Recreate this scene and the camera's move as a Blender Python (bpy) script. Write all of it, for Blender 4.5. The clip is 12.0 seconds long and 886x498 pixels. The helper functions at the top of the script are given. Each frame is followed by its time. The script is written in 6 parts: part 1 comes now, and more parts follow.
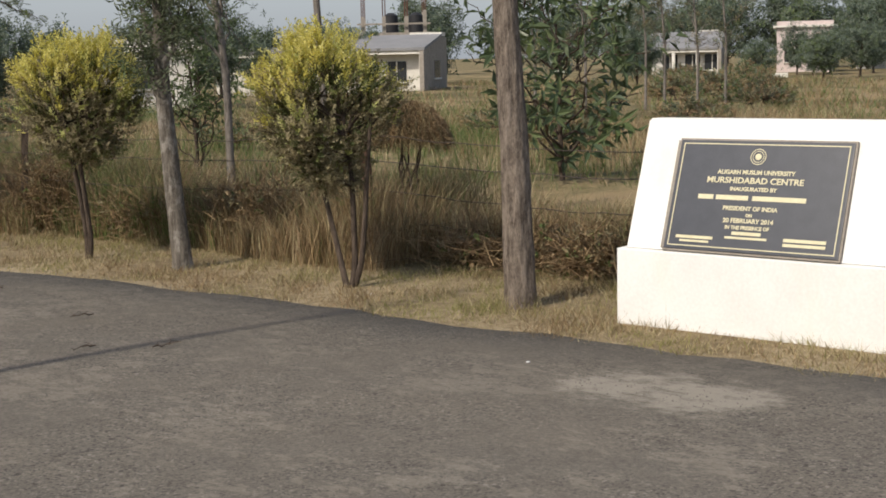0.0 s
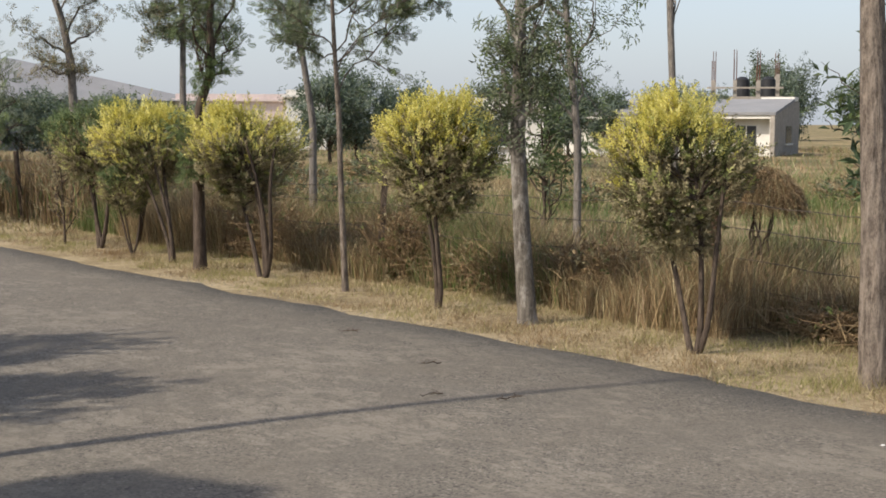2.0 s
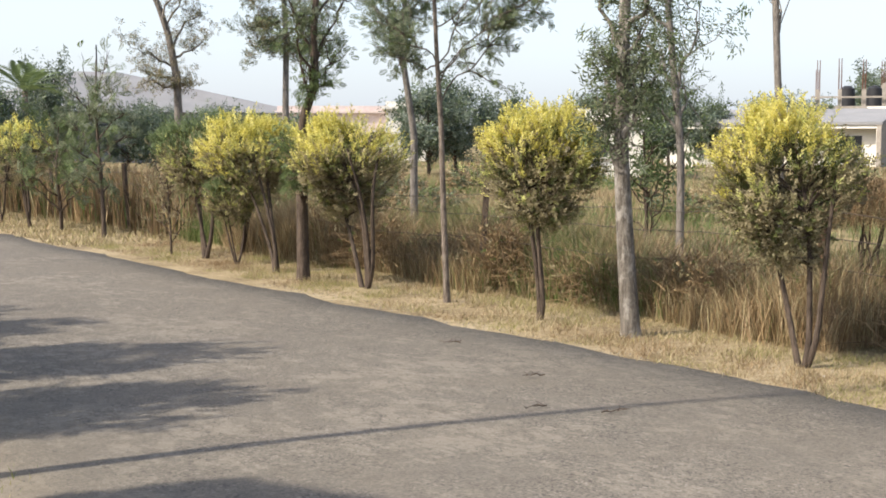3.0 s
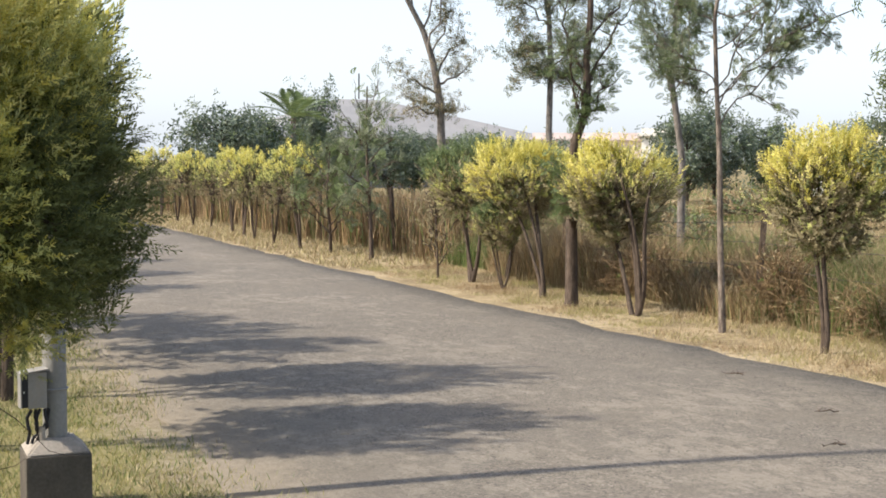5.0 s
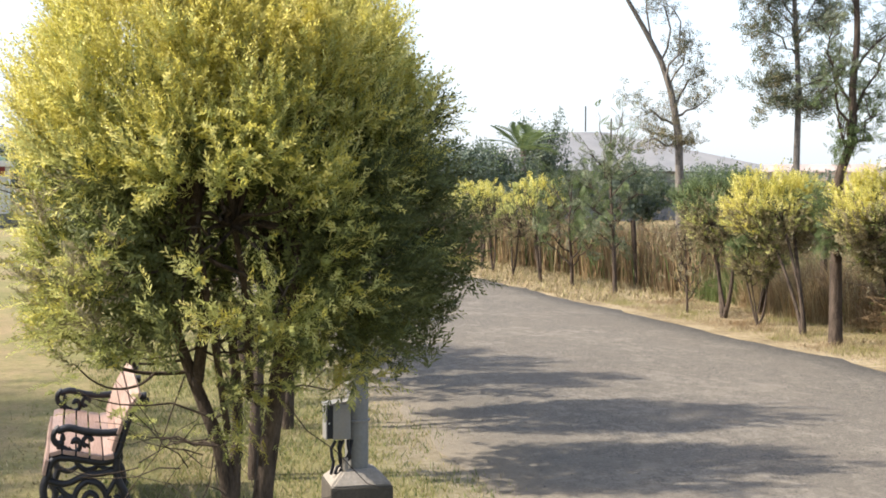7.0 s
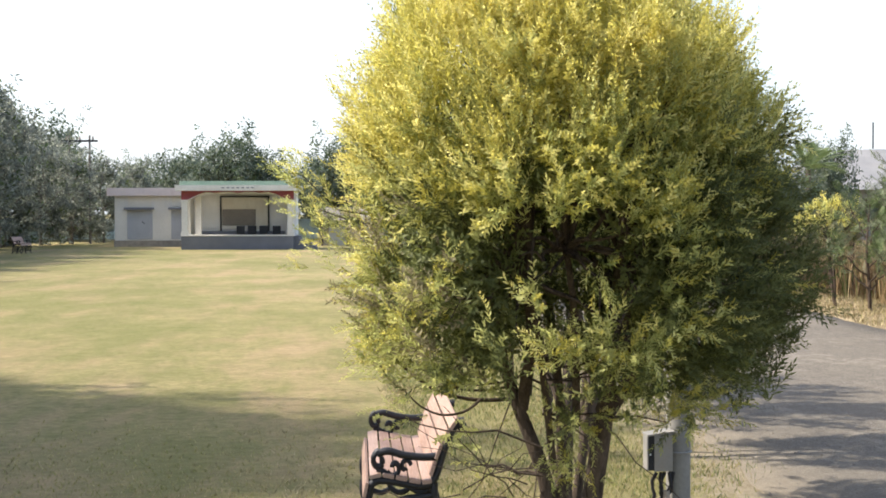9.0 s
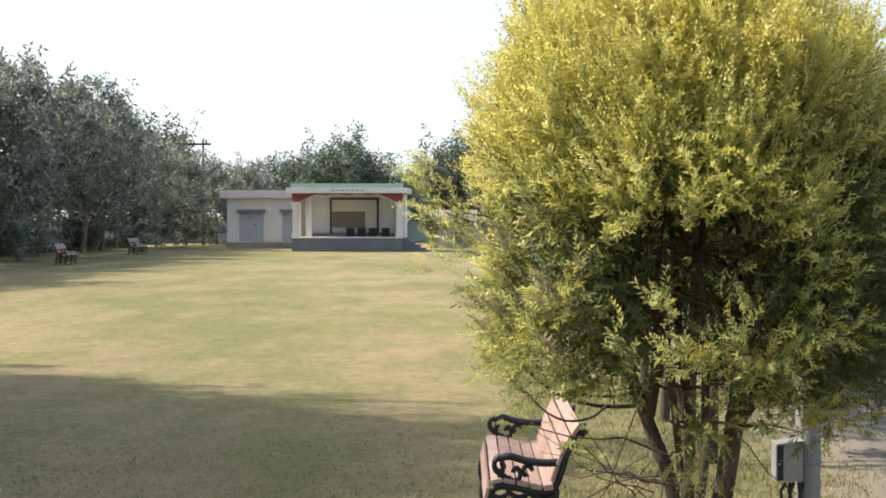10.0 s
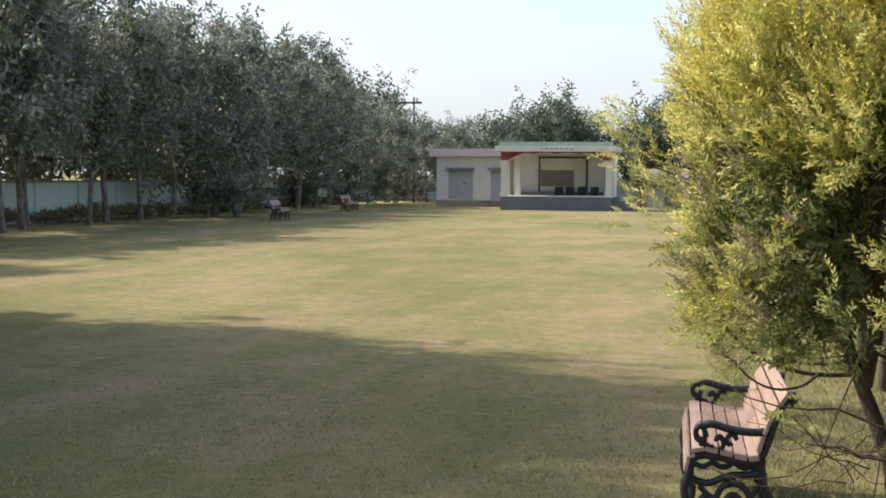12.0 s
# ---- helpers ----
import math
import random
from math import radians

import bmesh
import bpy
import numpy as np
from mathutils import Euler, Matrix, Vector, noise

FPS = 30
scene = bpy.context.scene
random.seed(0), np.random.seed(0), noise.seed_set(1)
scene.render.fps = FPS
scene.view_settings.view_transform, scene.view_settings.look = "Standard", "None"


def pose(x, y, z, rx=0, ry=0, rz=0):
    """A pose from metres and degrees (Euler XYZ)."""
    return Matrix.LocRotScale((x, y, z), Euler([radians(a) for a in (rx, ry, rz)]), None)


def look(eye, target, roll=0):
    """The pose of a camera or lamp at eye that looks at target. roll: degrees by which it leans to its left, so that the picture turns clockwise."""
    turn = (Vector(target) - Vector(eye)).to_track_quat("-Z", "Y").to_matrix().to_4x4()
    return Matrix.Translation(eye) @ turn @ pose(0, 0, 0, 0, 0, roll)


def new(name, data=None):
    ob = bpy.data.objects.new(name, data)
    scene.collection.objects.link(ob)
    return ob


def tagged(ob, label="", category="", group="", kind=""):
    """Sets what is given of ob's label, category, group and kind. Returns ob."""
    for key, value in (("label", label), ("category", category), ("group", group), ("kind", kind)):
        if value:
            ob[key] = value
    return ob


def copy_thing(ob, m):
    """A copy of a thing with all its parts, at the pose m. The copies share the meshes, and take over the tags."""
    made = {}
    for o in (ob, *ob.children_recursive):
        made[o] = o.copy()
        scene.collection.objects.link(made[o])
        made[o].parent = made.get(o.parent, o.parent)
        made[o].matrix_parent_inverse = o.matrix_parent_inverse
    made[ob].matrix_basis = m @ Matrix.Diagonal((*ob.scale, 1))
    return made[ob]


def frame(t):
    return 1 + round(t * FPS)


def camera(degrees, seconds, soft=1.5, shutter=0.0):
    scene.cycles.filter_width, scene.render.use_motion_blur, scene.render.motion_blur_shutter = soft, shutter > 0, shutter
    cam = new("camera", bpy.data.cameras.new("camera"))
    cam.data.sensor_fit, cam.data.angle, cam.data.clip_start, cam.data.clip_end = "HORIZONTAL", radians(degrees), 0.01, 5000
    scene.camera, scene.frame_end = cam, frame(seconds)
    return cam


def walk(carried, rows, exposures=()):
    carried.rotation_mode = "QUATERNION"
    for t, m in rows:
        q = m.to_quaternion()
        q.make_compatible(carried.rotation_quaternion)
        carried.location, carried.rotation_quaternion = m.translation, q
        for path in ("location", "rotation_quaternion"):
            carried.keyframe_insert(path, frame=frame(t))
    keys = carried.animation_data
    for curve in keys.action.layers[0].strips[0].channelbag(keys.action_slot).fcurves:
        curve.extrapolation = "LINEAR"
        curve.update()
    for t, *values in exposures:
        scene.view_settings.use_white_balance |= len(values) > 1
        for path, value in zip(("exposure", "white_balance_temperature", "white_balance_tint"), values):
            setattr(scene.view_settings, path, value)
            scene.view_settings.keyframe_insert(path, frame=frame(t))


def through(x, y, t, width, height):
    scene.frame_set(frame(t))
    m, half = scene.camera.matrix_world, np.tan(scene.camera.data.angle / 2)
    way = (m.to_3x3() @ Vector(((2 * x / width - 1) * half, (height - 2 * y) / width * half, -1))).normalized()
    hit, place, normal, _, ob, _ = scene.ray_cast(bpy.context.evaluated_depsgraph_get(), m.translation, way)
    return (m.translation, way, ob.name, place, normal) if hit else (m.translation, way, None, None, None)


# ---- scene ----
cam = camera(36.3, 12.0, soft=1.75)
PATH = [
    (0, (-0.077, -0.136, 1.854), (1.482, 1.085, 1.575), -1.3),
    (0.5, (-0.082, -0.137, 1.856), (1.401, 1.179, 1.601), -1.2),
    (1, (-0.109, -0.149, 1.857), (1.285, 1.269, 1.639), -1.0),
    (1.5, (-0.131, -0.128, 1.855), (1.182, 1.368, 1.659), -0.5),
    (2, (-0.139, -0.094, 1.863), (1.077, 1.483, 1.677), 0.2),
    (2.5, (-0.163, -0.078, 1.863), (0.995, 1.542, 1.685), 0.3),
    (3, (-0.174, -0.068, 1.866), (0.925, 1.594, 1.696), 0.0),
    (3.5, (-0.201, -0.018, 1.857), (0.826, 1.691, 1.695), -0.2),
    (5.3, (-0.333, 0.247, 1.83), (0.396, 2.107, 1.72), -0.6),
    (5.5, (-0.345, 0.277, 1.829), (0.363, 2.145, 1.746), -1.2),
    (6, (-0.398, 0.347, 1.826), (0.281, 2.226, 1.747), 0.5),
    (6.5, (-0.528, 0.389, 1.83), (0.087, 2.29, 1.748), 0.8),
    (7, (-0.682, 0.45, 1.834), (-0.212, 2.392, 1.75), 0.2),
    (7.5, (-0.799, 0.483, 1.833), (-0.468, 2.454, 1.749), 0.2),
    (7.7, (-0.831, 0.51, 1.832), (-0.557, 2.489, 1.748), 0.5),
    (9.3, (-0.922, 0.676, 1.848), (-0.886, 2.675, 1.8), -0.3),
    (9.5, (-0.944, 0.685, 1.85), (-0.939, 2.684, 1.803), -0.3),
    (10, (-0.978, 0.72, 1.846), (-1.062, 2.718, 1.797), 0.0),
    (10.5, (-0.985, 0.743, 1.844), (-1.168, 2.733, 1.788), 0.0),
    (11, (-0.98, 0.755, 1.842), (-1.248, 2.736, 1.778), 0.2),
    (11.5, (-0.94, 0.821, 1.837), (-1.275, 2.791, 1.75), 0.1),
    (12, (-0.943, 1.002, 1.815), (-1.333, 2.96, 1.705), 0.3),
]
walk(cam, [(t, look(eye, target, roll)) for t, eye, target, roll in PATH],
     exposures=[(0, 0.3), (1.0, 0.3), (1.5, 0.4), (2.0, 0.75), (2.5, 1.1), (3.5, 1.3), (5.5, 1.38), (7.0, 1.5), (7.5, 1.57), (9.5, 1.46), (10.5, 1.25), (12, 1.12)])

# ---- world, sun ----
SUN_AZ = (-0.990, 0.138)          # towards the sun, on the ground
SUN_EL = radians(43)
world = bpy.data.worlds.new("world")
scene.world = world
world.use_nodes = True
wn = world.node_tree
sky = wn.nodes.new("ShaderNodeTexSky")
sky.sky_type = "NISHITA"
sky.sun_disc = False
sky.sun_elevation = SUN_EL
sky.sun_rotation = math.atan2(SUN_AZ[0], SUN_AZ[1])
sky.air_density, sky.dust_density, sky.ozone_density = 1.0, 3.0, 2.0
bg = wn.nodes["Background"]
bg.inputs["Strength"].default_value = 0.122
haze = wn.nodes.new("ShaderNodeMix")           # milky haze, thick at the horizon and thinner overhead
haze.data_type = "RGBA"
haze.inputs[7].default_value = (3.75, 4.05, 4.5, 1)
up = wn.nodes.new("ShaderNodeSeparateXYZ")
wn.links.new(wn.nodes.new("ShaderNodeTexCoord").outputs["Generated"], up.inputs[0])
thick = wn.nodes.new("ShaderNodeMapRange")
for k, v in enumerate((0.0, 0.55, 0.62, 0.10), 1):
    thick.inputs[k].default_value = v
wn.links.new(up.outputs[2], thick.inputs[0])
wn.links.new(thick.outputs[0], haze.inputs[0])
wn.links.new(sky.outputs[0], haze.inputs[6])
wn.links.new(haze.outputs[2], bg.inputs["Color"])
sun = new("sun", bpy.data.lights.new("sun", "SUN"))
sun.data.energy, sun.data.angle, sun.data.color = 2.85, radians(1.0), (1.0, 0.92, 0.805)
ce = math.cos(SUN_EL)
sun.matrix_world = look((SUN_AZ[0] * ce * 60, SUN_AZ[1] * ce * 60, math.sin(SUN_EL) * 60), (0, 0, 0))

rng = np.random.default_rng(7)


# ---- material helpers ----
class Mat:
    """A small builder round one node material."""

    def __init__(self, name, rough=0.8, spec=0.3, metal=0.0):
        self.m = bpy.data.materials.new(name)
        self.m.use_nodes = True
        self.t = self.m.node_tree
        self.b = self.t.nodes["Principled BSDF"]
        self.b.inputs["Roughness"].default_value = rough
        self.b.inputs["Specular IOR Level"].default_value = spec
        self.b.inputs["Metallic"].default_value = metal
        self.co = self.t.nodes.new("ShaderNodeTexCoord").outputs["Object"]

    def node(self, kind, **kw):
        n = self.t.nodes.new(kind)
        for k, v in kw.items():
            if k in n.inputs:
                n.inputs[k].default_value = v
        return n

    def link(self, a, b):
        self.t.links.new(a, b)

    def noise(self, scale, detail=4.0, rough=0.55, stretch=None):
        n = self.node("ShaderNodeTexNoise", Scale=scale, Detail=detail, Roughness=rough)
        if stretch:
            mp = self.node("ShaderNodeMapping")
            mp.inputs["Scale"].default_value = stretch
            self.link(self.co, mp.inputs[0])
            self.link(mp.outputs[0], n.inputs["Vector"])
        else:
            self.link(self.co, n.inputs["Vector"])
        return n.outputs["Fac"]

    def ramp(self, fac, stops):
        r = self.t.nodes.new("ShaderNodeValToRGB")
        el = r.color_ramp.elements
        while len(el) < len(stops):
            el.new(0.5)
        for e, (p, c) in zip(el, stops):
            e.position = p
            e.color = (*c, 1) if len(c) == 3 else (c[0], c[0], c[0], 1)
        self.link(fac, r.inputs[0])
        return r.outputs[0]

    def mix(self, fac, a, b, mode="MIX"):
        n = self.t.nodes.new("ShaderNodeMix")
        n.data_type, n.blend_type = "RGBA", mode
        for s, v in ((n.inputs[0], fac), (n.inputs[6], a), (n.inputs[7], b)):
            if isinstance(v, (int, float)):
                s.default_value = v
            elif isinstance(v, tuple):
                s.default_value = (*v, 1)
            else:
                self.link(v, s)
        return n.outputs[2]

    def colour(self, c):
        if isinstance(c, tuple):
            self.b.inputs["Base Color"].default_value = (*c, 1)
        else:
            self.link(c, self.b.inputs["Base Color"])
        return self

    def bump(self, fac, strength=0.4, dist=0.01):
        n = self.node("ShaderNodeBump", Strength=strength, Distance=dist)
        self.link(fac, n.inputs["Height"])
        self.link(n.outputs[0], self.b.inputs["Normal"])
        return self

    def math(self, op, a, b=0.0):
        n = self.t.nodes.new("ShaderNodeMath")
        n.operation = op
        for s, v in zip(n.inputs, (a, b)):
            if isinstance(v, (int, float)):
                s.default_value = v
            else:
                self.link(v, s)
        return n.outputs[0]


def surface(name, dark, light, scale=6.0, fine=60.0, rough=0.85, bump=0.4, dist=0.005, stain=None, metal=0.0, spec=0.3):
    """A worn plain surface: two scales of noise between two colours, fine relief, optional stains."""
    m = Mat(name, rough, spec, metal)
    big, small = m.noise(scale), m.noise(fine, 6.0)
    f = m.mix(0.45, big, small)
    c = m.ramp(f, [(0.3, dark), (0.7, light)])
    if stain:
        c = m.mix(m.ramp(m.noise(scale * 0.5, 8.0, 0.7, (1, 1, 0.35)), [(0.5, (0,)), (0.75, (0.8,))]), c, stain)
    m.colour(c).bump(small, bump, dist)
    return m.m


def leafy(name, stops, rough=0.55, through=0.35):
    """Leaves: each island its own tone, light shining through."""
    m = Mat(name, rough, 0.25)
    geo = m.t.nodes.new("ShaderNodeNewGeometry")
    c = m.ramp(geo.outputs["Random Per Island"], stops)
    c = m.mix(m.ramp(m.noise(2.2, 3.0), [(0.35, (0.0,)), (0.7, (0.35,))]), c, m.mix(1.0, c, (0.75, 0.85, 0.6), "MULTIPLY"))
    m.colour(c)
    tr = m.t.nodes.new("ShaderNodeBsdfTranslucent")
    m.link(c, tr.inputs["Color"])
    ms = m.t.nodes.new("ShaderNodeMixShader")
    ms.inputs[0].default_value = through
    out = m.t.nodes["Material Output"]
    m.link(m.b.outputs[0], ms.inputs[1])
    m.link(tr.outputs[0], ms.inputs[2])
    m.link(ms.outputs[0], out.inputs["Surface"])
    return m.m


def barky(name, dark, light, scale=30.0, stretch=(1, 1, 0.22), bump=1.0, dist=0.02, patch=None):
    m = Mat(name, 0.92, 0.15)
    a = m.noise(scale, 6.0, 0.65, stretch)
    b = m.noise(scale * 6, 4.0, 0.6, stretch)
    c = m.ramp(m.mix(0.35, a, b), [(0.36, dark), (0.62, light)])
    if patch:
        c = m.mix(m.ramp(m.noise(5.0, 6.0, 0.75, (1, 1, 0.6)), [(0.49, (0,)), (0.60, (0.6,))]), c, patch)
    m.colour(c).bump(a, bump, dist)
    return m.m


# ---- materials ----
def ground_material():
    m = Mat("ground_soil_and_grass", 0.95, 0.1)
    sep = m.t.nodes.new("ShaderNodeSeparateXYZ")
    m.link(m.co, sep.inputs[0])
    x = sep.outputs[0]
    wob = m.noise(0.6, 5.0)
    xw = m.math("ADD", x, m.math("MULTIPLY", m.math("SUBTRACT", wob, 0.5), 1.6))
    big, mid, small, fine = m.noise(0.16, 4.0), m.noise(0.9, 5.0), m.noise(9.0, 6.0, 0.7), m.noise(70.0, 5.0, 0.7)
    lawn = m.ramp(m.mix(0.5, m.mix(0.5, big, mid), small), [(0.30, (0.14, 0.14, 0.055)), (0.48, (0.26, 0.232, 0.105)), (0.68, (0.41, 0.335, 0.185))])
    streak = m.noise(0.55, 8.0, 0.72, (1.3, 0.35, 1))
    lawn = m.mix(m.ramp(streak, [(0.46, (0,)), (0.60, (0.8,))]), lawn, (0.37, 0.275, 0.165))
    lawn = m.mix(m.ramp(m.noise(0.22, 8.0, 0.72, (1.0, 0.5, 1)), [(0.44, (0,)), (0.60, (0.75,))]), lawn, (0.175, 0.178, 0.066))
    tuft = m.mix(0.5, m.noise(3.2, 8.0, 0.75), m.noise(13.0, 6.0, 0.75))
    lawn = m.mix(m.ramp(tuft, [(0.40, (0.75,)), (0.52, (0,))]), lawn, m.mix(1.0, lawn, (0.66, 0.70, 0.62), "MULTIPLY"))
    lawn = m.mix(m.ramp(tuft, [(0.52, (0,)), (0.62, (0.5,))]), lawn, m.mix(1.0, lawn, (1.3, 1.25, 1.2), "MULTIPLY"))
    lawn = m.mix(m.ramp(fine, [(0.4, (0.5,)), (0.62, (0,))]), lawn, m.mix(1.0, lawn, (0.55, 0.55, 0.5), "MULTIPLY"))
    dry = m.ramp(m.mix(0.55, mid, small), [(0.34, (0.15, 0.112, 0.07)), (0.5, (0.34, 0.265, 0.16)), (0.66, (0.50, 0.41, 0.275))])
    dry = m.mix(m.ramp(fine, [(0.4, (0.6,)), (0.62, (0,))]), dry, m.mix(1.0, dry, (0.5, 0.5, 0.45), "MULTIPLY"))
    field = m.ramp(m.mix(0.6, big, m.mix(0.5, mid, small)), [(0.34, (0.07, 0.085, 0.038)), (0.46, (0.14, 0.12, 0.06)), (0.56, (0.29, 0.22, 0.12)), (0.68, (0.24, 0.17, 0.105))])
    east = m.ramp(m.math("DIVIDE", m.math("SUBTRACT", xw, 8.6), 1.4), [(0.0, (0,)), (1.0, (1,))])
    verge = m.ramp(m.math("DIVIDE", m.math("SUBTRACT", xw, 2.0), 2.0), [(0.0, (0,)), (1.0, (1,))])
    near = m.ramp(m.math("DIVIDE", m.math("SUBTRACT", xw, -0.4), 0.8), [(0.0, (0,)), (1.0, (0.75,))])
    lawn = m.mix(m.mix(1.0, near, m.ramp(mid, [(0.36, (0.35,)), (0.55, (1,))]), "MULTIPLY"), lawn, (0.215, 0.19, 0.09))
    # trodden sandy soil where the lawn frays out beside the lane
    fray = m.math("ADD", x, m.math("ADD", m.math("MULTIPLY", m.math("SUBTRACT", mid, 0.5), 1.3), m.math("MULTIPLY", m.math("SUBTRACT", small, 0.5), 1.0)))
    sand = m.ramp(m.mix(0.5, small, fine), [(0.36, (0.15, 0.118, 0.078)), (0.5, (0.27, 0.222, 0.155)), (0.64, (0.37, 0.315, 0.235))])
    lawn = m.mix(m.ramp(m.math("DIVIDE", m.math("SUBTRACT", fray, 0.95), 0.45), [(0.0, (0,)), (1.0, (0.9,))]), lawn, sand)
    c = m.mix(verge, lawn, dry)
    c = m.mix(east, c, field)
    m.colour(c).bump(m.mix(0.5, small, fine), 0.8, 0.03)
    return m.m


def road_material():
    m = Mat("worn_asphalt", 0.88, 0.25)
    big, mid = m.noise(0.35, 5.0, 0.6), m.noise(1.6, 5.0, 0.6, (1.0, 0.6, 1))
    grit, fine = m.noise(38.0, 5.0, 0.75), m.noise(150.0, 3.0, 0.7)

    def stones(scale, share, radius):
        """Scattered single stones: 1 inside a stone, and a random shade for it."""
        v = m.node("ShaderNodeTexVoronoi", Scale=scale)
        m.link(m.co, v.inputs["Vector"])
        sp = m.t.nodes.new("ShaderNodeSeparateColor")
        m.link(v.outputs["Color"], sp.inputs[0])
        near = m.math("LESS_THAN", v.outputs["Distance"], radius)
        return m.math("MULTIPLY", near, m.math("LESS_THAN", sp.outputs[0], share)), sp.outputs[1]

    base = m.ramp(m.mix(0.5, grit, fine), [(0.34, (0.072, 0.063, 0.051)), (0.5, (0.143, 0.125, 0.101)), (0.66, (0.22, 0.193, 0.157))])
    coarse = m.ramp(m.noise(1.1, 6.0, 0.65), [(0.42, (0.3,)), (0.56, (1.0,))])
    for scale, share, radius in ((62.0, 0.6, 0.45), (36.0, 0.4, 0.40), (20.0, 0.12, 0.30)):
        on, shade = stones(scale, share, radius)
        tone = m.ramp(shade, [(0.0, (0.045, 0.04, 0.034)), (0.55, (0.09, 0.08, 0.066)), (0.7, (0.17, 0.15, 0.124)), (1.0, (0.27, 0.24, 0.20))])
        base = m.mix(m.math("MULTIPLY", m.math("MULTIPLY", on, 0.9), coarse), base, tone)
    # trodden dust: broad, then broken smears
    dust = m.ramp(m.mix(0.5, big, mid), [(0.42, (0,)), (0.60, (0.5,))])
    c = m.mix(dust, base, m.mix(0.35, base, (0.22, 0.182, 0.135)))
    smear = m.ramp(m.mix(0.55, m.noise(0.8, 8.0, 0.72, (1.0, 0.8, 1)), m.noise(9.0, 8.0, 0.75, (1.0, 0.55, 1))), [(0.515, (0,)), (0.56, (0.6,))])
    c = m.mix(smear, c, m.mix(0.25, (0.275, 0.24, 0.19), base))
    sep = m.t.nodes.new("ShaderNodeSeparateXYZ")
    m.link(m.co, sep.inputs[0])
    spill = m.math("ADD", m.math("SUBTRACT", 2.0, sep.outputs[0]), m.math("MULTIPLY", m.math("SUBTRACT", m.mix(0.5, m.noise(1.3, 6.0, 0.7), m.noise(8.0, 6.0, 0.75)), 0.5), 2.6))
    c = m.mix(m.ramp(spill, [(0.0, (0,)), (0.5, (0.75,))]), c, m.ramp(m.mix(0.5, grit, fine), [(0.36, (0.14, 0.115, 0.08)), (0.5, (0.25, 0.21, 0.155)), (0.64, (0.34, 0.295, 0.23))]))
    c = m.mix(m.ramp(m.noise(5.5, 6.0, 0.7), [(0.36, (0.4,)), (0.52, (0,))]), c, m.mix(1.0, c, (0.66, 0.65, 0.64), "MULTIPLY"))
    sep = m.t.nodes.new("ShaderNodeSeparateXYZ")
    m.link(m.co, sep.inputs[0])
    edge = m.math("ADD", sep.outputs[0], m.math("MULTIPLY", mid, 1.2))
    clean = m.ramp(m.math("DIVIDE", m.math("SUBTRACT", edge, 5.9), 1.6), [(0.0, (0,)), (0.8, (0.4,))])
    c = m.mix(clean, c, m.mix(1.0, base, (0.74, 0.73, 0.72), "MULTIPLY"))
    side = m.ramp(m.math("DIVIDE", m.math("SUBTRACT", 3.6, edge), 1.5), [(0.0, (0,)), (1.0, (0.6,))])
    c = m.mix(side, c, (0.16, 0.137, 0.105))
    # worn pale patch by the stand
    dx = m.math("DIVIDE", m.math("SUBTRACT", sep.outputs[0], 6.3), 0.78)
    dy = m.math("DIVIDE", m.math("SUBTRACT", sep.outputs[1], 3.35), 1.1)
    rr = m.math("ADD", m.math("ADD", m.math("MULTIPLY", dx, dx), m.math("MULTIPLY", dy, dy)), m.math("MULTIPLY", m.math("SUBTRACT", m.mix(0.5, m.noise(2.2, 8.0, 0.75), m.noise(11.0, 8.0, 0.75, (1.0, 0.5, 1))), 0.25), 2.6))
    c = m.mix(m.ramp(rr, [(0.72, (0.85,)), (1.0, (0.0,))]), c, m.mix(0.2, (0.325, 0.29, 0.235), base))
    m.colour(c).bump(m.mix(0.5, grit, fine), 0.6, 0.010)
    return m.m


GROUND, ROAD = ground_material(), road_material()
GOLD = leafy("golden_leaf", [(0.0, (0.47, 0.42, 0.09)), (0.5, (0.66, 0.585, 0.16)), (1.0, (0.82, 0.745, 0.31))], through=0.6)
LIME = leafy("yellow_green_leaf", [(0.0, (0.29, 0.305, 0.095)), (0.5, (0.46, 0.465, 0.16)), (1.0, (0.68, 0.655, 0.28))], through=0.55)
# also painted on bush sides turned from the sun, in place of shade
DEEP = leafy("green_and_shade_leaf", [(0.0, (0.085, 0.098, 0.038)), (0.5, (0.14, 0.158, 0.06)), (1.0, (0.23, 0.245, 0.09))], through=0.45)
DRYLEAF = leafy("withered_leaf", [(0.0, (0.17, 0.14, 0.085)), (0.5, (0.27, 0.23, 0.135)), (1.0, (0.38, 0.32, 0.19))], through=0.35)
FEATHER = leafy("feathery_green_leaf", [(0.0, (0.085, 0.12, 0.05)), (0.5, (0.125, 0.165, 0.068)), (1.0, (0.19, 0.23, 0.10))], through=0.35)
GREY = leafy("grey_green_leaf", [(0.0, (0.11, 0.13, 0.085)), (0.5, (0.17, 0.19, 0.12)), (1.0, (0.26, 0.28, 0.18))], through=0.38)
DARK = leafy("dark_broad_leaf", [(0.0, (0.06, 0.085, 0.05)), (0.5, (0.085, 0.115, 0.06)), (1.0, (0.15, 0.18, 0.085))], rough=0.35, through=0.2)
# haze and a few bright leaf glints are put into this grey
BELT = leafy("hazed_broad_leaf", [(0.0, (0.15, 0.165, 0.15)), (0.6, (0.25, 0.265, 0.23)), (0.85, (0.34, 0.355, 0.30)), (1.0, (0.52, 0.53, 0.44))], rough=0.34, through=0.48)
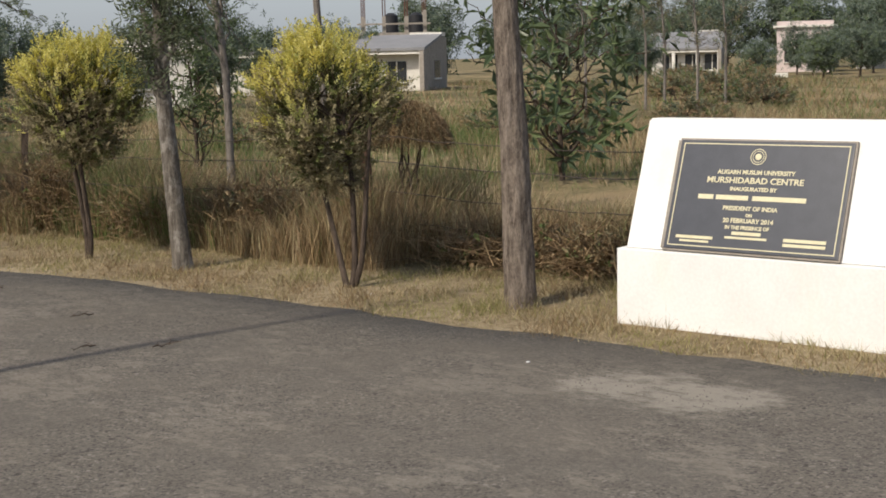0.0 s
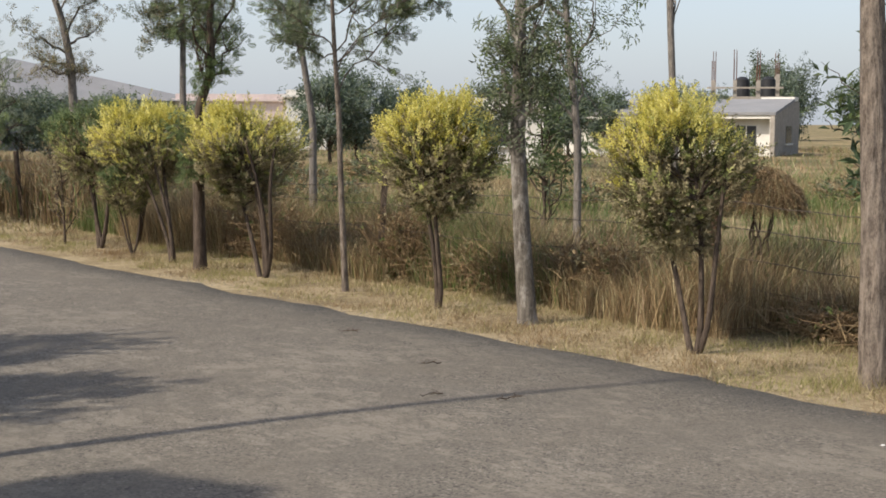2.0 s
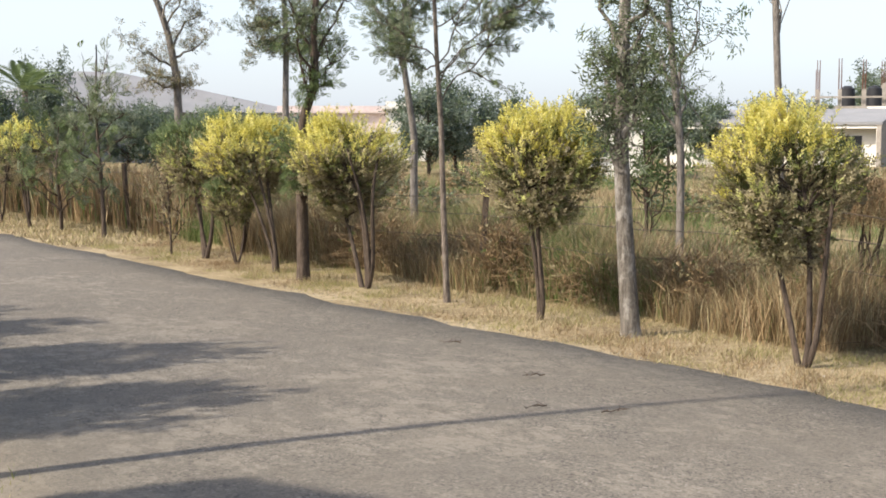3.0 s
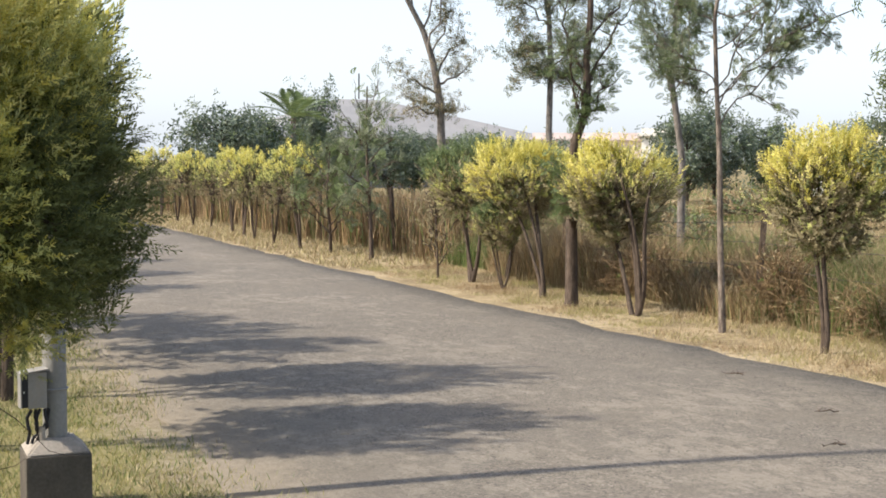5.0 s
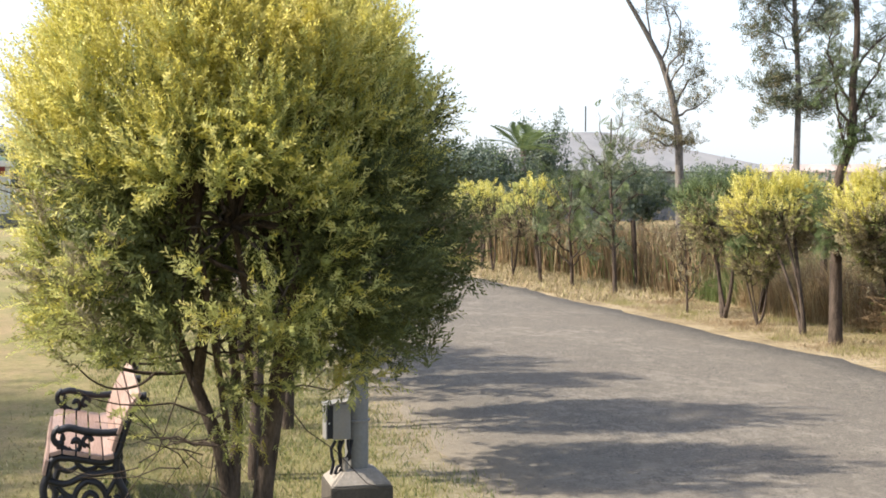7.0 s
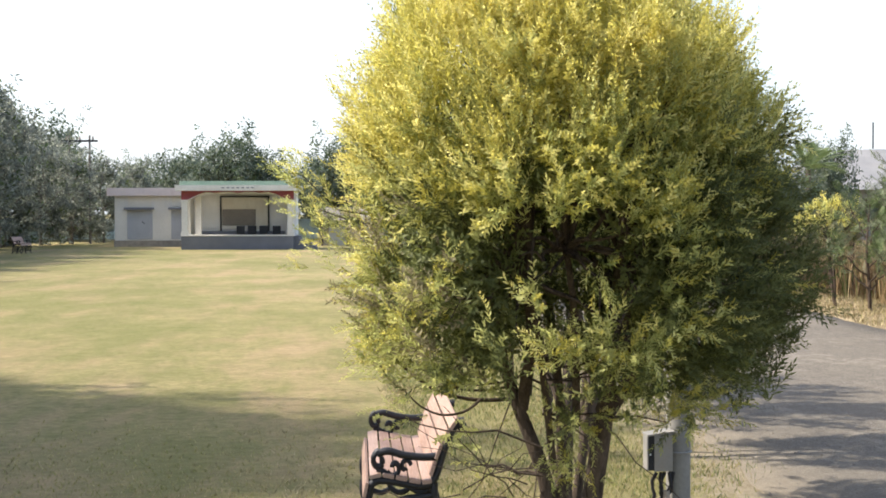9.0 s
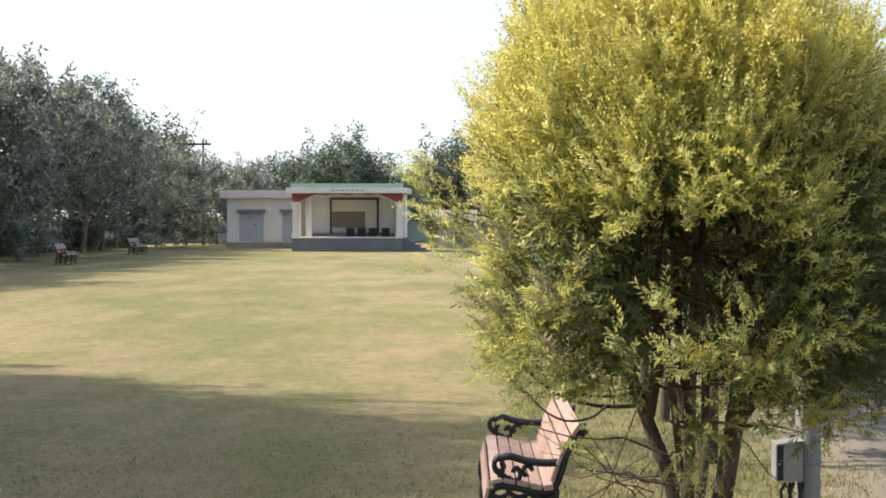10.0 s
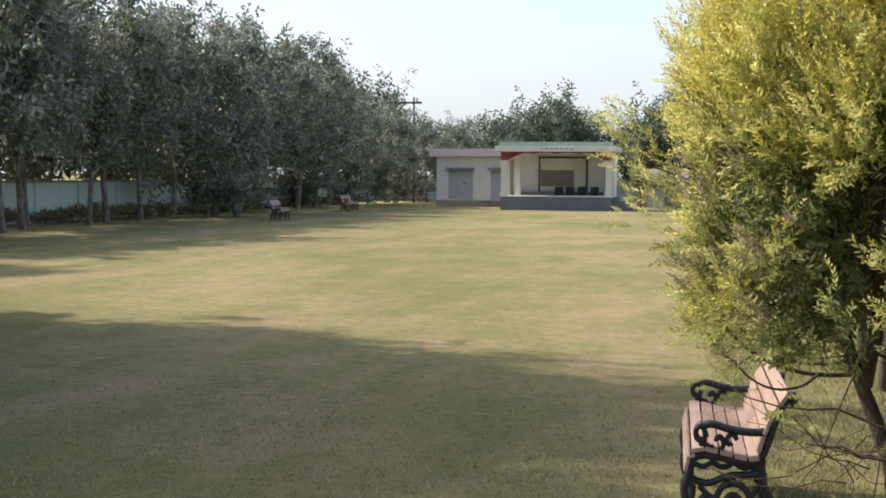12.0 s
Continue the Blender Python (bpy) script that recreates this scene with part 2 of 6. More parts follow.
# green lightened and blued, distance haze painted into the leaf colour
FAR = leafy("hazy_far_leaf", [(0.0, (0.10, 0.13, 0.105)), (0.5, (0.145, 0.18, 0.14)), (1.0, (0.24, 0.265, 0.20))], through=0.35)
STRAW = leafy("straw_blade", [(0.0, (0.19, 0.15, 0.08)), (0.5, (0.34, 0.275, 0.155)), (1.0, (0.56, 0.465, 0.29))], through=0.25)
RUST = leafy("brown_dead_stalk", [(0.0, (0.14, 0.09, 0.05)), (0.5, (0.25, 0.17, 0.095)), (1.0, (0.38, 0.27, 0.15))], through=0.15)
REED = leafy("green_reed_blade", [(0.0, (0.07, 0.11, 0.035)), (0.5, (0.13, 0.17, 0.055)), (1.0, (0.22, 0.24, 0.09))], through=0.3)
TURF = leafy("short_turf_blade", [(0.0, (0.21, 0.215, 0.07)), (0.5, (0.30, 0.28, 0.10)), (1.0, (0.43, 0.36, 0.18))], through=0.4)
BARK = barky("grey_brown_bark", (0.055, 0.042, 0.033), (0.27, 0.222, 0.18), scale=22.0, stretch=(1, 1, 0.30), bump=1.0, dist=0.03)
PALEBARK = barky("patchy_pale_bark", (0.05, 0.042, 0.034), (0.20, 0.175, 0.145), patch=(0.40, 0.37, 0.33))
STEM = barky("dark_stem_bark", (0.032, 0.024, 0.019), (0.125, 0.095, 0.073), scale=26.0)
WHITE = surface("whitewashed_plaster", (0.70, 0.69, 0.66), (0.84, 0.83, 0.80), 2.0, 45.0, 0.9, 0.1, 0.004, stain=(0.74, 0.70, 0.60))
HOUSE = surface("weathered_white_wall", (0.58, 0.55, 0.49), (0.74, 0.71, 0.64), 0.8, 12.0, 0.9, 0.2, 0.01, stain=(0.45, 0.42, 0.37))
CREAM = surface("cream_wall", (0.62, 0.57, 0.47), (0.76, 0.71, 0.60), 0.7, 12.0, 0.9, 0.2, 0.01, stain=(0.5, 0.44, 0.34))
ROOFGREY = surface("grey_roof_sheet", (0.17, 0.17, 0.175), (0.27, 0.265, 0.26), 0.6, 14.0, 0.85, 0.2, 0.01, stain=(0.22, 0.21, 0.2))
CONCRETE = surface("weathered_concrete", (0.20, 0.175, 0.145), (0.38, 0.34, 0.29), 5.0, 60.0, 0.92, 0.6, 0.008, stain=(0.2, 0.17, 0.14))
GUMBARK = barky("dull_grey_bark", (0.08, 0.07, 0.06), (0.26, 0.23, 0.20))
# concrete with some dirt, darkened to imitate the shaded front of the footing
FOOT = surface("dirty_shaded_concrete", (0.055, 0.047, 0.038), (0.13, 0.112, 0.09), 6.0, 60.0, 0.92, 0.5, 0.006, stain=(0.06, 0.055, 0.045))
POLE = surface("grey_painted_pole", (0.17, 0.165, 0.15), (0.27, 0.26, 0.24), 4.0, 50.0, 0.6, 0.2, 0.003, stain=(0.28, 0.25, 0.21))
STEEL = surface("grey_painted_steel", (0.20, 0.195, 0.185), (0.29, 0.285, 0.27), 7.0, 70.0, 0.5, 0.15, 0.002, stain=(0.3, 0.24, 0.18))
DARKMETAL = surface("black_cast_iron", (0.008, 0.008, 0.011), (0.022, 0.022, 0.027), 12.0, 90.0, 0.5, 0.5, 0.003, spec=0.4)
RUSTIRON = surface("rusted_iron", (0.075, 0.035, 0.025), (0.16, 0.08, 0.055), 12.0, 80.0, 0.85, 0.5, 0.004)
WIRE = surface("rusty_wire", (0.05, 0.038, 0.03), (0.11, 0.085, 0.07), 20.0, 90.0, 0.7, 0.2, 0.001)
GRANITE = surface("dark_granite", (0.038, 0.042, 0.052), (0.062, 0.066, 0.078), 9.0, 220.0, 0.32, 0.05, 0.001, spec=0.4)
GRIT = surface("stone_chippings", (0.05, 0.046, 0.04), (0.24, 0.215, 0.18), 20.0, 60.0)
GILT = surface("gilded_lettering", (0.55, 0.50, 0.31), (0.70, 0.64, 0.44), 30.0, 150.0, 0.55, 0.1, 0.001)
GREYPAINT = surface("grey_plinth_paint", (0.125, 0.128, 0.14), (0.19, 0.19, 0.205), 1.2, 20.0, 0.8, 0.2, 0.005)
REDPAINT = surface("dull_red_paint", (0.22, 0.055, 0.065), (0.30, 0.09, 0.10), 1.5, 20.0, 0.8, 0.2, 0.004)
GREENPAINT = surface("faded_green_paint", (0.20, 0.30, 0.23), (0.30, 0.40, 0.31), 1.5, 20.0, 0.8, 0.2, 0.004)
PINK = surface("faded_pink_band", (0.54, 0.45, 0.42), (0.66, 0.56, 0.53), 1.0, 18.0, 0.9, 0.2, 0.005, stain=(0.35, 0.28, 0.25))
MINT = surface("pale_mint_wall", (0.50, 0.60, 0.56), (0.64, 0.72, 0.68), 0.6, 14.0, 0.9, 0.25, 0.006, stain=(0.36, 0.38, 0.33))
SHUTTER = surface("grey_shutter", (0.33, 0.34, 0.36), (0.45, 0.46, 0.48), 1.0, 20.0, 0.6, 0.2, 0.004)
SCREENMAT = surface("dull_brown_board", (0.17, 0.15, 0.125), (0.25, 0.22, 0.185), 0.8, 14.0, 0.7, 0.1, 0.003)
BLACKTRIM = surface("black_frame", (0.015, 0.015, 0.016), (0.03, 0.03, 0.032), 3.0, 30.0, 0.6, 0.1, 0.002)
GLASSDARK = surface("dark_window_opening", (0.02, 0.022, 0.025), (0.04, 0.042, 0.045), 1.0, 9.0, 0.25, 0.05, 0.001, spec=0.5)


def plank_material():
    m = Mat("weathered_plank", 0.6, 0.3)
    info = m.t.nodes.new("ShaderNodeObjectInfo")
    g = m.noise(9.0, 6.0, 0.65, (14, 0.9, 14))
    c = m.ramp(g, [(0.3, (0.24, 0.145, 0.11)), (0.55, (0.37, 0.25, 0.20)), (0.75, (0.47, 0.35, 0.295))])
    c = m.mix(m.math("MULTIPLY", info.outputs["Random"], 0.35), c, (0.40, 0.28, 0.22))
    m.colour(c).bump(g, 0.35, 0.003)
    return m.m


PLANK = plank_material()


# ---- mesh helpers ----
def mesh_object(name, verts, faces, mats, index=None, parent=None, label="", smooth=False):
    """One mesh object from vertex and face arrays (all faces of one size, or a list)."""
    me = bpy.data.meshes.new(name)
    verts = np.asarray(verts, dtype=np.float32)
    if isinstance(faces, np.ndarray):
        n, k = faces.shape
        me.vertices.add(len(verts))
        me.vertices.foreach_set("co", verts.ravel())
        me.loops.add(n * k)
        me.loops.foreach_set("vertex_index", faces.astype(np.int32).ravel())
        me.polygons.add(n)
        me.polygons.foreach_set("loop_start", np.arange(0, n * k, k, dtype=np.int32))
        me.update(calc_edges=True)
    else:
        me.from_pydata([tuple(v) for v in verts], [], faces)
        me.update()
    for mt in (mats if isinstance(mats, (list, tuple)) else [mats]):
        me.materials.append(mt)
    if index is not None:
        me.polygons.foreach_set("material_index", np.asarray(index, dtype=np.int32))
    if smooth:
        me.polygons.foreach_set("use_smooth", np.ones(len(me.polygons), dtype=bool))
    ob = new(name, me)
    if parent:
        ob.parent = parent
    if label:
        ob["label"] = label
    return ob


def part(name, bm, material, parent=None, label="", smooth=False):
    """Links a bmesh as one mesh object under a thing or a part."""
    me = bpy.data.meshes.new(name)
    bm.to_mesh(me)
    bm.free()
    for mt in (material if isinstance(material, (list, tuple)) else [material]):
        me.materials.append(mt)
    if smooth:
        for p in me.polygons:
            p.use_smooth = True
    ob = new(name, me)
    if parent:
        ob.parent = parent
    if label:
        ob["label"] = label
    return ob


def box(x0, x1, y0, y1, z0, z1, bevel=0.0, bm=None):
    bm = bm or bmesh.new()
    vs = bmesh.ops.create_cube(bm, size=1.0)["verts"]
    for v in vs:
        v.co = Vector((x0 + (v.co.x + 0.5) * (x1 - x0), y0 + (v.co.y + 0.5) * (y1 - y0), z0 + (v.co.z + 0.5) * (z1 - z0)))
    if bevel:
        es = list({e for v in vs for e in v.link_edges})
        bmesh.ops.bevel(bm, geom=es, offset=bevel, segments=2, affect="EDGES", profile=0.7)
    return bm


def thing(name, x=0, y=0, z=0, rz=0, label="", category="", group="", kind=""):
    ob = new(name)
    ob.empty_display_size = 0.2
    ob.matrix_world = pose(x, y, z, 0, 0, rz)
    return tagged(ob, label, category, group, kind)


def tube(points, radii, sides=6, cap=True):
    """Vertices and quads of a tapered tube along a polyline (numpy)."""
    p = np.asarray(points, float)
    r = np.broadcast_to(np.asarray(radii, float), (len(p),))
    d = np.gradient(p, axis=0)
    d /= np.linalg.norm(d, axis=1)[:, None] + 1e-9
    ref = np.array([0.31, 0.17, 0.93]) if abs(d[0, 2]) < 0.8 else np.array([1.0, 0.1, 0.05])
    u = np.cross(d, ref)
    u /= np.linalg.norm(u, axis=1)[:, None] + 1e-9
    w = np.cross(d, u)
    a = np.linspace(0, 2 * np.pi, sides, endpoint=False)
    v = p[:, None] + r[:, None, None] * (np.cos(a)[None, :, None] * u[:, None] + np.sin(a)[None, :, None] * w[:, None])
    n = len(p)
    i, j = np.meshgrid(np.arange(n - 1), np.arange(sides), indexing="ij")
    k = (j + 1) % sides
    f = np.stack([i * sides + j, i * sides + k, (i + 1) * sides + k, (i + 1) * sides + j], -1).reshape(-1, 4)
    if cap:
        v = np.concatenate([v.reshape(-1, 3), p[:1], p[-1:]])
        s0, s1 = n * sides, n * sides + 1
        jj = np.arange(sides)
        kk = (jj + 1) % sides
        f = [tuple(q) for q in f] + [(s0, int(b), int(a_)) for a_, b in zip(jj, kk)] + [(s1, (n - 1) * sides + int(a_), (n - 1) * sides + int(b)) for a_, b in zip(jj, kk)]
        return v, f
    return v.reshape(-1, 3), f


def join(bits):
    """Joins (verts, quads array) pairs."""
    vs, fs, off = [], [], 0
    for v, f in bits:
        vs.append(v)
        fs.append(np.asarray(f) + off)
        off += len(v)
    return np.concatenate(vs), np.concatenate(fs)


def bend(a, b, n, sag, r):
    """A wavering line from a to b."""
    a, b = np.asarray(a, float), np.asarray(b, float)
    t = np.linspace(0, 1, n)[:, None]
    p = a + (b - a) * t
    L = np.linalg.norm(b - a)
    w = np.cumsum(r.normal(size=(n, 3)), axis=0)
    w -= w[0] + (w[-1] - w[0]) * t
    return p + w * L * 0.045 + np.array([0, 0, sag]) * np.sin(np.pi * t) * L


def frames_of(d, r):
    """An orthonormal frame for each direction, turned at random about it."""
    d = d / (np.linalg.norm(d, axis=1)[:, None] + 1e-9)
    ref = r.normal(size=d.shape)
    u = np.cross(d, ref)
    u /= np.linalg.norm(u, axis=1)[:, None] + 1e-9
    w = np.cross(d, u)
    return u, d, w


def spray(points, dirs, sizes, template, r):
    """Sets a template (vertices, triangles; along +y) at every point."""
    tv, tf = template[:2]
    u, d, w = frames_of(dirs, r)
    m = np.stack([u, d, w], 1) * sizes[:, None, None]
    v = np.einsum("kc,nca->nka", tv, m) + points[:, None]
    f = tf[None] + (np.arange(len(points)) * len(tv))[:, None, None]
    return v.reshape(-1, 3), f.reshape(-1, 3)


def loose(tris):
    t = np.array(tris, float)
    return t.reshape(-1, 3), np.arange(len(t) * 3).reshape(-1, 3)


def sprig(pairs, spread=0.34, width=0.075, lift=0.9, seed=1):
    """A feathery shoot one unit long: narrow leaves spiralling up an axis."""
    r = np.random.default_rng(seed)
    tris = [[(-0.014, 0, 0), (0.014, 0, 0), (0, 0.9, 0)]]
    for i in range(pairs * 2):
        y = 0.06 + 0.9 * i / (pairs * 2)
        a = i * 2.4 + r.normal() * 0.3
        L = spread * (1.0 - 0.55 * (y - 0.1)) * r.uniform(0.8, 1.2)
        out = np.array([math.cos(a), 0, math.sin(a)])
        tip = np.array([0, y, 0]) + out * L * 0.75 + np.array([0, L * lift, 0])
        side = np.array([-math.sin(a), 0.25, math.cos(a)]) * width * 0.5
        b = np.array([0, y, 0])
        mid = (b + tip) / 2
        tris.append([b, mid + side, tip])
        tris.append([b, tip, mid - side])
    return loose(tris)


def frond(pairs, spread=0.30, width=0.07, droop=0.25):
    """A flat pinnate leaf one unit long."""
    tris = [[(-0.012, 0, 0), (0.012, 0, 0), (0, 1, -droop)]]
    for i in range(pairs):
        y = 0.12 + 0.86 * i / pairs
        L = spread * math.sin(0.35 + 2.4 * (i + 0.5) / pairs)
        z = -droop * y * y
        for s in (-1, 1):
            b = np.array([0, y, z])
            tip = np.array([s * L, y + 0.35 * L, z - 0.12 * L])
            tris.append([b, (b + tip) / 2 + np.array([0, width / 2, 0]), tip])
            tris.append([b, tip, (b + tip) / 2 - np.array([0, width / 2, 0])])
    return loose(tris)


def leaf_bunch(n, length=0.6, width=0.2, seed=3, droop=0.2):
    """A bunch of n broad leaves round a short shoot."""
    r = np.random.default_rng(seed)
    tris = []
    for i in range(n):
        a = i * 2.4
        y = 0.1 + 0.8 * i / n
        out = np.array([math.cos(a), 0.35 + 0.5 * i / n, math.sin(a)])
        out /= np.linalg.norm(out)
        side = np.cross(out, [0, 1, 0])
        side /= np.linalg.norm(side) + 1e-9
        up = np.cross(side, out)
        L, W = length * r.uniform(0.75, 1.2), width * r.uniform(0.8, 1.2)
        b = np.array([0, y, 0]) + out * 0.06
        m1, tip = b + out * L * 0.45 + up * 0.03, b + out * L - up * droop * L
        tris += [[b, m1 + side * W / 2, tip], [b, tip, m1 - side * W / 2]]
    return loose(tris)


def plume(nodes=4, length=0.42, width=0.085, serrate=True, seed=1):
    """A branched shoot one unit long: an axis with side branchlets set with small leaves, all one piece. Third item: faces near the tip."""
    r = np.random.default_rng(seed)
    V, F, T = [], [], []
    prev = None
    for i in range(nodes + 1):
        t = i / nodes
        b = np.array([0.14 * t * t, 0.06 + 0.60 * t, 0.03 * math.sin(5 * t)])
        i0 = len(V)
        V.append(b)
        if prev is not None:
            V.append(b + np.array([0.016, -0.02, 0.0]))
            F.append((prev, i0 + 1, i0))
            T.append(t > 0.55)
        prev = i0
        for k in range(2 if i < nodes else 1):
            a = i * 1.5 + k * math.pi + r.normal() * 0.3
            o = np.array([math.cos(a), 0, math.sin(a)])
            d = o * 0.5 + np.array([0, 0.86, 0]) if i < nodes else np.array([0.15, 1.0, 0.05])
            sd = np.cross(d, r.normal(size=3))
            sd /= np.linalg.norm(sd)
            up = np.cross(sd, d) * 0.35
            L, w = length * (1.05 - 0.35 * t) * r.uniform(0.8, 1.2), width * r.uniform(0.85, 1.15)
            q = len(V)
            if serrate:
                V += [b + d * L * 0.42 + (sd + up) * w, b + d * L * 0.42 - (sd - up) * w, b + d * L * 0.45, b + d * L * 0.85 + (sd + up) * w * 0.75, b + d * L * 0.85 - (sd - up) * w * 0.75, b + d * L * 1.08]
                F += [(i0, q, q + 2), (i0, q + 2, q + 1), (q + 2, q + 3, q + 5), (q + 2, q + 5, q + 4)]
                T += [t > 0.55] * 4
            else:
                V += [b + d * L * 0.55 + (sd + up) * w, b + d * L * 0.55 - (sd - up) * w, b + d * L * 1.08]
                F += [(i0, q, q + 2), (i0, q + 2, q + 1)]
                T += [t > 0.55] * 2
    return np.array(V), np.array(F), np.array(T)


def shoot(nodes=9, length=0.20, width=0.05, close=0.55, curve=0.15, seed=1):
    """A leafy shoot one unit long: small pointed leaves spiralling closely up a thin axis, all one piece. Third item: faces near the tip."""
    r = np.random.default_rng(seed)
    V, F, T = [], [], []
    prev = None
    for i in range(nodes):
        t = i / (nodes - 1)
        b = np.array([curve * t * t, 0.92 * t, 0.03 * math.sin(4 * t)])
        i0 = len(V)
        V.append(b)
        if prev is not None:
            V.append(b + np.array([0.010, -0.03, 0.004]))
            F.append((prev, i0 + 1, i0))
            T.append(t > 0.5)
        prev = i0
        for k in range(2):
            a = i * 2.1 + k * math.pi + r.normal() * 0.3
            o = np.array([math.cos(a), 0, math.sin(a)])
            d = o * (1 - close) + np.array([0, close, 0])
            d /= np.linalg.norm(d)
            sd = np.cross(d, o + np.array([0.1, 0.3, 0.2]))
            sd /= np.linalg.norm(sd)
            L, w = length * (1.15 - 0.5 * t) * r.uniform(0.8, 1.2), width * r.uniform(0.8, 1.2)
            q = len(V)
            V += [b + d * L * 0.5 + sd * w, b + d * L * 0.5 - sd * w, b + d * L]
            F += [(i0, q, q + 2), (i0, q + 2, q + 1)]
            T += [t > 0.5] * 2
    return np.array(V), np.array(F), np.array(T)


SHOOT = shoot(11, 0.25, 0.027, 0.50, 0.18, 3)
SHOOT_DARK = shoot(7, 0.32, 0.042, 0.5, 0.1, 4)
SHOOT_THIN = shoot(9, 0.13, 0.022, 0.6, 0.08, 5)
SHOOT_ROW = shoot(6, 0.34, 0.07, 0.5, 0.12, 6)
SPRIG_MID = plume(5, 0.34, 0.05, False, 2)
FERN = frond(6, 0.34, 0.12, 0.3)
SPRIG_LOW = sprig(3, 0.5, 0.2, seed=5)
BUNCH, BUNCH_LOW = leaf_bunch(7), leaf_bunch(4, 0.75, 0.34, seed=8)
WILLOW = leaf_bunch(8, 0.7, 0.09, seed=6, droop=0.5)


# ---- ground, road ----
def build_ground():
    xs = np.concatenate([[-2500, -1200, -600, -300, -160, -100, -70, -50, -40], np.arange(-34, 9, 2.0), np.arange(9, 40, 1.0), np.arange(40, 100, 5.0), [100, 130, 180, 300, 600, 1200, 2500]])
    ys = np.concatenate([[-2500, -1200, -500, -200, -100, -60, -30], np.arange(-20, 48, 1.5), np.arange(48, 110, 5.0), [110, 140, 200, 320, 600, 1200, 2500]])
    X, Y = np.meshgrid(xs, ys, indexing="ij")
    Z = np.zeros_like(X)
    for i in range(len(xs)):
        if xs[i] > 9.4:
            for j in range(len(ys)):
                amp = min(1.0, (xs[i] - 9.4) / 8)
                Z[i, j] = amp * (0.28 * noise.noise((xs[i] * 0.13, ys[j] * 0.13, 0.3)) + 0.08 * noise.noise((xs[i] * 0.5, ys[j] * 0.5, 4.0)))
    n, k = X.shape
    i, j = np.meshgrid(np.arange(n - 1), np.arange(k - 1), indexing="ij")
    a = (i * k + j).ravel()
    f = np.stack([a, a + k, a + k + 1, a + 1], -1)
    ob = mesh_object("ground", np.stack([X, Y, Z], -1).reshape(-1, 3), f, GROUND, smooth=True)
    tagged(ob, "lawn and dry grassy earth reaching the horizon", "ground", kind="structure")


def build_road():
    r = np.random.default_rng(3)
    ys = np.arange(-40, 130.1, 0.35)
    w = lambda y, s, a: a * np.array([noise.noise((v * s, a * 37.0, 1.7)) for v in y])
    right = np.interp(ys, [-40, 0, 7, 12, 17, 22, 40, 130], [7.35, 7.35, 7.27, 7.12, 6.9, 6.8, 6.9, 7.0]) + w(ys, 0.9, 0.14) + w(ys, 3.1, 0.10)
    left = np.interp(ys, [-40, 4, 9, 12, 40, 130], [1.3, 1.4, 1.52, 1.62, 1.8, 1.8]) + w(ys, 0.7, 0.14) + w(ys, 2.7, 0.08)
    cols = 9
    t = np.linspace(0, 1, cols)
    X = left[:, None] + (right - left)[:, None] * t
    crown = 0.008 + 0.047 * (1 - (2 * t - 1) ** 2)
    Z = np.repeat(crown[None], len(ys), 0)
    V = np.stack([X, np.repeat(ys[:, None], cols, 1), Z], -1)
    skirt = V[:, [0, -1]].copy()
    skirt[:, :, 2] = -0.05
    skirt[:, 0, 0] -= 0.04
    skirt[:, 1, 0] += 0.04
    V = np.concatenate([skirt[:, :1], V, skirt[:, 1:]], 1)
    n, k = V.shape[:2]
    i, j = np.meshgrid(np.arange(n - 1), np.arange(k - 1), indexing="ij")
    a = (i * k + j).ravel()
    f = np.stack([a, a + 1, a + k + 1, a + k], -1)
    ob = mesh_object("road", V.reshape(-1, 3), f, ROAD, smooth=True)
    tagged(ob, "dusty grey asphalt lane with worn ragged edges", "road", kind="structure")
    # loose chippings
    m = 22000
    x = r.uniform(1.6, 7.4, m)
    y = r.uniform(2.5, 15, m) ** 1.0
    keep = (np.sin(x * 1.7 + y * 0.9) + r.normal(size=m) * 0.8) > -0.3
    x, y = x[keep], y[keep]
    s = np.where(r.random(len(x)) < 0.15, r.uniform(0.007, 0.012, len(x)), r.uniform(0.003, 0.007, len(x)))
    tet = np.array([(1, 0, -0.3), (-0.6, 0.8, -0.3), (-0.5, -0.9, -0.3), (0.1, 0, 0.8)], float)
    a = r.uniform(0, 6.28, len(x))
    R = np.stack([np.stack([np.cos(a), -np.sin(a), 0 * a], -1), np.stack([np.sin(a), np.cos(a), 0 * a], -1), np.stack([0 * a, 0 * a, 1 + 0 * a], -1)], 1)
    P = np.einsum("nab,kb->nka", R, tet) * s[:, None, None]
    tt = np.clip((x - 1.5) / 5.7, 0, 1)
    P += np.stack([x, y, 0.010 + 0.047 * (1 - (2 * tt - 1) ** 2)], -1)[:, None]
    base = (np.arange(len(x)) * 4)[:, None, None]
    F = (base + np.array([(0, 1, 3), (1, 2, 3), (2, 0, 3)])[None]).reshape(-1, 3)
    tagged(mesh_object("gravel", P.reshape(-1, 3), F, GRIT), "loose grey stone chippings on the asphalt", "gravel", kind="stuff")


build_ground()
build_road()


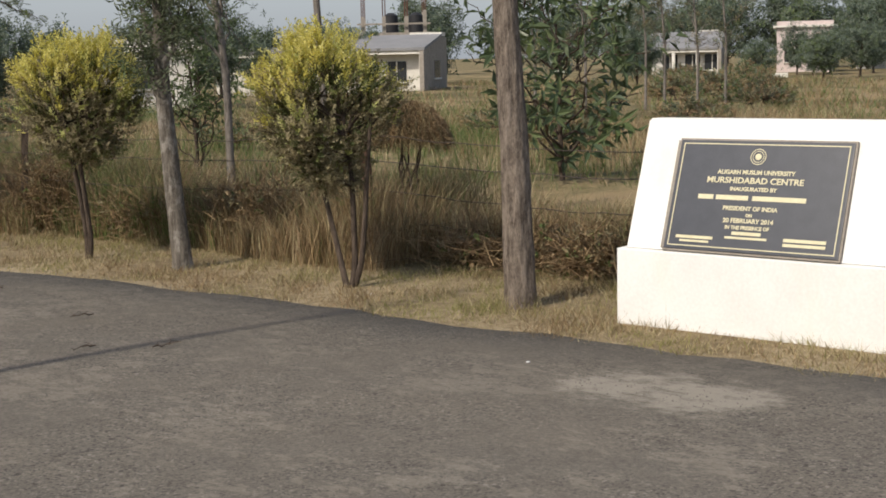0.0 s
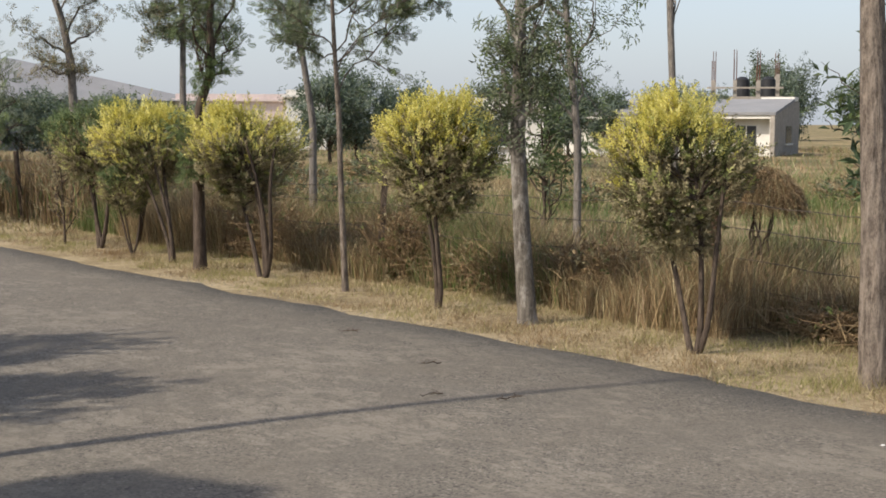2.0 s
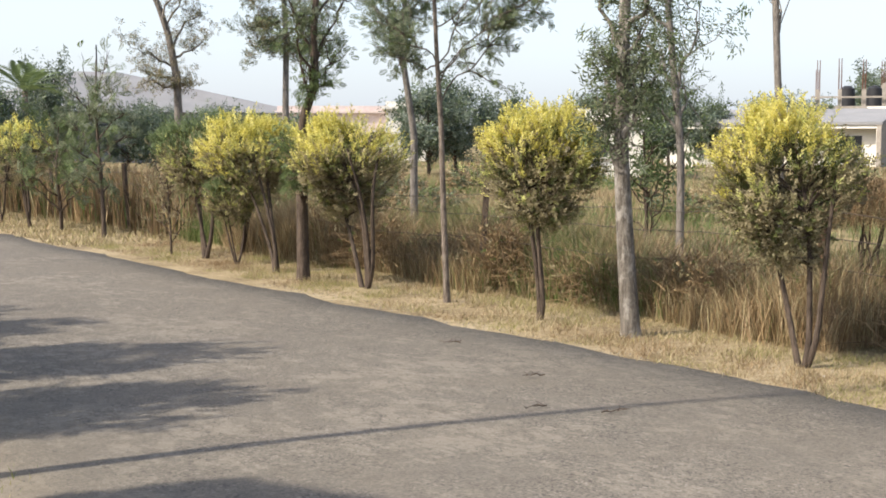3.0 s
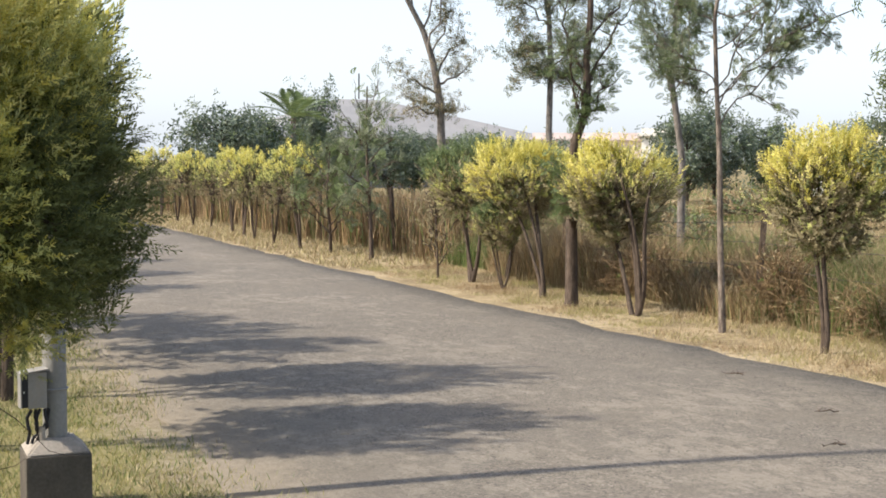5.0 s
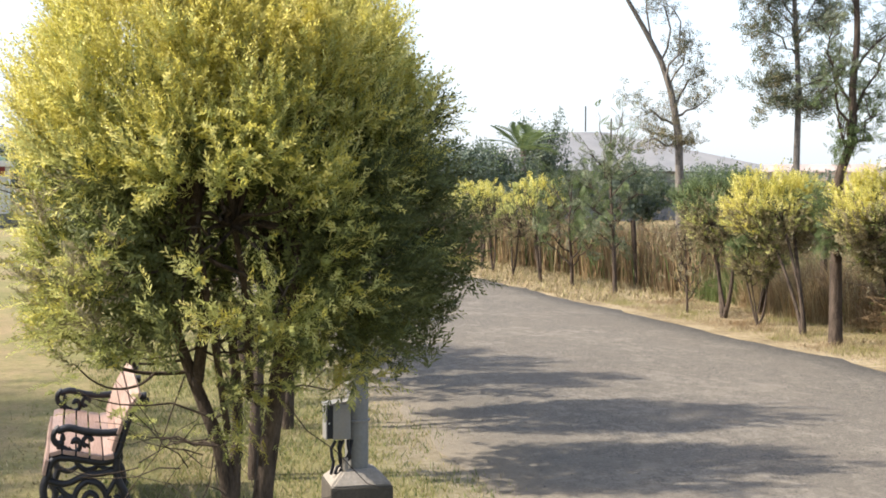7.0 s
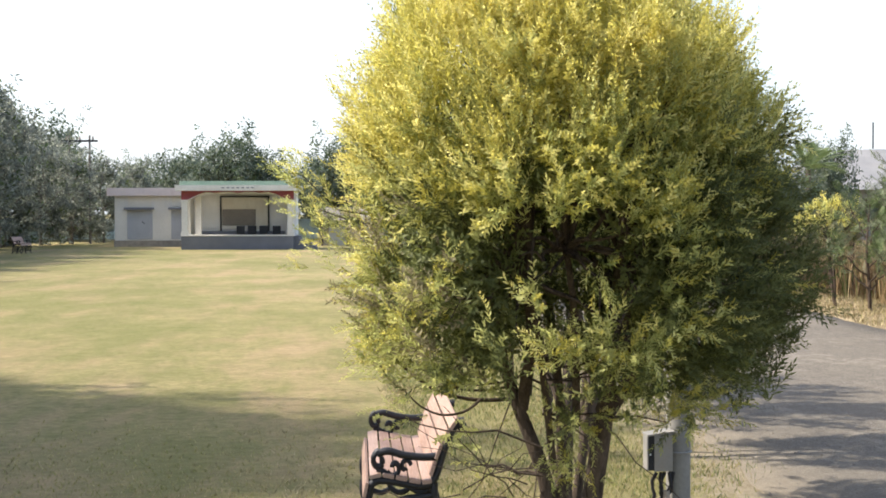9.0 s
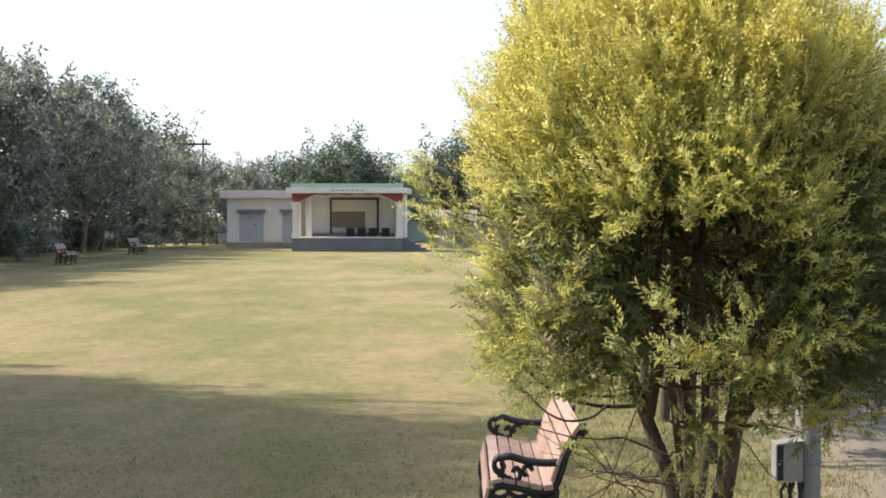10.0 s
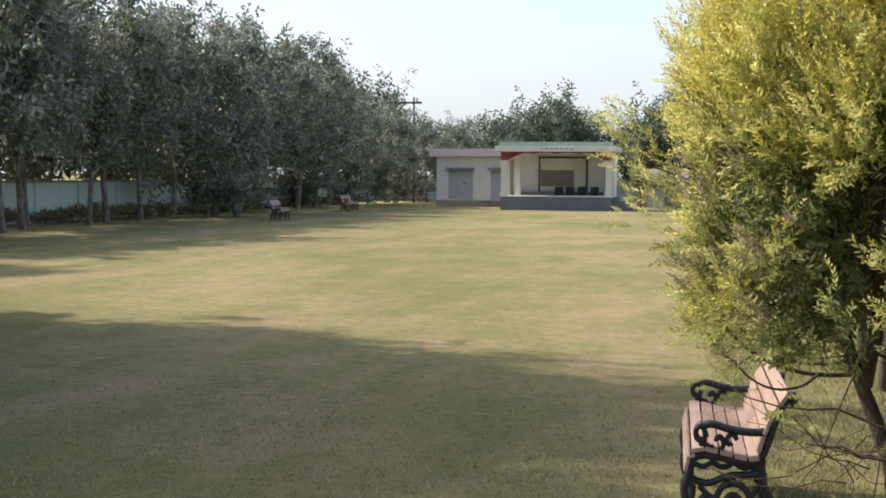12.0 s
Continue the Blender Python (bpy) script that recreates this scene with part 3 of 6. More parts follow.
# ---- grass ----
def blades(name, x, y, h, w, lean, mats, pick, label, category, r, z=0.0, segs=1, curl=0.5):
    """Grass: one narrow blade for each root, bent over at the tip."""
    n = len(x)
    a = r.uniform(0, 2 * np.pi, n)
    side = np.stack([np.cos(a), np.sin(a), 0 * a], -1) * (w / 2)[:, None]
    b = r.uniform(0, 2 * np.pi, n)
    fall = np.stack([np.cos(b), np.sin(b), 0 * b], -1) * (h * lean * r.uniform(0.2, 1.2, n))[:, None]
    root = np.stack([x, y, np.zeros(n) + z], -1)
    up = np.stack([0 * h, 0 * h, h], -1)
    if segs == 1:
        V = np.stack([root - side, root + side, root + up + fall], 1)
        F = np.arange(n * 3).reshape(-1, 3)
        idx = pick
    else:
        mid = root + up * 0.6 + fall * 0.35
        V = np.stack([root - side, root + side, mid + side * 0.8, mid - side * 0.8, root + up * (1 - curl * 0.1) + fall], 1)
        o = (np.arange(n) * 5)[:, None, None]
        F = (o + np.array([(0, 1, 2), (0, 2, 3), (3, 2, 4)])[None]).reshape(-1, 3)
        idx = np.repeat(pick, 3)
    ob = mesh_object(name, V.reshape(-1, 3), F, mats, idx)
    return tagged(ob, label, category, kind="stuff")


def clumped(n, x0, x1, y0, y1, r, per=7, spread=0.05):
    c = max(1, n // per)
    cx, cy = r.uniform(x0, x1, c), r.uniform(y0, y1, c)
    x = np.repeat(cx, per) + r.normal(0, spread, c * per)
    y = np.repeat(cy, per) + r.normal(0, spread, c * per)
    return x, y


def build_grass():
    r = np.random.default_rng(11)
    # dry verge beyond the road
    x, y = clumped(70000, 7.25, 9.4, 1.0, 22, r, 9, 0.07)
    n = len(x)
    edge = 7.28 + 0.13 * np.sin(y * 2.3) + 0.10 * np.sin(y * 5.7 + 1)
    edge = edge - np.clip((y - 9) * 0.035, 0, 0.42)
    keep = x > edge - 0.10
    x, y = x[keep], y[keep]
    n = len(x)
    h = r.uniform(0.02, 0.075, n) * np.where((y < 6) & (x > 7.6), 1.5, 1.0) * np.where(x < 7.45, 0.7, 1)
    g1 = np.array([noise.noise((a * 1.6, b * 1.6, 21.0)) + 0.6 * noise.noise((a * 5, b * 5, 3.0)) for a, b in zip(x, y)])
    h = h * np.clip(0.75 + 1.3 * g1, 0.25, 1.7)
    g2 = np.array([noise.noise((a * 1.1, b * 1.1, 33.0)) for a, b in zip(x, y)]) + r.normal(0, 0.25, n)
    pick = np.where(g2 > 0.18, 1, np.where(g2 < -0.22, 2, 0))
    blades("verge_grass", x, y, h * 1.25, r.uniform(0.003, 0.008, n), 1.1, [STRAW, RUST, TURF], pick, "short dry straw-coloured grass along the lane", "grass", r)
    x, y = clumped(16000, 6.9, 9.6, 22, 48, r, 7, 0.1)
    n = len(x)
    blades("verge_grass", x, y, r.uniform(0.05, 0.13, n), r.uniform(0.012, 0.025, n), 0.9, [STRAW, RUST, TURF], r.choice([0, 1, 2], n, p=[0.8, 0.1, 0.1]), "short dry straw-coloured grass along the lane", "grass", r)
    # tall grass along the wire fence
    x, y = clumped(90000, 8.75, 11.4, 0.5, 22, r, 14, 0.11)
    n = len(x)
    dens = np.array([noise.noise((a * 0.6, b * 0.45, 2.0)) for a, b in zip(x, y)])
    keep = (dens > -0.34) & ~((y > 4.6) & (y < 7.6) & (x < 9.6)) & (x > 8.92 + 0.18 * np.sin(y * 1.3))
    x, y, dens = x[keep], y[keep], dens[keep]
    n = len(x)
    h = r.uniform(0.35, 0.95, n) * (0.95 + 0.7 * dens) * np.where(y < 8, 0.72, 1.0) * np.where(x < 9.2, 0.7, 1)
    gp = np.array([noise.noise((a * 0.4, b * 0.35, 9.0)) for a, b in zip(x, y)])
    pick = np.where(gp + r.normal(0, 0.25, n) > 0.24, 2, np.where(r.random(n) < 0.62, 1, 0))
    blades("tall_grass", x, y, h, r.uniform(0.004, 0.010, n), 0.6, [STRAW, RUST, REED], pick, "tall half-dry grass and reeds by the wire fence", "grass", r, segs=2)
    x, y = clumped(16000, 9.0, 11.5, 22, 50, r, 12, 0.15)
    n = len(x)
    blades("tall_grass", x, y, r.uniform(0.6, 1.35, n), r.uniform(0.015, 0.03, n), 0.4, [STRAW, RUST, REED], r.choice([0, 1, 2], n, p=[0.12, 0.76, 0.12]), "tall half-dry grass and reeds by the wire fence", "grass", r, segs=2)
    # rough field
    x, y = clumped(110000, 10.8, 36, -4, 46, r, 16, 0.22)
    n = len(x)
    dens = np.array([noise.noise((a * 0.25, b * 0.25, 5.0)) for a, b in zip(x, y)])
    keep = dens > -0.4
    x, y, dens = x[keep], y[keep], dens[keep]
    n = len(x)
    g = np.array([noise.noise((a * 0.12, b * 0.12, 12.0)) for a, b in zip(x, y)])
    pick = np.where(g + r.normal(0, 0.25, n) > 0.05, 2, np.where(r.random(n) < 0.62, 1, 0))
    blades("field_grass", x, y, r.uniform(0.15, 0.50, n) * (1 + dens), r.uniform(0.007, 0.016, n), 0.7, [STRAW, RUST, REED], pick, "rough dry field grass with green weeds", "grass", r, z=-0.05, segs=2)
    x, y = clumped(30000, 36, 85, 5, 90, r, 16, 0.4)
    n = len(x)
    blades("field_grass", x, y, r.uniform(0.2, 0.6, n), r.uniform(0.03, 0.06, n), 0.9, [STRAW, RUST, REED], r.choice([0, 1, 2], n, p=[0.12, 0.50, 0.38]), "rough dry field grass with green weeds", "grass", r, z=-0.1, segs=1)
    # lawn
    u = r.random(90000)
    y = 4.6 + 9 * u ** 1.7
    x = r.uniform(-1, 1, len(y)) * 0.5 * (4 + 0.75 * y) - 0.18 * y - 0.5
    keep = (x < 1.30 + 0.14 * np.sin(y * 1.9) + r.normal(0, 0.12, len(y))) & (r.random(len(y)) < np.clip((13 - y) / 5, 0, 1))
    x, y = x[keep], y[keep]
    n = len(x)
    g = np.array([noise.noise((a * 0.9, b * 0.6, 3.0)) + 0.5 * noise.noise((a * 4.0, b * 3.0, 8.0)) for a, b in zip(x, y)])
    pick = np.where(g + r.normal(0, 0.30, n) > 0.25, 1, 0)
    blades("lawn_grass", x, y, r.uniform(0.012, 0.030, n) * (1 + 0.5 * g) * np.where(x > 0.2, 1.5, 1), r.uniform(0.004, 0.008, n) * (1 + y * 0.05), 1.2, [TURF, STRAW, REED], pick, "short yellowing lawn grass", "grass", r)
    # ragged grassy edge of the lane
    x, y = clumped(40000, -0.9, 1.95, 5.0, 18, r, 11, 0.06)
    edge = 1.5 + 0.2 * np.sin(y * 1.9) + 0.12 * np.sin(y * 4.3 + 2)
    keep = r.random(len(x)) < np.clip((edge + 0.30 - x) / 0.75, 0, 1)
    x, y = x[keep], y[keep]
    n = len(x)
    blades("edge_grass", x, y, r.uniform(0.015, 0.065, n), r.uniform(0.004, 0.010, n), 0.8, [TURF, STRAW, REED], r.choice([0, 1, 2], n, p=[0.36, 0.2, 0.44]), "ragged greenish grass at the edge of the lane", "grass", r)


build_grass()


# ---- plants ----
def rebase(root, x, y):
    """Moves a thing's root to its foot, its parts staying where they are."""
    for c in root.children:
        c.data.transform(Matrix.Translation((-x, -y, 0)))
    root.matrix_basis = pose(x, y, 0)
    return root


def limbs_to_mesh(lines, sides=6):
    return join([tube(p, q, sides if q[0] > 0.012 else (3 if sides == 5 else 4), cap=False) for p, q in lines])


def shrub(name, label, stems, centre, radii, seed, sprigs, size, tpl, mats, mixer, boughs=60, group="", bark=STEM, twig=0.006, category="shrub", low=-0.75, bare=0.0, taper=0.0, square=2.0):
    """A bush on bare stems: stems, boughs inside the crown, and thousands of shoots in clusters."""
    r = np.random.default_rng(seed)
    root = thing(name, label=label, category=category, group=group)
    c, rad = np.array(centre, float), np.array(radii, float)
    size_of = lambda d: (np.hypot(d[..., 0], d[..., 1]) ** square + np.abs(d[..., 2]) ** square) ** (1 / square)
    lines, tips = [], []
    for pts, r0, r1 in stems:
        p = np.array(pts, float)
        k = max(4, len(p) * 3)
        s = np.linspace(0, 1, len(p))
        q = np.stack([np.interp(np.linspace(0, 1, k), s, p[:, a]) for a in range(3)], -1)
        q[1:-1] += r.normal(0, min(0.012, r0 * 0.22), (k - 2, 3))
        for _ in range(2):
            q[1:-1] = 0.25 * q[:-2] + 0.5 * q[1:-1] + 0.25 * q[2:]
        lines.append((q, np.linspace(r0, r1, k)))
        tips.append(q)
    allp = np.concatenate([t[len(t) // 2:] for t in tips])
    ends, ways = [], []
    for i in range(boughs):
        while True:
            d = r.normal(size=3)
            d /= np.linalg.norm(d)
            if d[2] > low:
                break
        lump = 1 + 0.16 * noise.noise(Vector(d * 1.7 + seed * 3.1)) + 0.06 * noise.noise(Vector(d * 4.1 + seed))
        e = c + d / size_of(d) * rad * lump * r.uniform(0.72, 0.98) * np.array([1 + taper * min(d[2], 0), 1 + taper * min(d[2], 0), 1])
        near = allp[np.argmin(np.linalg.norm(allp - (e * 0.45 + c * 0.55 - np.array([0, 0, rad[2] * 0.35])), axis=1) + r.uniform(0, 0.15, len(allp)))]
        q = bend(near, e, 7, r.uniform(-0.02, 0.10), r)
        lines.append((q, np.linspace(twig * 2.0, twig * 0.4, 7)))
        ends.append(q)
        ways.append(d)
    v, f = limbs_to_mesh(lines)
    mesh_object("trunk", v, f, bark, parent=root, label="bare forked stems and inner boughs", smooth=True)
    if not sprigs:
        return root
    # shoots: fans of a few, along the outer part of the boughs
    fan = 7
    k = sprigs // fan
    b = r.integers(0, boughs, k)
    t = np.clip(1 - np.abs(r.normal(0, 0.26, k)), 0.25, 1.0)
    E = np.stack(ends)
    seg = t * 6
    i0 = np.clip(seg.astype(int), 0, 5)
    fr = (seg - i0)[:, None]
    P = E[b, i0] * (1 - fr) + E[b, i0 + 1] * fr
    P = P + r.normal(size=(k, 3)) * (0.12 * rad.mean())
    tone = np.repeat(r.normal(0, 1, k), fan)
    P = np.repeat(P, fan, 0) + r.normal(size=(k * fan, 3)) * size * 0.36
    k = k * fan
    d = (P - c) / rad
    rel = size_of(d)
    way = d / (rel[:, None] + 1e-6)
    lim = np.array([0.98 + 0.22 * noise.noise(Vector(w * 2.3 + seed)) + 0.20 * noise.noise(Vector(w * 5.1 + seed)) for w in way]) + 0.08 * r.normal(size=k)
    over = rel > lim
    P[over] = c + (P[over] - c) * (lim[over] / rel[over])[:, None]
    d = (P - c) / rad
    rel = size_of(d)
    way = d / (rel[:, None] + 1e-6) * 0.75 + np.array([0, 0, 0.7]) + r.normal(0, 0.30, (k, 3))
    sz = size * r.uniform(0.6, 1.25, k)
    thin = (d[:, 2] < -0.15) & (r.random(len(d)) < bare)
    P, d, rel, way, sz, tone = P[~thin], d[~thin], rel[~thin], way[~thin], sz[~thin], tone[~thin]
    P = c + (P - c) * np.stack([1 + taper * np.minimum(d[:, 2], 0)] * 2 + [np.ones(len(d))], -1)
    m = mixer(d, rel, r, tone)
    v, f = spray(P, way, sz, tpl, r)
    idx = np.repeat(m[:, None], len(tpl[1]), 1)
    if len(tpl) > 2:
        # no paler tips on the side turned from the sun, as if shaded
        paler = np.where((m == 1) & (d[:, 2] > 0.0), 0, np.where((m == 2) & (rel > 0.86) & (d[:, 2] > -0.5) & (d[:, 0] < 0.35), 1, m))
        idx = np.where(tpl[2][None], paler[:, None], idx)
    mesh_object("crown", v, f, mats, idx.ravel(), parent=root)
    return root


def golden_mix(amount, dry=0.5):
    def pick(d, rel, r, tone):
        # gold gathers at the top and, imitating sunlight, on the sun side
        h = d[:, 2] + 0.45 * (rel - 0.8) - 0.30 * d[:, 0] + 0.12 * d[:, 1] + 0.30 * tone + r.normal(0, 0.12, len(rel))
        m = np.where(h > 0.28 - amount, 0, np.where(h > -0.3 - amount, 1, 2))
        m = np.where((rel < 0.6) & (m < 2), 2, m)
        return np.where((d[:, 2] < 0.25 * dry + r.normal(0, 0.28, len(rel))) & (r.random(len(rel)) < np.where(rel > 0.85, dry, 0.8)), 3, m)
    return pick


def row_bush(seed, label, ry=0.95, z0=0.95, z1=2.2, fork=0.35, amount=0.0, sprigs=5200, mats=None, tpl=SHOOT_ROW, size=0.115, lean=0.25, stems=3, dry=0.5):
    """A clipped verge bush at the origin, bare stems below and a broad crown above."""
    r = np.random.default_rng(seed + 50)
    zc = (z0 + z1) / 2
    st = []
    for i in range(stems):
        a = r.uniform(-1, 1) * 0.5 + (i - (stems - 1) / 2) * 0.55
        st.append(([(r.normal(0, 0.02), r.normal(0, 0.03), -0.04), (0.02, a * 0.15, fork * r.uniform(0.45, 0.8)), (r.normal(0, 0.1), a * 0.35 + lean * 0.4, zc - 0.25), (r.normal(0, 0.2), a * 0.75 * ry + lean, zc + 0.25)], 0.033 * r.uniform(0.8, 1.2), 0.012))
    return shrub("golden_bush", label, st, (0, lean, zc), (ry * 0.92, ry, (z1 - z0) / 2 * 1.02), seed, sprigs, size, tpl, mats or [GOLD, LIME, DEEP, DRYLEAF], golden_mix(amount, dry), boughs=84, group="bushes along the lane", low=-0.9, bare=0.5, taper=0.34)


def place(ob, x, y, rz=0, sc=(1, 1, 1), label=""):
    m = pose(x, y, 0, 0, 0, rz) @ Matrix.Diagonal((*sc, 1))
    c = copy_thing(ob, Matrix.Identity(4))
    c.matrix_basis = m
    if label:
        c["label"] = label
    return c


def put_first(ob, x, y, rz=0):
    ob.matrix_basis = pose(x, y, 0, 0, 0, rz)
    return ob


GOLDLABEL = "rounded bush with golden-yellow top shoots on bare forked stems"
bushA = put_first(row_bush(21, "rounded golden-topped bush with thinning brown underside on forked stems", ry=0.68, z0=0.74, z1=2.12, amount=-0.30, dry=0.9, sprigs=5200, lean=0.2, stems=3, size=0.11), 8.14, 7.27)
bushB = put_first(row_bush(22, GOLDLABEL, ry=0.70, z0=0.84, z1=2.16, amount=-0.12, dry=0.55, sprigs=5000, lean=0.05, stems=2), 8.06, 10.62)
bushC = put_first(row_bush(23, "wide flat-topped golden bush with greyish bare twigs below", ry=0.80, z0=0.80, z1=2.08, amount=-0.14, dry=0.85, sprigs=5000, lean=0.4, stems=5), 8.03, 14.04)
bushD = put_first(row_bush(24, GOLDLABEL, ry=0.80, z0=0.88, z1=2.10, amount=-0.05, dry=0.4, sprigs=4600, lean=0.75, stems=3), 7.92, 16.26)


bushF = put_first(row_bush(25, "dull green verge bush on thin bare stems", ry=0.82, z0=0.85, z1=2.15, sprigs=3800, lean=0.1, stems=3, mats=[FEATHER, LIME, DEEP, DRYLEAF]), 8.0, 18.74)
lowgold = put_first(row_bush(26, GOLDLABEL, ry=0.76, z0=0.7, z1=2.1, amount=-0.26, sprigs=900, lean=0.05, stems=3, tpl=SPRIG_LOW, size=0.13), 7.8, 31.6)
FARROW = [(bushF, 7.98, 17.6, 0.55, 0.62, "small dull green bush on a thin bare stem"), (lowgold, 7.8, 26.9, 1.0, 1.04, GOLDLABEL), (lowgold, 7.75, 28.8, 0.7, 0.86, GOLDLABEL), (lowgold, 7.7, 30.2, 0.75, 0.94, GOLDLABEL), (lowgold, 8.0, 33.4, 0.9, 1.02, GOLDLABEL),
          (lowgold, 7.9, 35.4, 0.75, 0.88, GOLDLABEL), (lowgold, 7.9, 37.4, 0.95, 0.98, GOLDLABEL), (lowgold, 7.9, 39.6, 0.8, 0.9, GOLDLABEL), (lowgold, 7.9, 42.0, 0.9, 1.05, GOLDLABEL), (lowgold, 7.9, 45.0, 1.0, 0.95, GOLDLABEL), (lowgold, 7.9, 48.5, 1.1, 1.05, GOLDLABEL)]
for k, (ob, x, y, s, sz, lb) in enumerate(FARROW):
    place(ob, x, y, (k * 137) % 360 if k else 40, (s, s, sz), lb)


# ---- the great golden shrub by the lawn and its row ----
def near_bush():
    st = [([(-0.10, 6.62, -0.05), (-0.17, 6.58, 0.35), (-0.21, 6.57, 0.66), (-0.33, 6.62, 0.95), (-0.46, 6.6, 1.3), (-0.62, 6.5, 1.75), (-0.75, 6.4, 2.2)], 0.046, 0.014),
          ([(-0.04, 6.60, -0.05), (-0.06, 6.55, 0.45), (0.02, 6.5, 0.95), (0.06, 6.45, 1.4), (0.10, 6.4, 1.9), (0.12, 6.3, 2.4)], 0.056, 0.016),
          ([(-0.17, 6.58, 0.45), (-0.13, 6.7, 0.95), (-0.2, 6.75, 1.5), (-0.25, 6.7, 2.2)], 0.030, 0.012),
          ([(-0.33, 6.62, 0.98), (-0.30, 6.4, 1.35), (-0.40, 6.1, 1.75), (-0.45, 5.9, 2.1)], 0.030, 0.010),
          ([(0.02, 6.5, 0.95), (0.20, 6.35, 1.3), (0.35, 6.2, 1.7), (0.45, 6.1, 2.1)], 0.032, 0.010),
          ([(-0.46, 6.6, 1.3), (-0.38, 6.55, 1.7), (-0.35, 6.3, 2.2)], 0.022, 0.009),
          ([(-0.36, 6.63, 1.02), (-0.55, 6.55, 1.02), (-0.72, 6.5, 1.07), (-0.88, 6.45, 1.2), (-0.98, 6.4, 1.32)], 0.010, 0.005),
          ([(-0.36, 6.63, 1.08), (-0.52, 6.5, 1.07), (-0.68, 6.4, 1.10), (-0.85, 6.35, 1.24)], 0.007, 0.003),
          ([(-0.10, 6.52, 0.92), (-0.16, 6.1, 1.45), (-0.25, 5.85, 1.85), (-0.3, 5.75, 2.2)], 0.020, 0.008),
          ([(0.0, 6.5, 0.98), (0.06, 6.1, 1.45), (0.0, 5.8, 1.85), (0.05, 5.7, 2.2)], 0.022, 0.008),
          ([(-0.40, 6.6, 1.12), (-0.48, 6.2, 1.55), (-0.58, 5.95, 1.95)], 0.020, 0.008),
          ([(-0.2, 6.55, 0.75), (-0.3, 6.2, 1.3), (-0.38, 5.95, 1.75), (-0.36, 5.8, 2.1)], 0.018, 0.007),
          ([(-0.52, 6.53, 1.03), (-0.58, 6.5, 0.98), (-0.7, 6.45, 0.97), (-0.8, 6.4, 1.03), (-0.86, 6.38, 1.1)], 0.007, 0.003)]

    c, rad = np.array([-0.19, 6.1, 1.87]), np.array([0.84, 0.80, 0.96])
    ob = shrub("golden_shrub", "large dense shrub with golden feathery shoots on forked dark stems", st, c, rad * 0.94, 31, 0, 0.14, SHOOT, [DEEP], None, boughs=170, twig=0.006, low=-0.80, square=2.4)
    r = np.random.default_rng(77)

    def size_of(d):
        """Round above, squarer below."""
        q = np.where(d[:, 2] > 0, 2.3, 3.4)
        return (np.hypot(d[:, 0], d[:, 1]) ** q + np.abs(d[:, 2]) ** q) ** (1 / q)

    def ways(n, low=-0.82):
        d = r.normal(size=(n * 3, 3))
        d /= np.linalg.norm(d, axis=1)[:, None]
        return d[d[:, 2] > low][:n]

    def edge(d):
        """Share of the radius at which the crown ends that way: lumpy, drawn in under the lawn side."""
        lump = np.array([0.10 * noise.noise(Vector(w * 2.1 + 4.0)) + 0.10 * noise.noise(Vector(w * 4.7 + 1.0)) for w in d])
        return 0.97 + lump - 0.27 * np.clip(-d[:, 2] - 0.35, 0, 1) - 0.21 * np.clip(d[:, 0], 0, 1) * np.clip(d[:, 2] + 0.1, 0, 1)

    bits, tone = [], []

    def add(P, way, sz, tpl, pick, paler=None):
        v, f = spray(P, way, sz, tpl, r)
        idx = np.repeat(pick[:, None], len(tpl[1]), 1)
        if paler is not None:
            idx = np.where(tpl[2][None], paler[:, None], idx)
        bits.append((v, f))
        tone.append(idx.ravel())

    def hollow(P, d, share):
        """True where the boughs stand bare: the open heart above the fork, and low on the lawn side."""
        heart = (d[:, 1] < 0.3) & (d[:, 2] < 0.0) & (np.abs(d[:, 0] + 0.20 + 0.3 * d[:, 2]) < 0.38)
        low = (P[:, 2] < 1.22) & (P[:, 0] < -0.05)
        return r.random(len(P)) < np.where(low | (P[:, 2] < 1.12), 0.92, np.where(heart, share, 0.0))

    # inner green leaves, darkened for the shade, most on the lane side
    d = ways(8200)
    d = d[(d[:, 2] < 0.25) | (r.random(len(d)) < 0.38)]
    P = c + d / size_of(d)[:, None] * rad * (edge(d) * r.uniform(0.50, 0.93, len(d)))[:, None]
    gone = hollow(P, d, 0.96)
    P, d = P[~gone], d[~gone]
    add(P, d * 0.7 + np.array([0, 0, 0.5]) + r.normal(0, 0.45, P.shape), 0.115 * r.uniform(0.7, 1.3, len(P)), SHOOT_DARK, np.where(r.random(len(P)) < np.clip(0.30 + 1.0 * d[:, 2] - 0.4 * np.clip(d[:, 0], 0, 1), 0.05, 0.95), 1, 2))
    # sprays on the outside: a short branchlet each, set with leafy shoots
    d = ways(1150)
    full = (d[:, 2] > 0.30) | (d[:, 0] > 0.30)
    cover = np.array([noise.noise(Vector(w * 3.6 + 9.0)) for w in d])
    d = d[(d[:, 2] > 0.34) | (cover > np.where(full, -0.25, -0.02))]
    tip = c + d / size_of(d)[:, None] * rad * (edge(d) - 0.015 + 0.045 * np.abs(r.normal(size=len(d))))[:, None]
    gone = hollow(tip, d, 0.66)
    tip, d = tip[~gone], d[~gone]
    k = 11
    ax = d * 0.75 + np.array([0, 0, 0.62]) + r.normal(0, 0.30, d.shape)
    ax /= np.linalg.norm(ax, axis=1)[:, None]
    t = np.tile(np.linspace(0, 1, k), len(d))[:, None]
    A = np.repeat(ax, k, 0)
    side = np.cross(A, r.normal(size=A.shape))
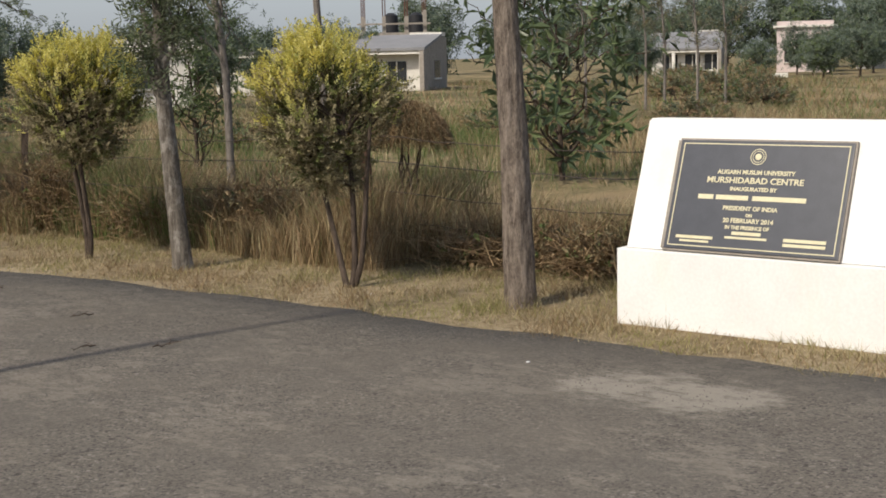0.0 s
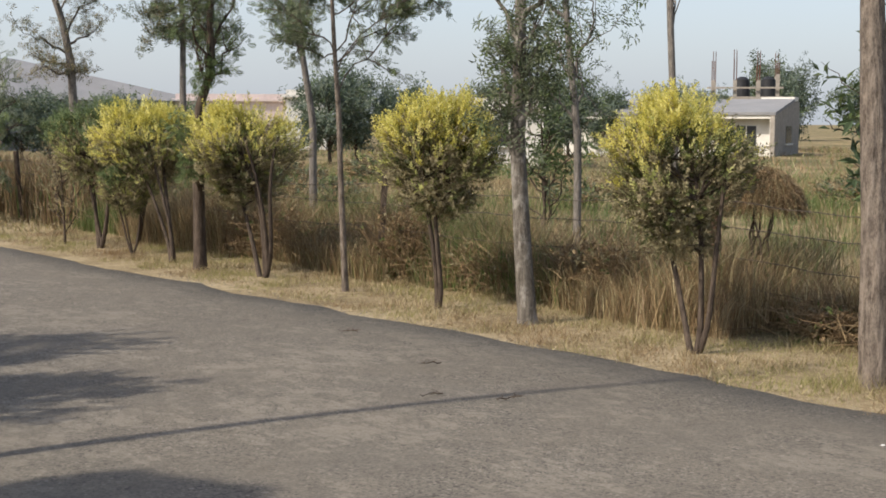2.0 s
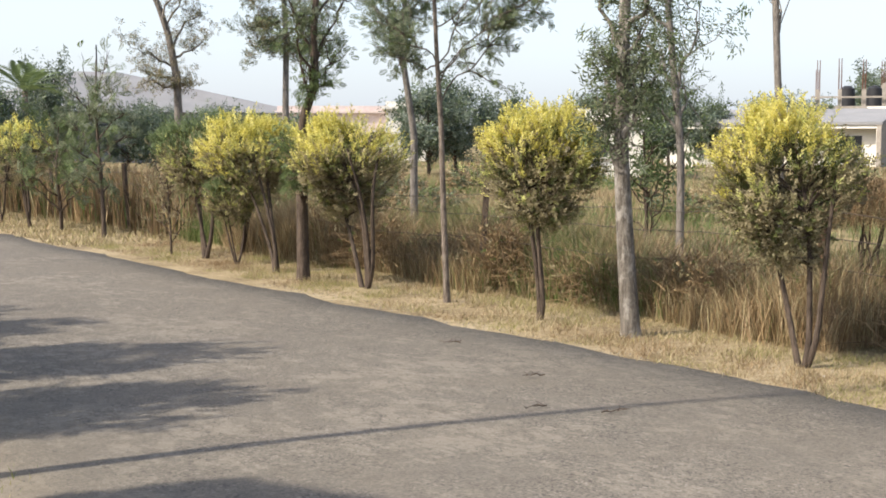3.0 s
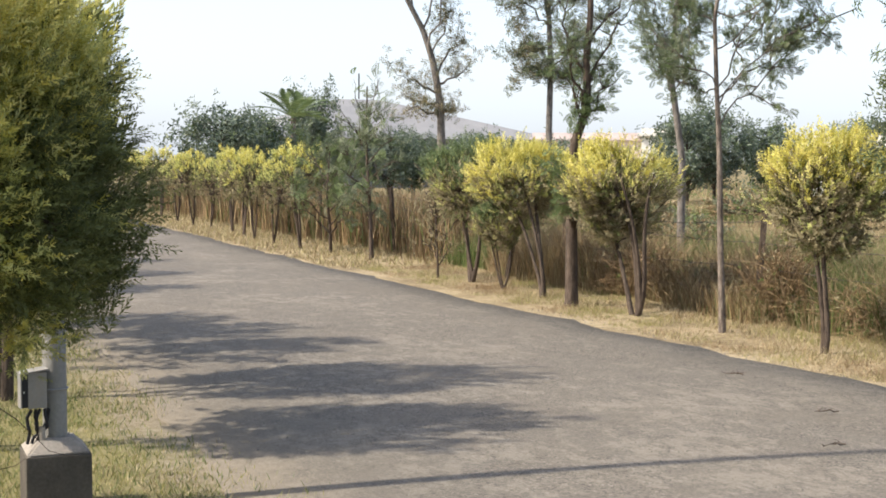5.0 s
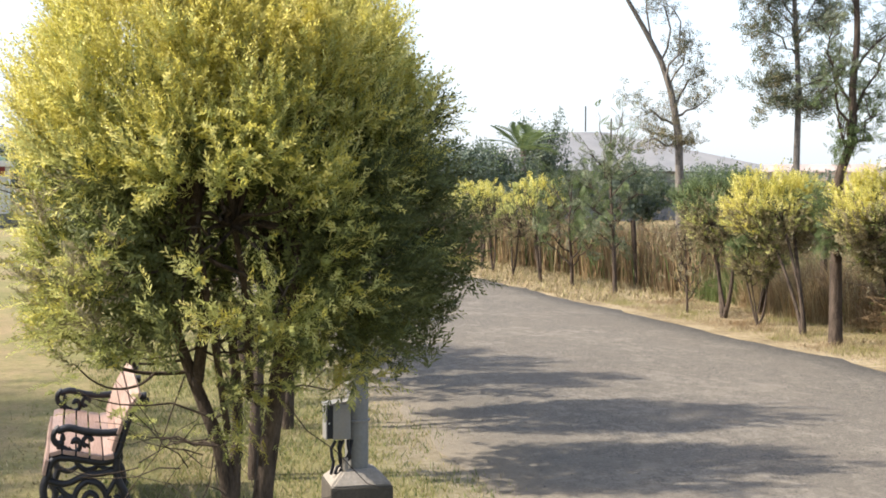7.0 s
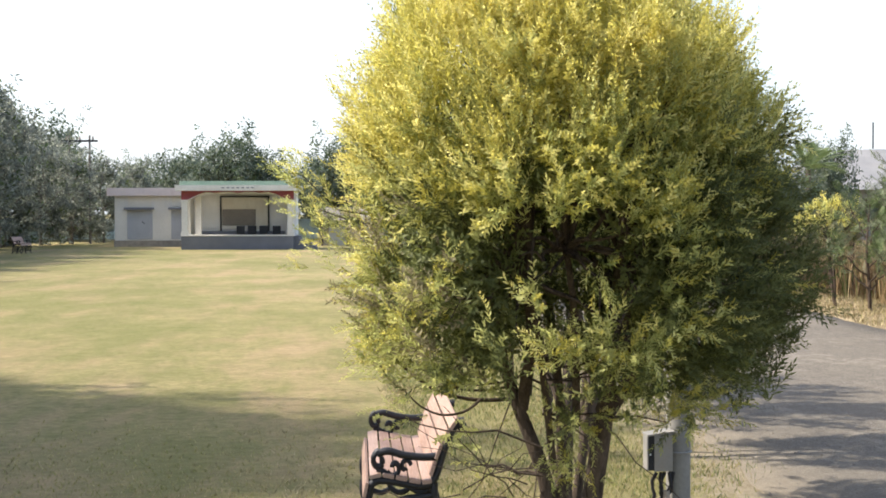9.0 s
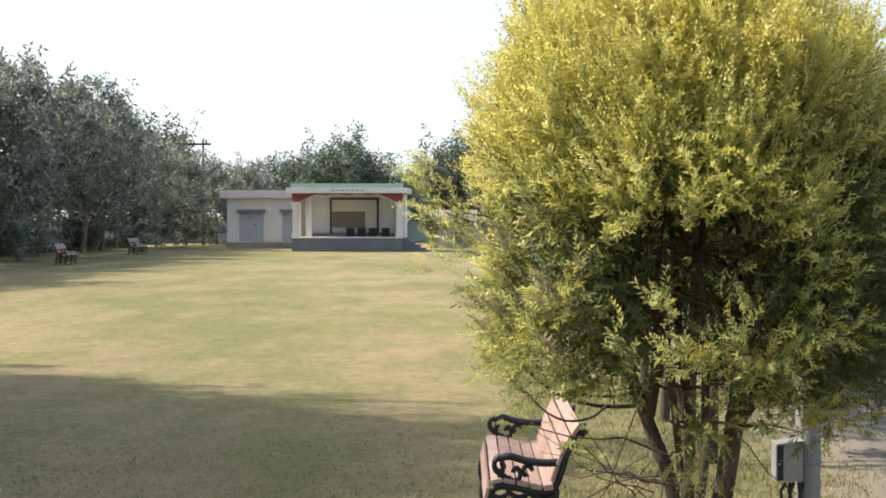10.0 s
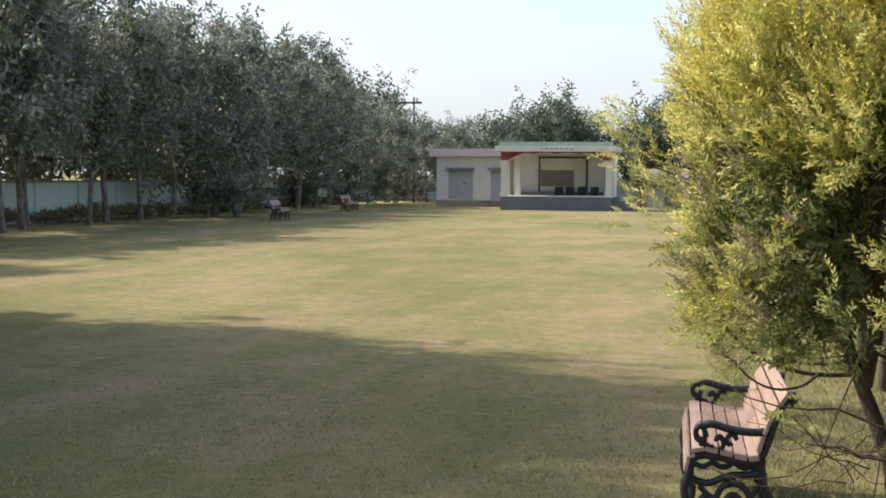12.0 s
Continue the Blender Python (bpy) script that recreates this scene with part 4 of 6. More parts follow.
    side /= np.linalg.norm(side, axis=1)[:, None]
    length = np.repeat(r.uniform(0.13, 0.26, len(d)), k)[:, None]
    P = np.repeat(tip, k, 0) + A * length * (t - 0.75) + r.normal(0, 0.012, A.shape)
    D = np.repeat(d, k, 0)
    way = A + side * (0.85 - 0.45 * t)
    sz = 0.122 * r.uniform(0.7, 1.3, len(P)) * (1.15 - 0.35 * t[:, 0])
    own = np.repeat(r.normal(0, 1, len(d)), k)
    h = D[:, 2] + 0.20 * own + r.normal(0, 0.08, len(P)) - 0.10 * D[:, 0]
    # fewer lime shoots on the lane side: its shade put into the colour
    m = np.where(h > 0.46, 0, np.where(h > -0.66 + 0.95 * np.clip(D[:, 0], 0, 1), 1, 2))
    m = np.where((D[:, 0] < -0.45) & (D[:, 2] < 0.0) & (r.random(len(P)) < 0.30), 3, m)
    # pale tips: new growth, and sunlit highlights put into the colour
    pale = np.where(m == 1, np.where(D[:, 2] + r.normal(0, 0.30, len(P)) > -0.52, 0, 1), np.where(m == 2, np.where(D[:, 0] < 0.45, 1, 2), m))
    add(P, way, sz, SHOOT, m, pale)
    # fine upright shoots that blur the top
    d = ways(3800, 0.12)
    d = d[(d[:, 0] < 0.15) | (r.random(len(d)) < 0.6)]
    P = c + d / size_of(d)[:, None] * rad * (edge(d) * r.uniform(0.86, 1.05, len(d)))[:, None]
    # less gold on the side away from the sun, shading put into the leaves
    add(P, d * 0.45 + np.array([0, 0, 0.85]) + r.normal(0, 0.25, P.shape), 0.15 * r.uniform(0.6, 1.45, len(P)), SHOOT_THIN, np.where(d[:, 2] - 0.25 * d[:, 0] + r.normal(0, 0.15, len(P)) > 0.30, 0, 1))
    v, f = join(bits)
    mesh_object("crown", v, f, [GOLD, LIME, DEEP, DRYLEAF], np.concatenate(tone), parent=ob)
    # loose shoots that hang below and stick out
    r = np.random.default_rng(5)
    spots = [(-0.25, 5.45, 1.36, 11, 0.075), (-0.06, 5.42, 1.37, 8, 0.07), (0.26, 5.75, 1.12, 14, 0.07), (0.14, 5.85, 1.12, 8, 0.06), (-0.12, 6.25, 0.98, 12, 0.08), (-0.17, 6.35, 0.78, 7, 0.05),
             (-1.2, 6.2, 1.86, 8, 0.09), (-1.27, 6.2, 2.0, 4, 0.05), (-1.1, 6.3, 1.7, 8, 0.08), (-0.62, 6.6, 0.85, 3, 0.07), (-0.85, 6.5, 0.97, 3, 0.07), (-0.45, 6.7, 0.7, 2, 0.06), (-0.95, 6.3, 1.25, 9, 0.09),
             (0.36, 6.0, 1.32, 12, 0.09), (0.48, 6.25, 1.42, 10, 0.09), (0.15, 5.9, 1.25, 12, 0.1), (0.04, 5.7, 1.32, 7, 0.08)]
    P = np.concatenate([np.array(s[:3]) + r.normal(size=(s[3] * 4, 3)) * s[4] * np.array([1, 1, 0.7]) for s in spots])
    way = (P - np.array([-0.18, 6.2, 1.6])) * 0.8 + np.array([0, 0, 0.5]) + r.normal(0, 0.35, P.shape)
    v, f = spray(P, way, 0.11 * r.uniform(0.6, 1.2, len(P)), SHOOT, r)
    lo = mesh_object("loose_foliage", v, f, [GOLD, LIME], np.repeat((r.random(len(P)) < 0.8).astype(int), len(SHOOT[1])), parent=ob)
    lo["kind"] = "stuff"
    lines = []
    for s in spots:
        a = np.array(s[:3])
        near = np.array([-0.25, 6.5, max(0.7, a[2] - 0.15)])
        lines.append((bend(near, a, 7, -0.04, r), np.linspace(0.006, 0.002, 7)))
    for k in range(26):
        a = np.array([-0.3, 6.6, 0.7]) + r.normal(size=3) * np.array([0.18, 0.15, 0.15])
        e = a + r.normal(size=3) * np.array([0.35, 0.3, 0.28]) - np.array([0.12, 0, 0.1])
        lines.append((bend(a, e, 6, -0.05, r), np.linspace(0.0035, 0.0012, 6)))
    v, f = join([tube(p, q, 4, cap=False) for p, q in lines])
    mesh_object("dead_twig_tangle", v, f, STEM, parent=ob)["kind"] = "stuff"
    return rebase(ob, -0.1, 6.6)


near_bush()


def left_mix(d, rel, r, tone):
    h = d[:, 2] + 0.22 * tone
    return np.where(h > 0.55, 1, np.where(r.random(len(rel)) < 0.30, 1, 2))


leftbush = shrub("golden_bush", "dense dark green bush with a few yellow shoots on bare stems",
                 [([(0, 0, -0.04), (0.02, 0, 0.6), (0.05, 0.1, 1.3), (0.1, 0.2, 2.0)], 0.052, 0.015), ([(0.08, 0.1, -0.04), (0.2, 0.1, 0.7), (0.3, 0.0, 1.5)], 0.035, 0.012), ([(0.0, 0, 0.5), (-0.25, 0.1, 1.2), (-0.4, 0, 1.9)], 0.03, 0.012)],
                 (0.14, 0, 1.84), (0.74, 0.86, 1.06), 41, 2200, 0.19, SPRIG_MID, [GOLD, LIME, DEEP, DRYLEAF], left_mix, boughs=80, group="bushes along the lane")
put_first(leftbush, 0.17, 9.05)
leftbush.scale = (1.0, 1.0, 1.16)
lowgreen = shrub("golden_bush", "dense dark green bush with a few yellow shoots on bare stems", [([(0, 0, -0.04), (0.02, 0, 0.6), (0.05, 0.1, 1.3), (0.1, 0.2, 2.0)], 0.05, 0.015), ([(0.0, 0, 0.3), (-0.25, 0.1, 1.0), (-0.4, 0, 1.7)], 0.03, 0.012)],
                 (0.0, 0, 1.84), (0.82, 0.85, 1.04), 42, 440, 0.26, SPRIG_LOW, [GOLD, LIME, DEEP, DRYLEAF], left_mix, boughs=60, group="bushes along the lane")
put_first(lowgreen, 0.4, 19.2)
place(leftbush, 0.6, 10.85, 60, (1.0, 1.0, 1.28))
place(lowgreen, 0.5, 12.9, 20, (0.95, 0.95, 1.12))
for k, (x, y, s) in enumerate([(0.45, 14.2, 0.95), (0.4, 15.6, 0.9), (0.45, 22.0, 1.05), (0.45, 24.6, 1.05), (0.4, 27.2, 1.05), (0.4, 30.5, 1.0), (0.4, 34, 1.0)]):
    place(lowgreen, x, y, 60 + k * 83, (s, s, s * 1.14))


# ---- trees ----
def tree(name, label, trunk, r0, r1, limbs, seed, leaves, tpl, size, mats, pick, bark, spread=0.5, group="", category="tree", droop=0.0, twigs=5, up=0.25, sides=10, inner=0.15, split=True, ridge=0.0, rings=5, slim=0.6):
    """A trunk line, limbs given as (start height share, end point), twigs off the limbs, and leaf clusters on the twigs."""
    r = np.random.default_rng(seed)
    root = thing(name, label=label, category=category, group=group)
    p = np.array(trunk, float)
    k = max(10, len(p) * rings)
    s = np.linspace(0, 1, len(p))
    q = np.stack([np.interp(np.linspace(0, 1, k), s, p[:, a]) for a in range(3)], -1)
    ker = np.array([0.25, 0.5, 0.25])
    for a in range(3):
        q[1:-1, a] = np.convolve(q[:, a], ker, "valid")
    rad = np.linspace(r0, r1, k)
    rad[0] *= 1.25
    rad[1] *= 1.08
    v, f = tube(q, rad, sides, cap=False)
    v = v + np.array([[0.06 * r0 * noise.noise(Vector(w * 9.0)) for _ in range(3)] for w in v])
    if ridge:
        ang = np.tile(np.linspace(0, 2 * np.pi, sides, endpoint=False), k)
        cen = np.repeat(q, sides, 0)
        amt = np.array([abs(noise.noise(Vector((math.cos(a_) * 5.5, math.sin(a_) * 5.5, z_ * 1.6)))) for a_, z_ in zip(ang, v[:, 2])])
        v = cen + (v - cen) * (1.05 - ridge * amt)[:, None]
    stem = (v, f)
    if split:
        mesh_object("trunk", v, f, bark, parent=root, smooth=True)
    lines, pts, dirs = [], [], []
    for h, e in limbs:
        first = len(lines)
        a = q[min(k - 1, int(h * (k - 1)))]
        ra = rad[min(k - 1, int(h * (k - 1)))]
        e = np.array(e, float)
        l = bend(a, e, 9, 0.05, r)
        lines.append((l, np.linspace(min(ra * slim, 0.06), 0.008, 9)))
        for j in range(twigs):
            b = l[r.integers(3, 9)]
            g = b + (e - a) / (np.linalg.norm(e - a) + 1e-6) * spread * r.uniform(0.1, 0.7) + r.normal(size=3) * spread * 0.55 + np.array([0, 0, up * spread])
            tw = bend(b, g, 5, -droop * 0.2, r)
            lines.append((tw, np.linspace(0.010, 0.003, 5)))
            pts.append(tw)
        if split:
            v, f = limbs_to_mesh(lines[first:], 6)
            mesh_object("limb", v, f, bark, parent=root, smooth=True)
    if not split:
        v, f = join([stem, limbs_to_mesh(lines, 5)])
        mesh_object("trunk", v, f, bark, parent=root, smooth=True)
    if leaves:
        T = np.stack(pts)
        i = r.integers(0, len(T), leaves)
        t = r.integers(1, 5, leaves)
        P = T[i, t] + r.normal(size=(leaves, 3)) * inner * np.array([1, 1, 0.8])
        way = (T[i, 4] - T[i, 0]) + r.normal(size=(leaves, 3)) * 0.5 * spread + np.array([0, 0, -droop])
        v, f = spray(P, way, size * r.uniform(0.65, 1.3, leaves), tpl, r)
        mesh_object("crown", v, f, mats, np.repeat(pick(P, r), len(tpl[1])), parent=root)
    return rebase(root, float(p[0, 0]), float(p[0, 1]))


def ring_limbs(seed, n, h0, h1, z0, z1, radius, cx=0.0, cy=0.0, tilt=0.6):
    r = np.random.default_rng(seed)
    out = []
    for i in range(n):
        t = (i + r.random()) / n
        a = i * 2.4 + r.normal(0, 0.3)
        z = z0 + (z1 - z0) * t
        rr = radius * math.sin(0.5 + 2.3 * t) * r.uniform(0.7, 1.15)
        out.append((h0 + (h1 - h0) * max(0.0, t - 0.12), (cx + math.cos(a) * rr, cy + math.sin(a) * rr, z)))
    return out


two = lambda P, r: (r.random(len(P)) < 0.3).astype(int)
one = lambda P, r: np.zeros(len(P), int)

# tall thick trunk beside the plaque
tree("roadside_tree", "tall tree with a thick ridged grey-brown trunk on the verge", [(8.13, 5.56, -0.05), (8.13, 5.60, 1.2), (8.12, 5.68, 2.6), (8.15, 5.72, 4.2), (8.2, 5.8, 6.0)], 0.122, 0.05,
     [(h, (8.13 + x, 5.7 + y, z)) for h, (x, y, z) in ring_limbs(3, 9, 0.62, 0.98, 4.3, 6.8, 1.4)], 3, 700, WILLOW, 0.28, [GREY, FEATHER], two, BARK, 0.7, sides=56, ridge=0.28, rings=22)
# slimmer patchy trunk, leafy from two metres
LB = [(0.34, (7.98, 9.58, 2.15)), (0.36, (8.16, 9.6, 2.4)), (0.38, (7.98, 9.23, 2.35)), (0.44, (8.16, 9.68, 2.75)), (0.5, (8.04, 9.14, 2.8)), (0.58, (7.98, 9.77, 3.5)), (0.64, (8.34, 9.05, 3.5)), (0.75, (8.04, 9.95, 4.3)), (0.85, (8.16, 9.11, 4.8)), (0.97, (8.1, 9.53, 5.6))]
tree("roadside_tree", "slim tree with patchy pale trunk and drooping green leaves", [(8.09, 9.28, -0.05), (8.08, 9.36, 0.8), (8.08, 9.44, 1.7), (8.08, 9.42, 2.6), (8.1, 9.4, 3.8), (8.1, 9.5, 5.2)], 0.090, 0.032,
     LB, 4, 1250, WILLOW, 0.08, [GREY, FEATHER], two, PALEBARK, 0.30, droop=0.15, sides=28, twigs=8, ridge=0.12, rings=10, inner=0.09)
# thin straight tree with wispy foliage spreading to one side
LC = [(0.40, (8.75, 12.05, 3.05)), (0.45, (9.1, 11.85, 3.30)), (0.48, (9.3, 11.8, 3.45)), (0.50, (8.6, 12.2, 3.5)), (0.52, (7.45, 12.6, 3.12)), (0.5, (7.75, 12.9, 2.75)), (0.6, (8.5, 12.0, 3.75)), (0.66, (7.6, 12.7, 3.6)), (0.7, (9.0, 11.9, 3.95)), (0.8, (8.4, 12.1, 4.4)), (0.9, (7.7, 12.7, 4.7)), (0.97, (8.2, 12.3, 5.2))]
tree("wispy_tree", "thin straight young tree with fern-like grey-green foliage", [(8.08, 12.33, -0.05), (8.05, 12.36, 1.0), (8.03, 12.38, 2.0), (7.97, 12.36, 2.6), (7.91, 12.34, 3.4), (8.02, 12.33, 3.8), (8.1, 12.3, 4.9)], 0.038, 0.013,
     LC, 6, 3600, FERN, 0.095, [GREY, FEATHER], two, BARK, 0.30, twigs=11, slim=0.4, group="wispy trees", sides=10, up=0.05, inner=0.05)
# crooked dark trunk with feathery leaves
LD = [(0.18, (7.6, 14.9, 1.35)), (0.2, (7.55, 14.7, 1.6)), (0.22, (7.7, 15.5, 1.75)), (0.42, (8.15, 15.1, 2.75)), (0.45, (7.75, 15.2, 2.9)), (0.5, (8.2, 15.3, 3.05)), (0.55, (7.65, 15.0, 3.3)), (0.6, (8.45, 15.2, 3.55)), (0.68, (7.6, 15.3, 3.85)), (0.75, (8.5, 15.1, 4.1)), (0.85, (7.7, 15.3, 4.5)), (0.92, (8.3, 15.2, 4.9)), (0.97, (7.95, 15.2, 5.5))]
tree("crooked_tree", "crooked dark-stemmed tree with feathery pale green leaves", [(7.79, 15.2, -0.05), (7.79, 15.22, 0.8), (7.80, 15.24, 1.6), (7.82, 15.22, 2.07), (7.96, 15.16, 2.5), (7.94, 15.16, 3.1), (8.01, 15.18, 3.75), (7.95, 15.2, 4.9)], 0.082, 0.03,
     LD, 8, 2500, FERN, 0.10, [FEATHER, GREY], lambda P, r: (P[:, 2] + r.normal(0, 0.3, len(P)) > 3.2).astype(int), STEM, 0.27, droop=0.1, twigs=9, sides=12, inner=0.07, slim=0.4)
# airy sapling
tree("feathery_sapling", "airy young tree with feathery blue-green leaves", [(8.15, 23.6, -0.05), (8.15, 23.7, 1.0), (8.15, 23.9, 2.0), (8.2, 24.0, 3.2)], 0.045, 0.012,
     [(h, (8.15 + x, 23.8 + y, z)) for h, (x, y, z) in ring_limbs(12, 14, 0.3, 0.97, 0.9, 3.2, 0.55)], 10, 420, FERN, 0.19, [GREY, FEATHER], two, STEM, 0.28, twigs=4, inner=0.07)
tree("feathery_sapling", "young tree with feathery green leaves leaning to the lane", [(7.95, 25.4, -0.05), (7.9, 25.3, 0.5), (7.8, 25.2, 1.2), (7.9, 25.3, 2.0)], 0.04, 0.012,
     [(h, (7.85 + x, 25.3 + y, z)) for h, (x, y, z) in ring_limbs(13, 12, 0.3, 0.97, 0.7, 2.2, 0.75)], 11, 480, FERN, 0.22, [FEATHER, GREY], two, STEM, 0.3, twigs=4, inner=0.08)
tree("dry_sapling", "dry leafless sapling with brown twigs", [(7.82, 19.64, -0.03), (7.82, 19.7, 0.7), (7.8, 19.75, 1.4)], 0.02, 0.006,
     [(h, (7.82 + x, 19.7 + y, z)) for h, (x, y, z) in ring_limbs(14, 12, 0.2, 0.95, 0.4, 1.5, 0.35)], 12, 200, SPRIG_LOW, 0.10, [DRYLEAF], one, STEM, 0.18, twigs=4)


# tall thin-crowned trees beyond the fence
def gum(x, y, seed, lean, height, fork, leaves, label, r0=0.13, crown=1.3, mats=None, tpl=WILLOW, size=0.10, start=0.3):
    t = [(x, y, -0.1), (x + 0.02, y + lean * 0.05, height * 0.25), (x, y + lean * 0.5, height * 0.5), (x, y + lean, height * 0.78), (x, y + lean * 1.1, height)]
    L = [(h, (x + a, y + lean * 0.8 + b, z)) for h, (a, b, z) in ring_limbs(seed, fork, start, 0.97, height * (start + 0.05), height * 1.05, crown)]
    return tree("tall_field_tree", label, t, r0, 0.035, L, seed, leaves, tpl, size, mats or [GREY, DRYLEAF], two, GUMBARK, 0.8, droop=0.3, twigs=5, sides=10, inner=0.2, group="tall trees beyond the fence")


FIELD_ROW = "tall trees beyond the fence"
tree("tall_field_tree", "tall thin tree with forked pale trunk and sparse brown-green leaves", [(13.98, 34, -0.1), (13.93, 34, 1.6), (13.88, 34, 3.3), (13.68, 34, 4.4), (13.37, 34, 5.3), (12.84, 34, 6.2), (12.36, 34, 6.95), (11.9, 34, 7.9)], 0.13, 0.04,
     [(0.46, (13.42, 34.2, 7.2)), (0.50, (13.75, 33.9, 7.8)), (0.58, (13.1, 34.3, 8.2)), (0.40, (14.65, 34.0, 5.1)), (0.36, (14.45, 33.8, 4.2)), (0.33, (12.65, 34.1, 4.1)), (0.30, (13.1, 34.3, 3.5)), (0.28, (14.2, 34.2, 3.2)), (0.42, (14.2, 34.1, 5.9)), (0.30, (12.8, 33.9, 3.1))],
     61, 1300, WILLOW, 0.10, [DRYLEAF, GREY], two, GUMBARK, 0.55, droop=0.3, twigs=7, slim=0.4, sides=10, inner=0.12, group=FIELD_ROW)
tree("tall_field_tree", "tall thin tree with airy grey-green crown", [(13.03, 26, -0.1), (13.03, 26, 1.2), (13.03, 26, 2.4), (13.06, 26, 3.8), (13.0, 26, 5.0), (12.92, 26, 5.9), (12.9, 26, 7.5)], 0.09, 0.035,
     [(0.55, (12.45, 26.0, 3.75)), (0.5, (13.55, 26.1, 3.55)), (0.52, (12.6, 26.2, 4.35)), (0.52, (13.5, 25.9, 4.3)), (0.62, (11.75, 26.0, 5.3)), (0.66, (12.1, 25.7, 5.8)), (0.66, (13.7, 26.0, 5.5)), (0.7, (13.6, 26.3, 6.1)), (0.74, (12.0, 26.2, 6.4)), (0.8, (13.3, 25.8, 6.9)), (0.85, (12.4, 26.1, 7.2)), (0.95, (12.9, 26.2, 7.9))],
     62, 3600, WILLOW, 0.10, [GREY, DRYLEAF], two, GUMBARK, 0.50, droop=0.3, twigs=8, slim=0.4, sides=10, inner=0.12, group=FIELD_ROW)
tree("tall_field_tree", "tall thin tree with fern-like grey-green crown", [(12.06, 19.3, -0.1), (12.04, 19.3, 0.9), (12.05, 19.3, 1.85), (11.9, 19.3, 2.7), (11.8, 19.3, 3.25), (11.86, 19.3, 3.95), (11.93, 19.3, 4.9), (12.0, 19.3, 6.0)], 0.075, 0.03,
     [(0.5, (11.45, 19.3, 3.5)), (0.55, (11.15, 19.2, 4.15)), (0.62, (11.3, 19.4, 4.6)), (0.6, (12.35, 19.3, 4.05)), (0.66, (12.5, 19.2, 4.45)), (0.7, (12.45, 19.4, 4.9)), (0.75, (11.35, 19.2, 5.2)), (0.8, (12.4, 19.3, 5.5)), (0.9, (11.6, 19.4, 5.9)), (0.97, (12.1, 19.3, 6.5))],
     63, 3600, FERN, 0.115, [GREY, FEATHER], two, GUMBARK, 0.40, droop=0.2, twigs=10, slim=0.4, sides=10, inner=0.08, group=FIELD_ROW)
gum(12.3, 13.1, 64, 0.5, 6.5, 10, 1200, "leaning tree with drooping green leaves beyond the fence", crown=0.85, start=0.26, r0=0.055, mats=[FEATHER, GREY], size=0.10)
gum(12.28, 11.36, 65, 0.2, 6.0, 3, 0, "bare dark trunk broken at a fork beyond the fence", r0=0.048, crown=0.35, start=0.5)


# slender half-bare trees in the open field
for k, (x, y, h) in enumerate(((36, 19.6, 5.2), (35, 18.0, 4.8), (38, 18.6, 5.5), (33, 20.5, 5.0), (40, 22.5, 5.6), (30, 20.2, 4.6))):
    tree("thin_field_tree", "slender half-bare tree in the dry field", [(x, y, -0.3), (x + 0.05, y, h * 0.4), (x - 0.05, y + 0.1, h * 0.7), (x, y, h)], 0.05, 0.012,
         [(q, (x + a, y + b, z)) for q, (a, b, z) in ring_limbs(120 + k, 9, 0.35, 0.97, h * 0.4, h * 1.02, 0.6)], 130 + k, 240, WILLOW, 0.13, [GREY, DRYLEAF], two, GUMBARK, 0.5, twigs=4, inner=0.12, group="slender field trees", split=False, slim=0.4)
# dark broad-leaved sapling in the field
tree("broad_leaved_sapling", "young tree with large dark green leaves in the dry field", [(16.2, 10.4, -0.1), (16.2, 10.45, 0.9), (16.15, 10.4, 1.7), (16.2, 10.5, 2.4)], 0.045, 0.012,
     [(h, (16.2 + x, 10.4 + y, z)) for h, (x, y, z) in ring_limbs(71, 20, 0.15, 0.97, 0.7, 2.95, 1.35)], 71, 130, BUNCH, 0.40, [DARK, FEATHER], lambda P, r: (r.random(len(P)) < 0.12).astype(int), STEM, 0.3, twigs=4)
tree("broad_leaved_sapling", "small pale leafy tree beyond the wire fence", [(13.6, 15.2, -0.1), (13.6, 15.2, 0.8), (13.6, 15.3, 1.9)], 0.035, 0.012,
     [(h, (13.6 + x, 15.3 + y, z)) for h, (x, y, z) in ring_limbs(72, 12, 0.2, 0.97, 0.9, 2.2, 0.6)], 72, 150, BUNCH, 0.20, [FEATHER, GREY], two, STEM, 0.3, twigs=4)

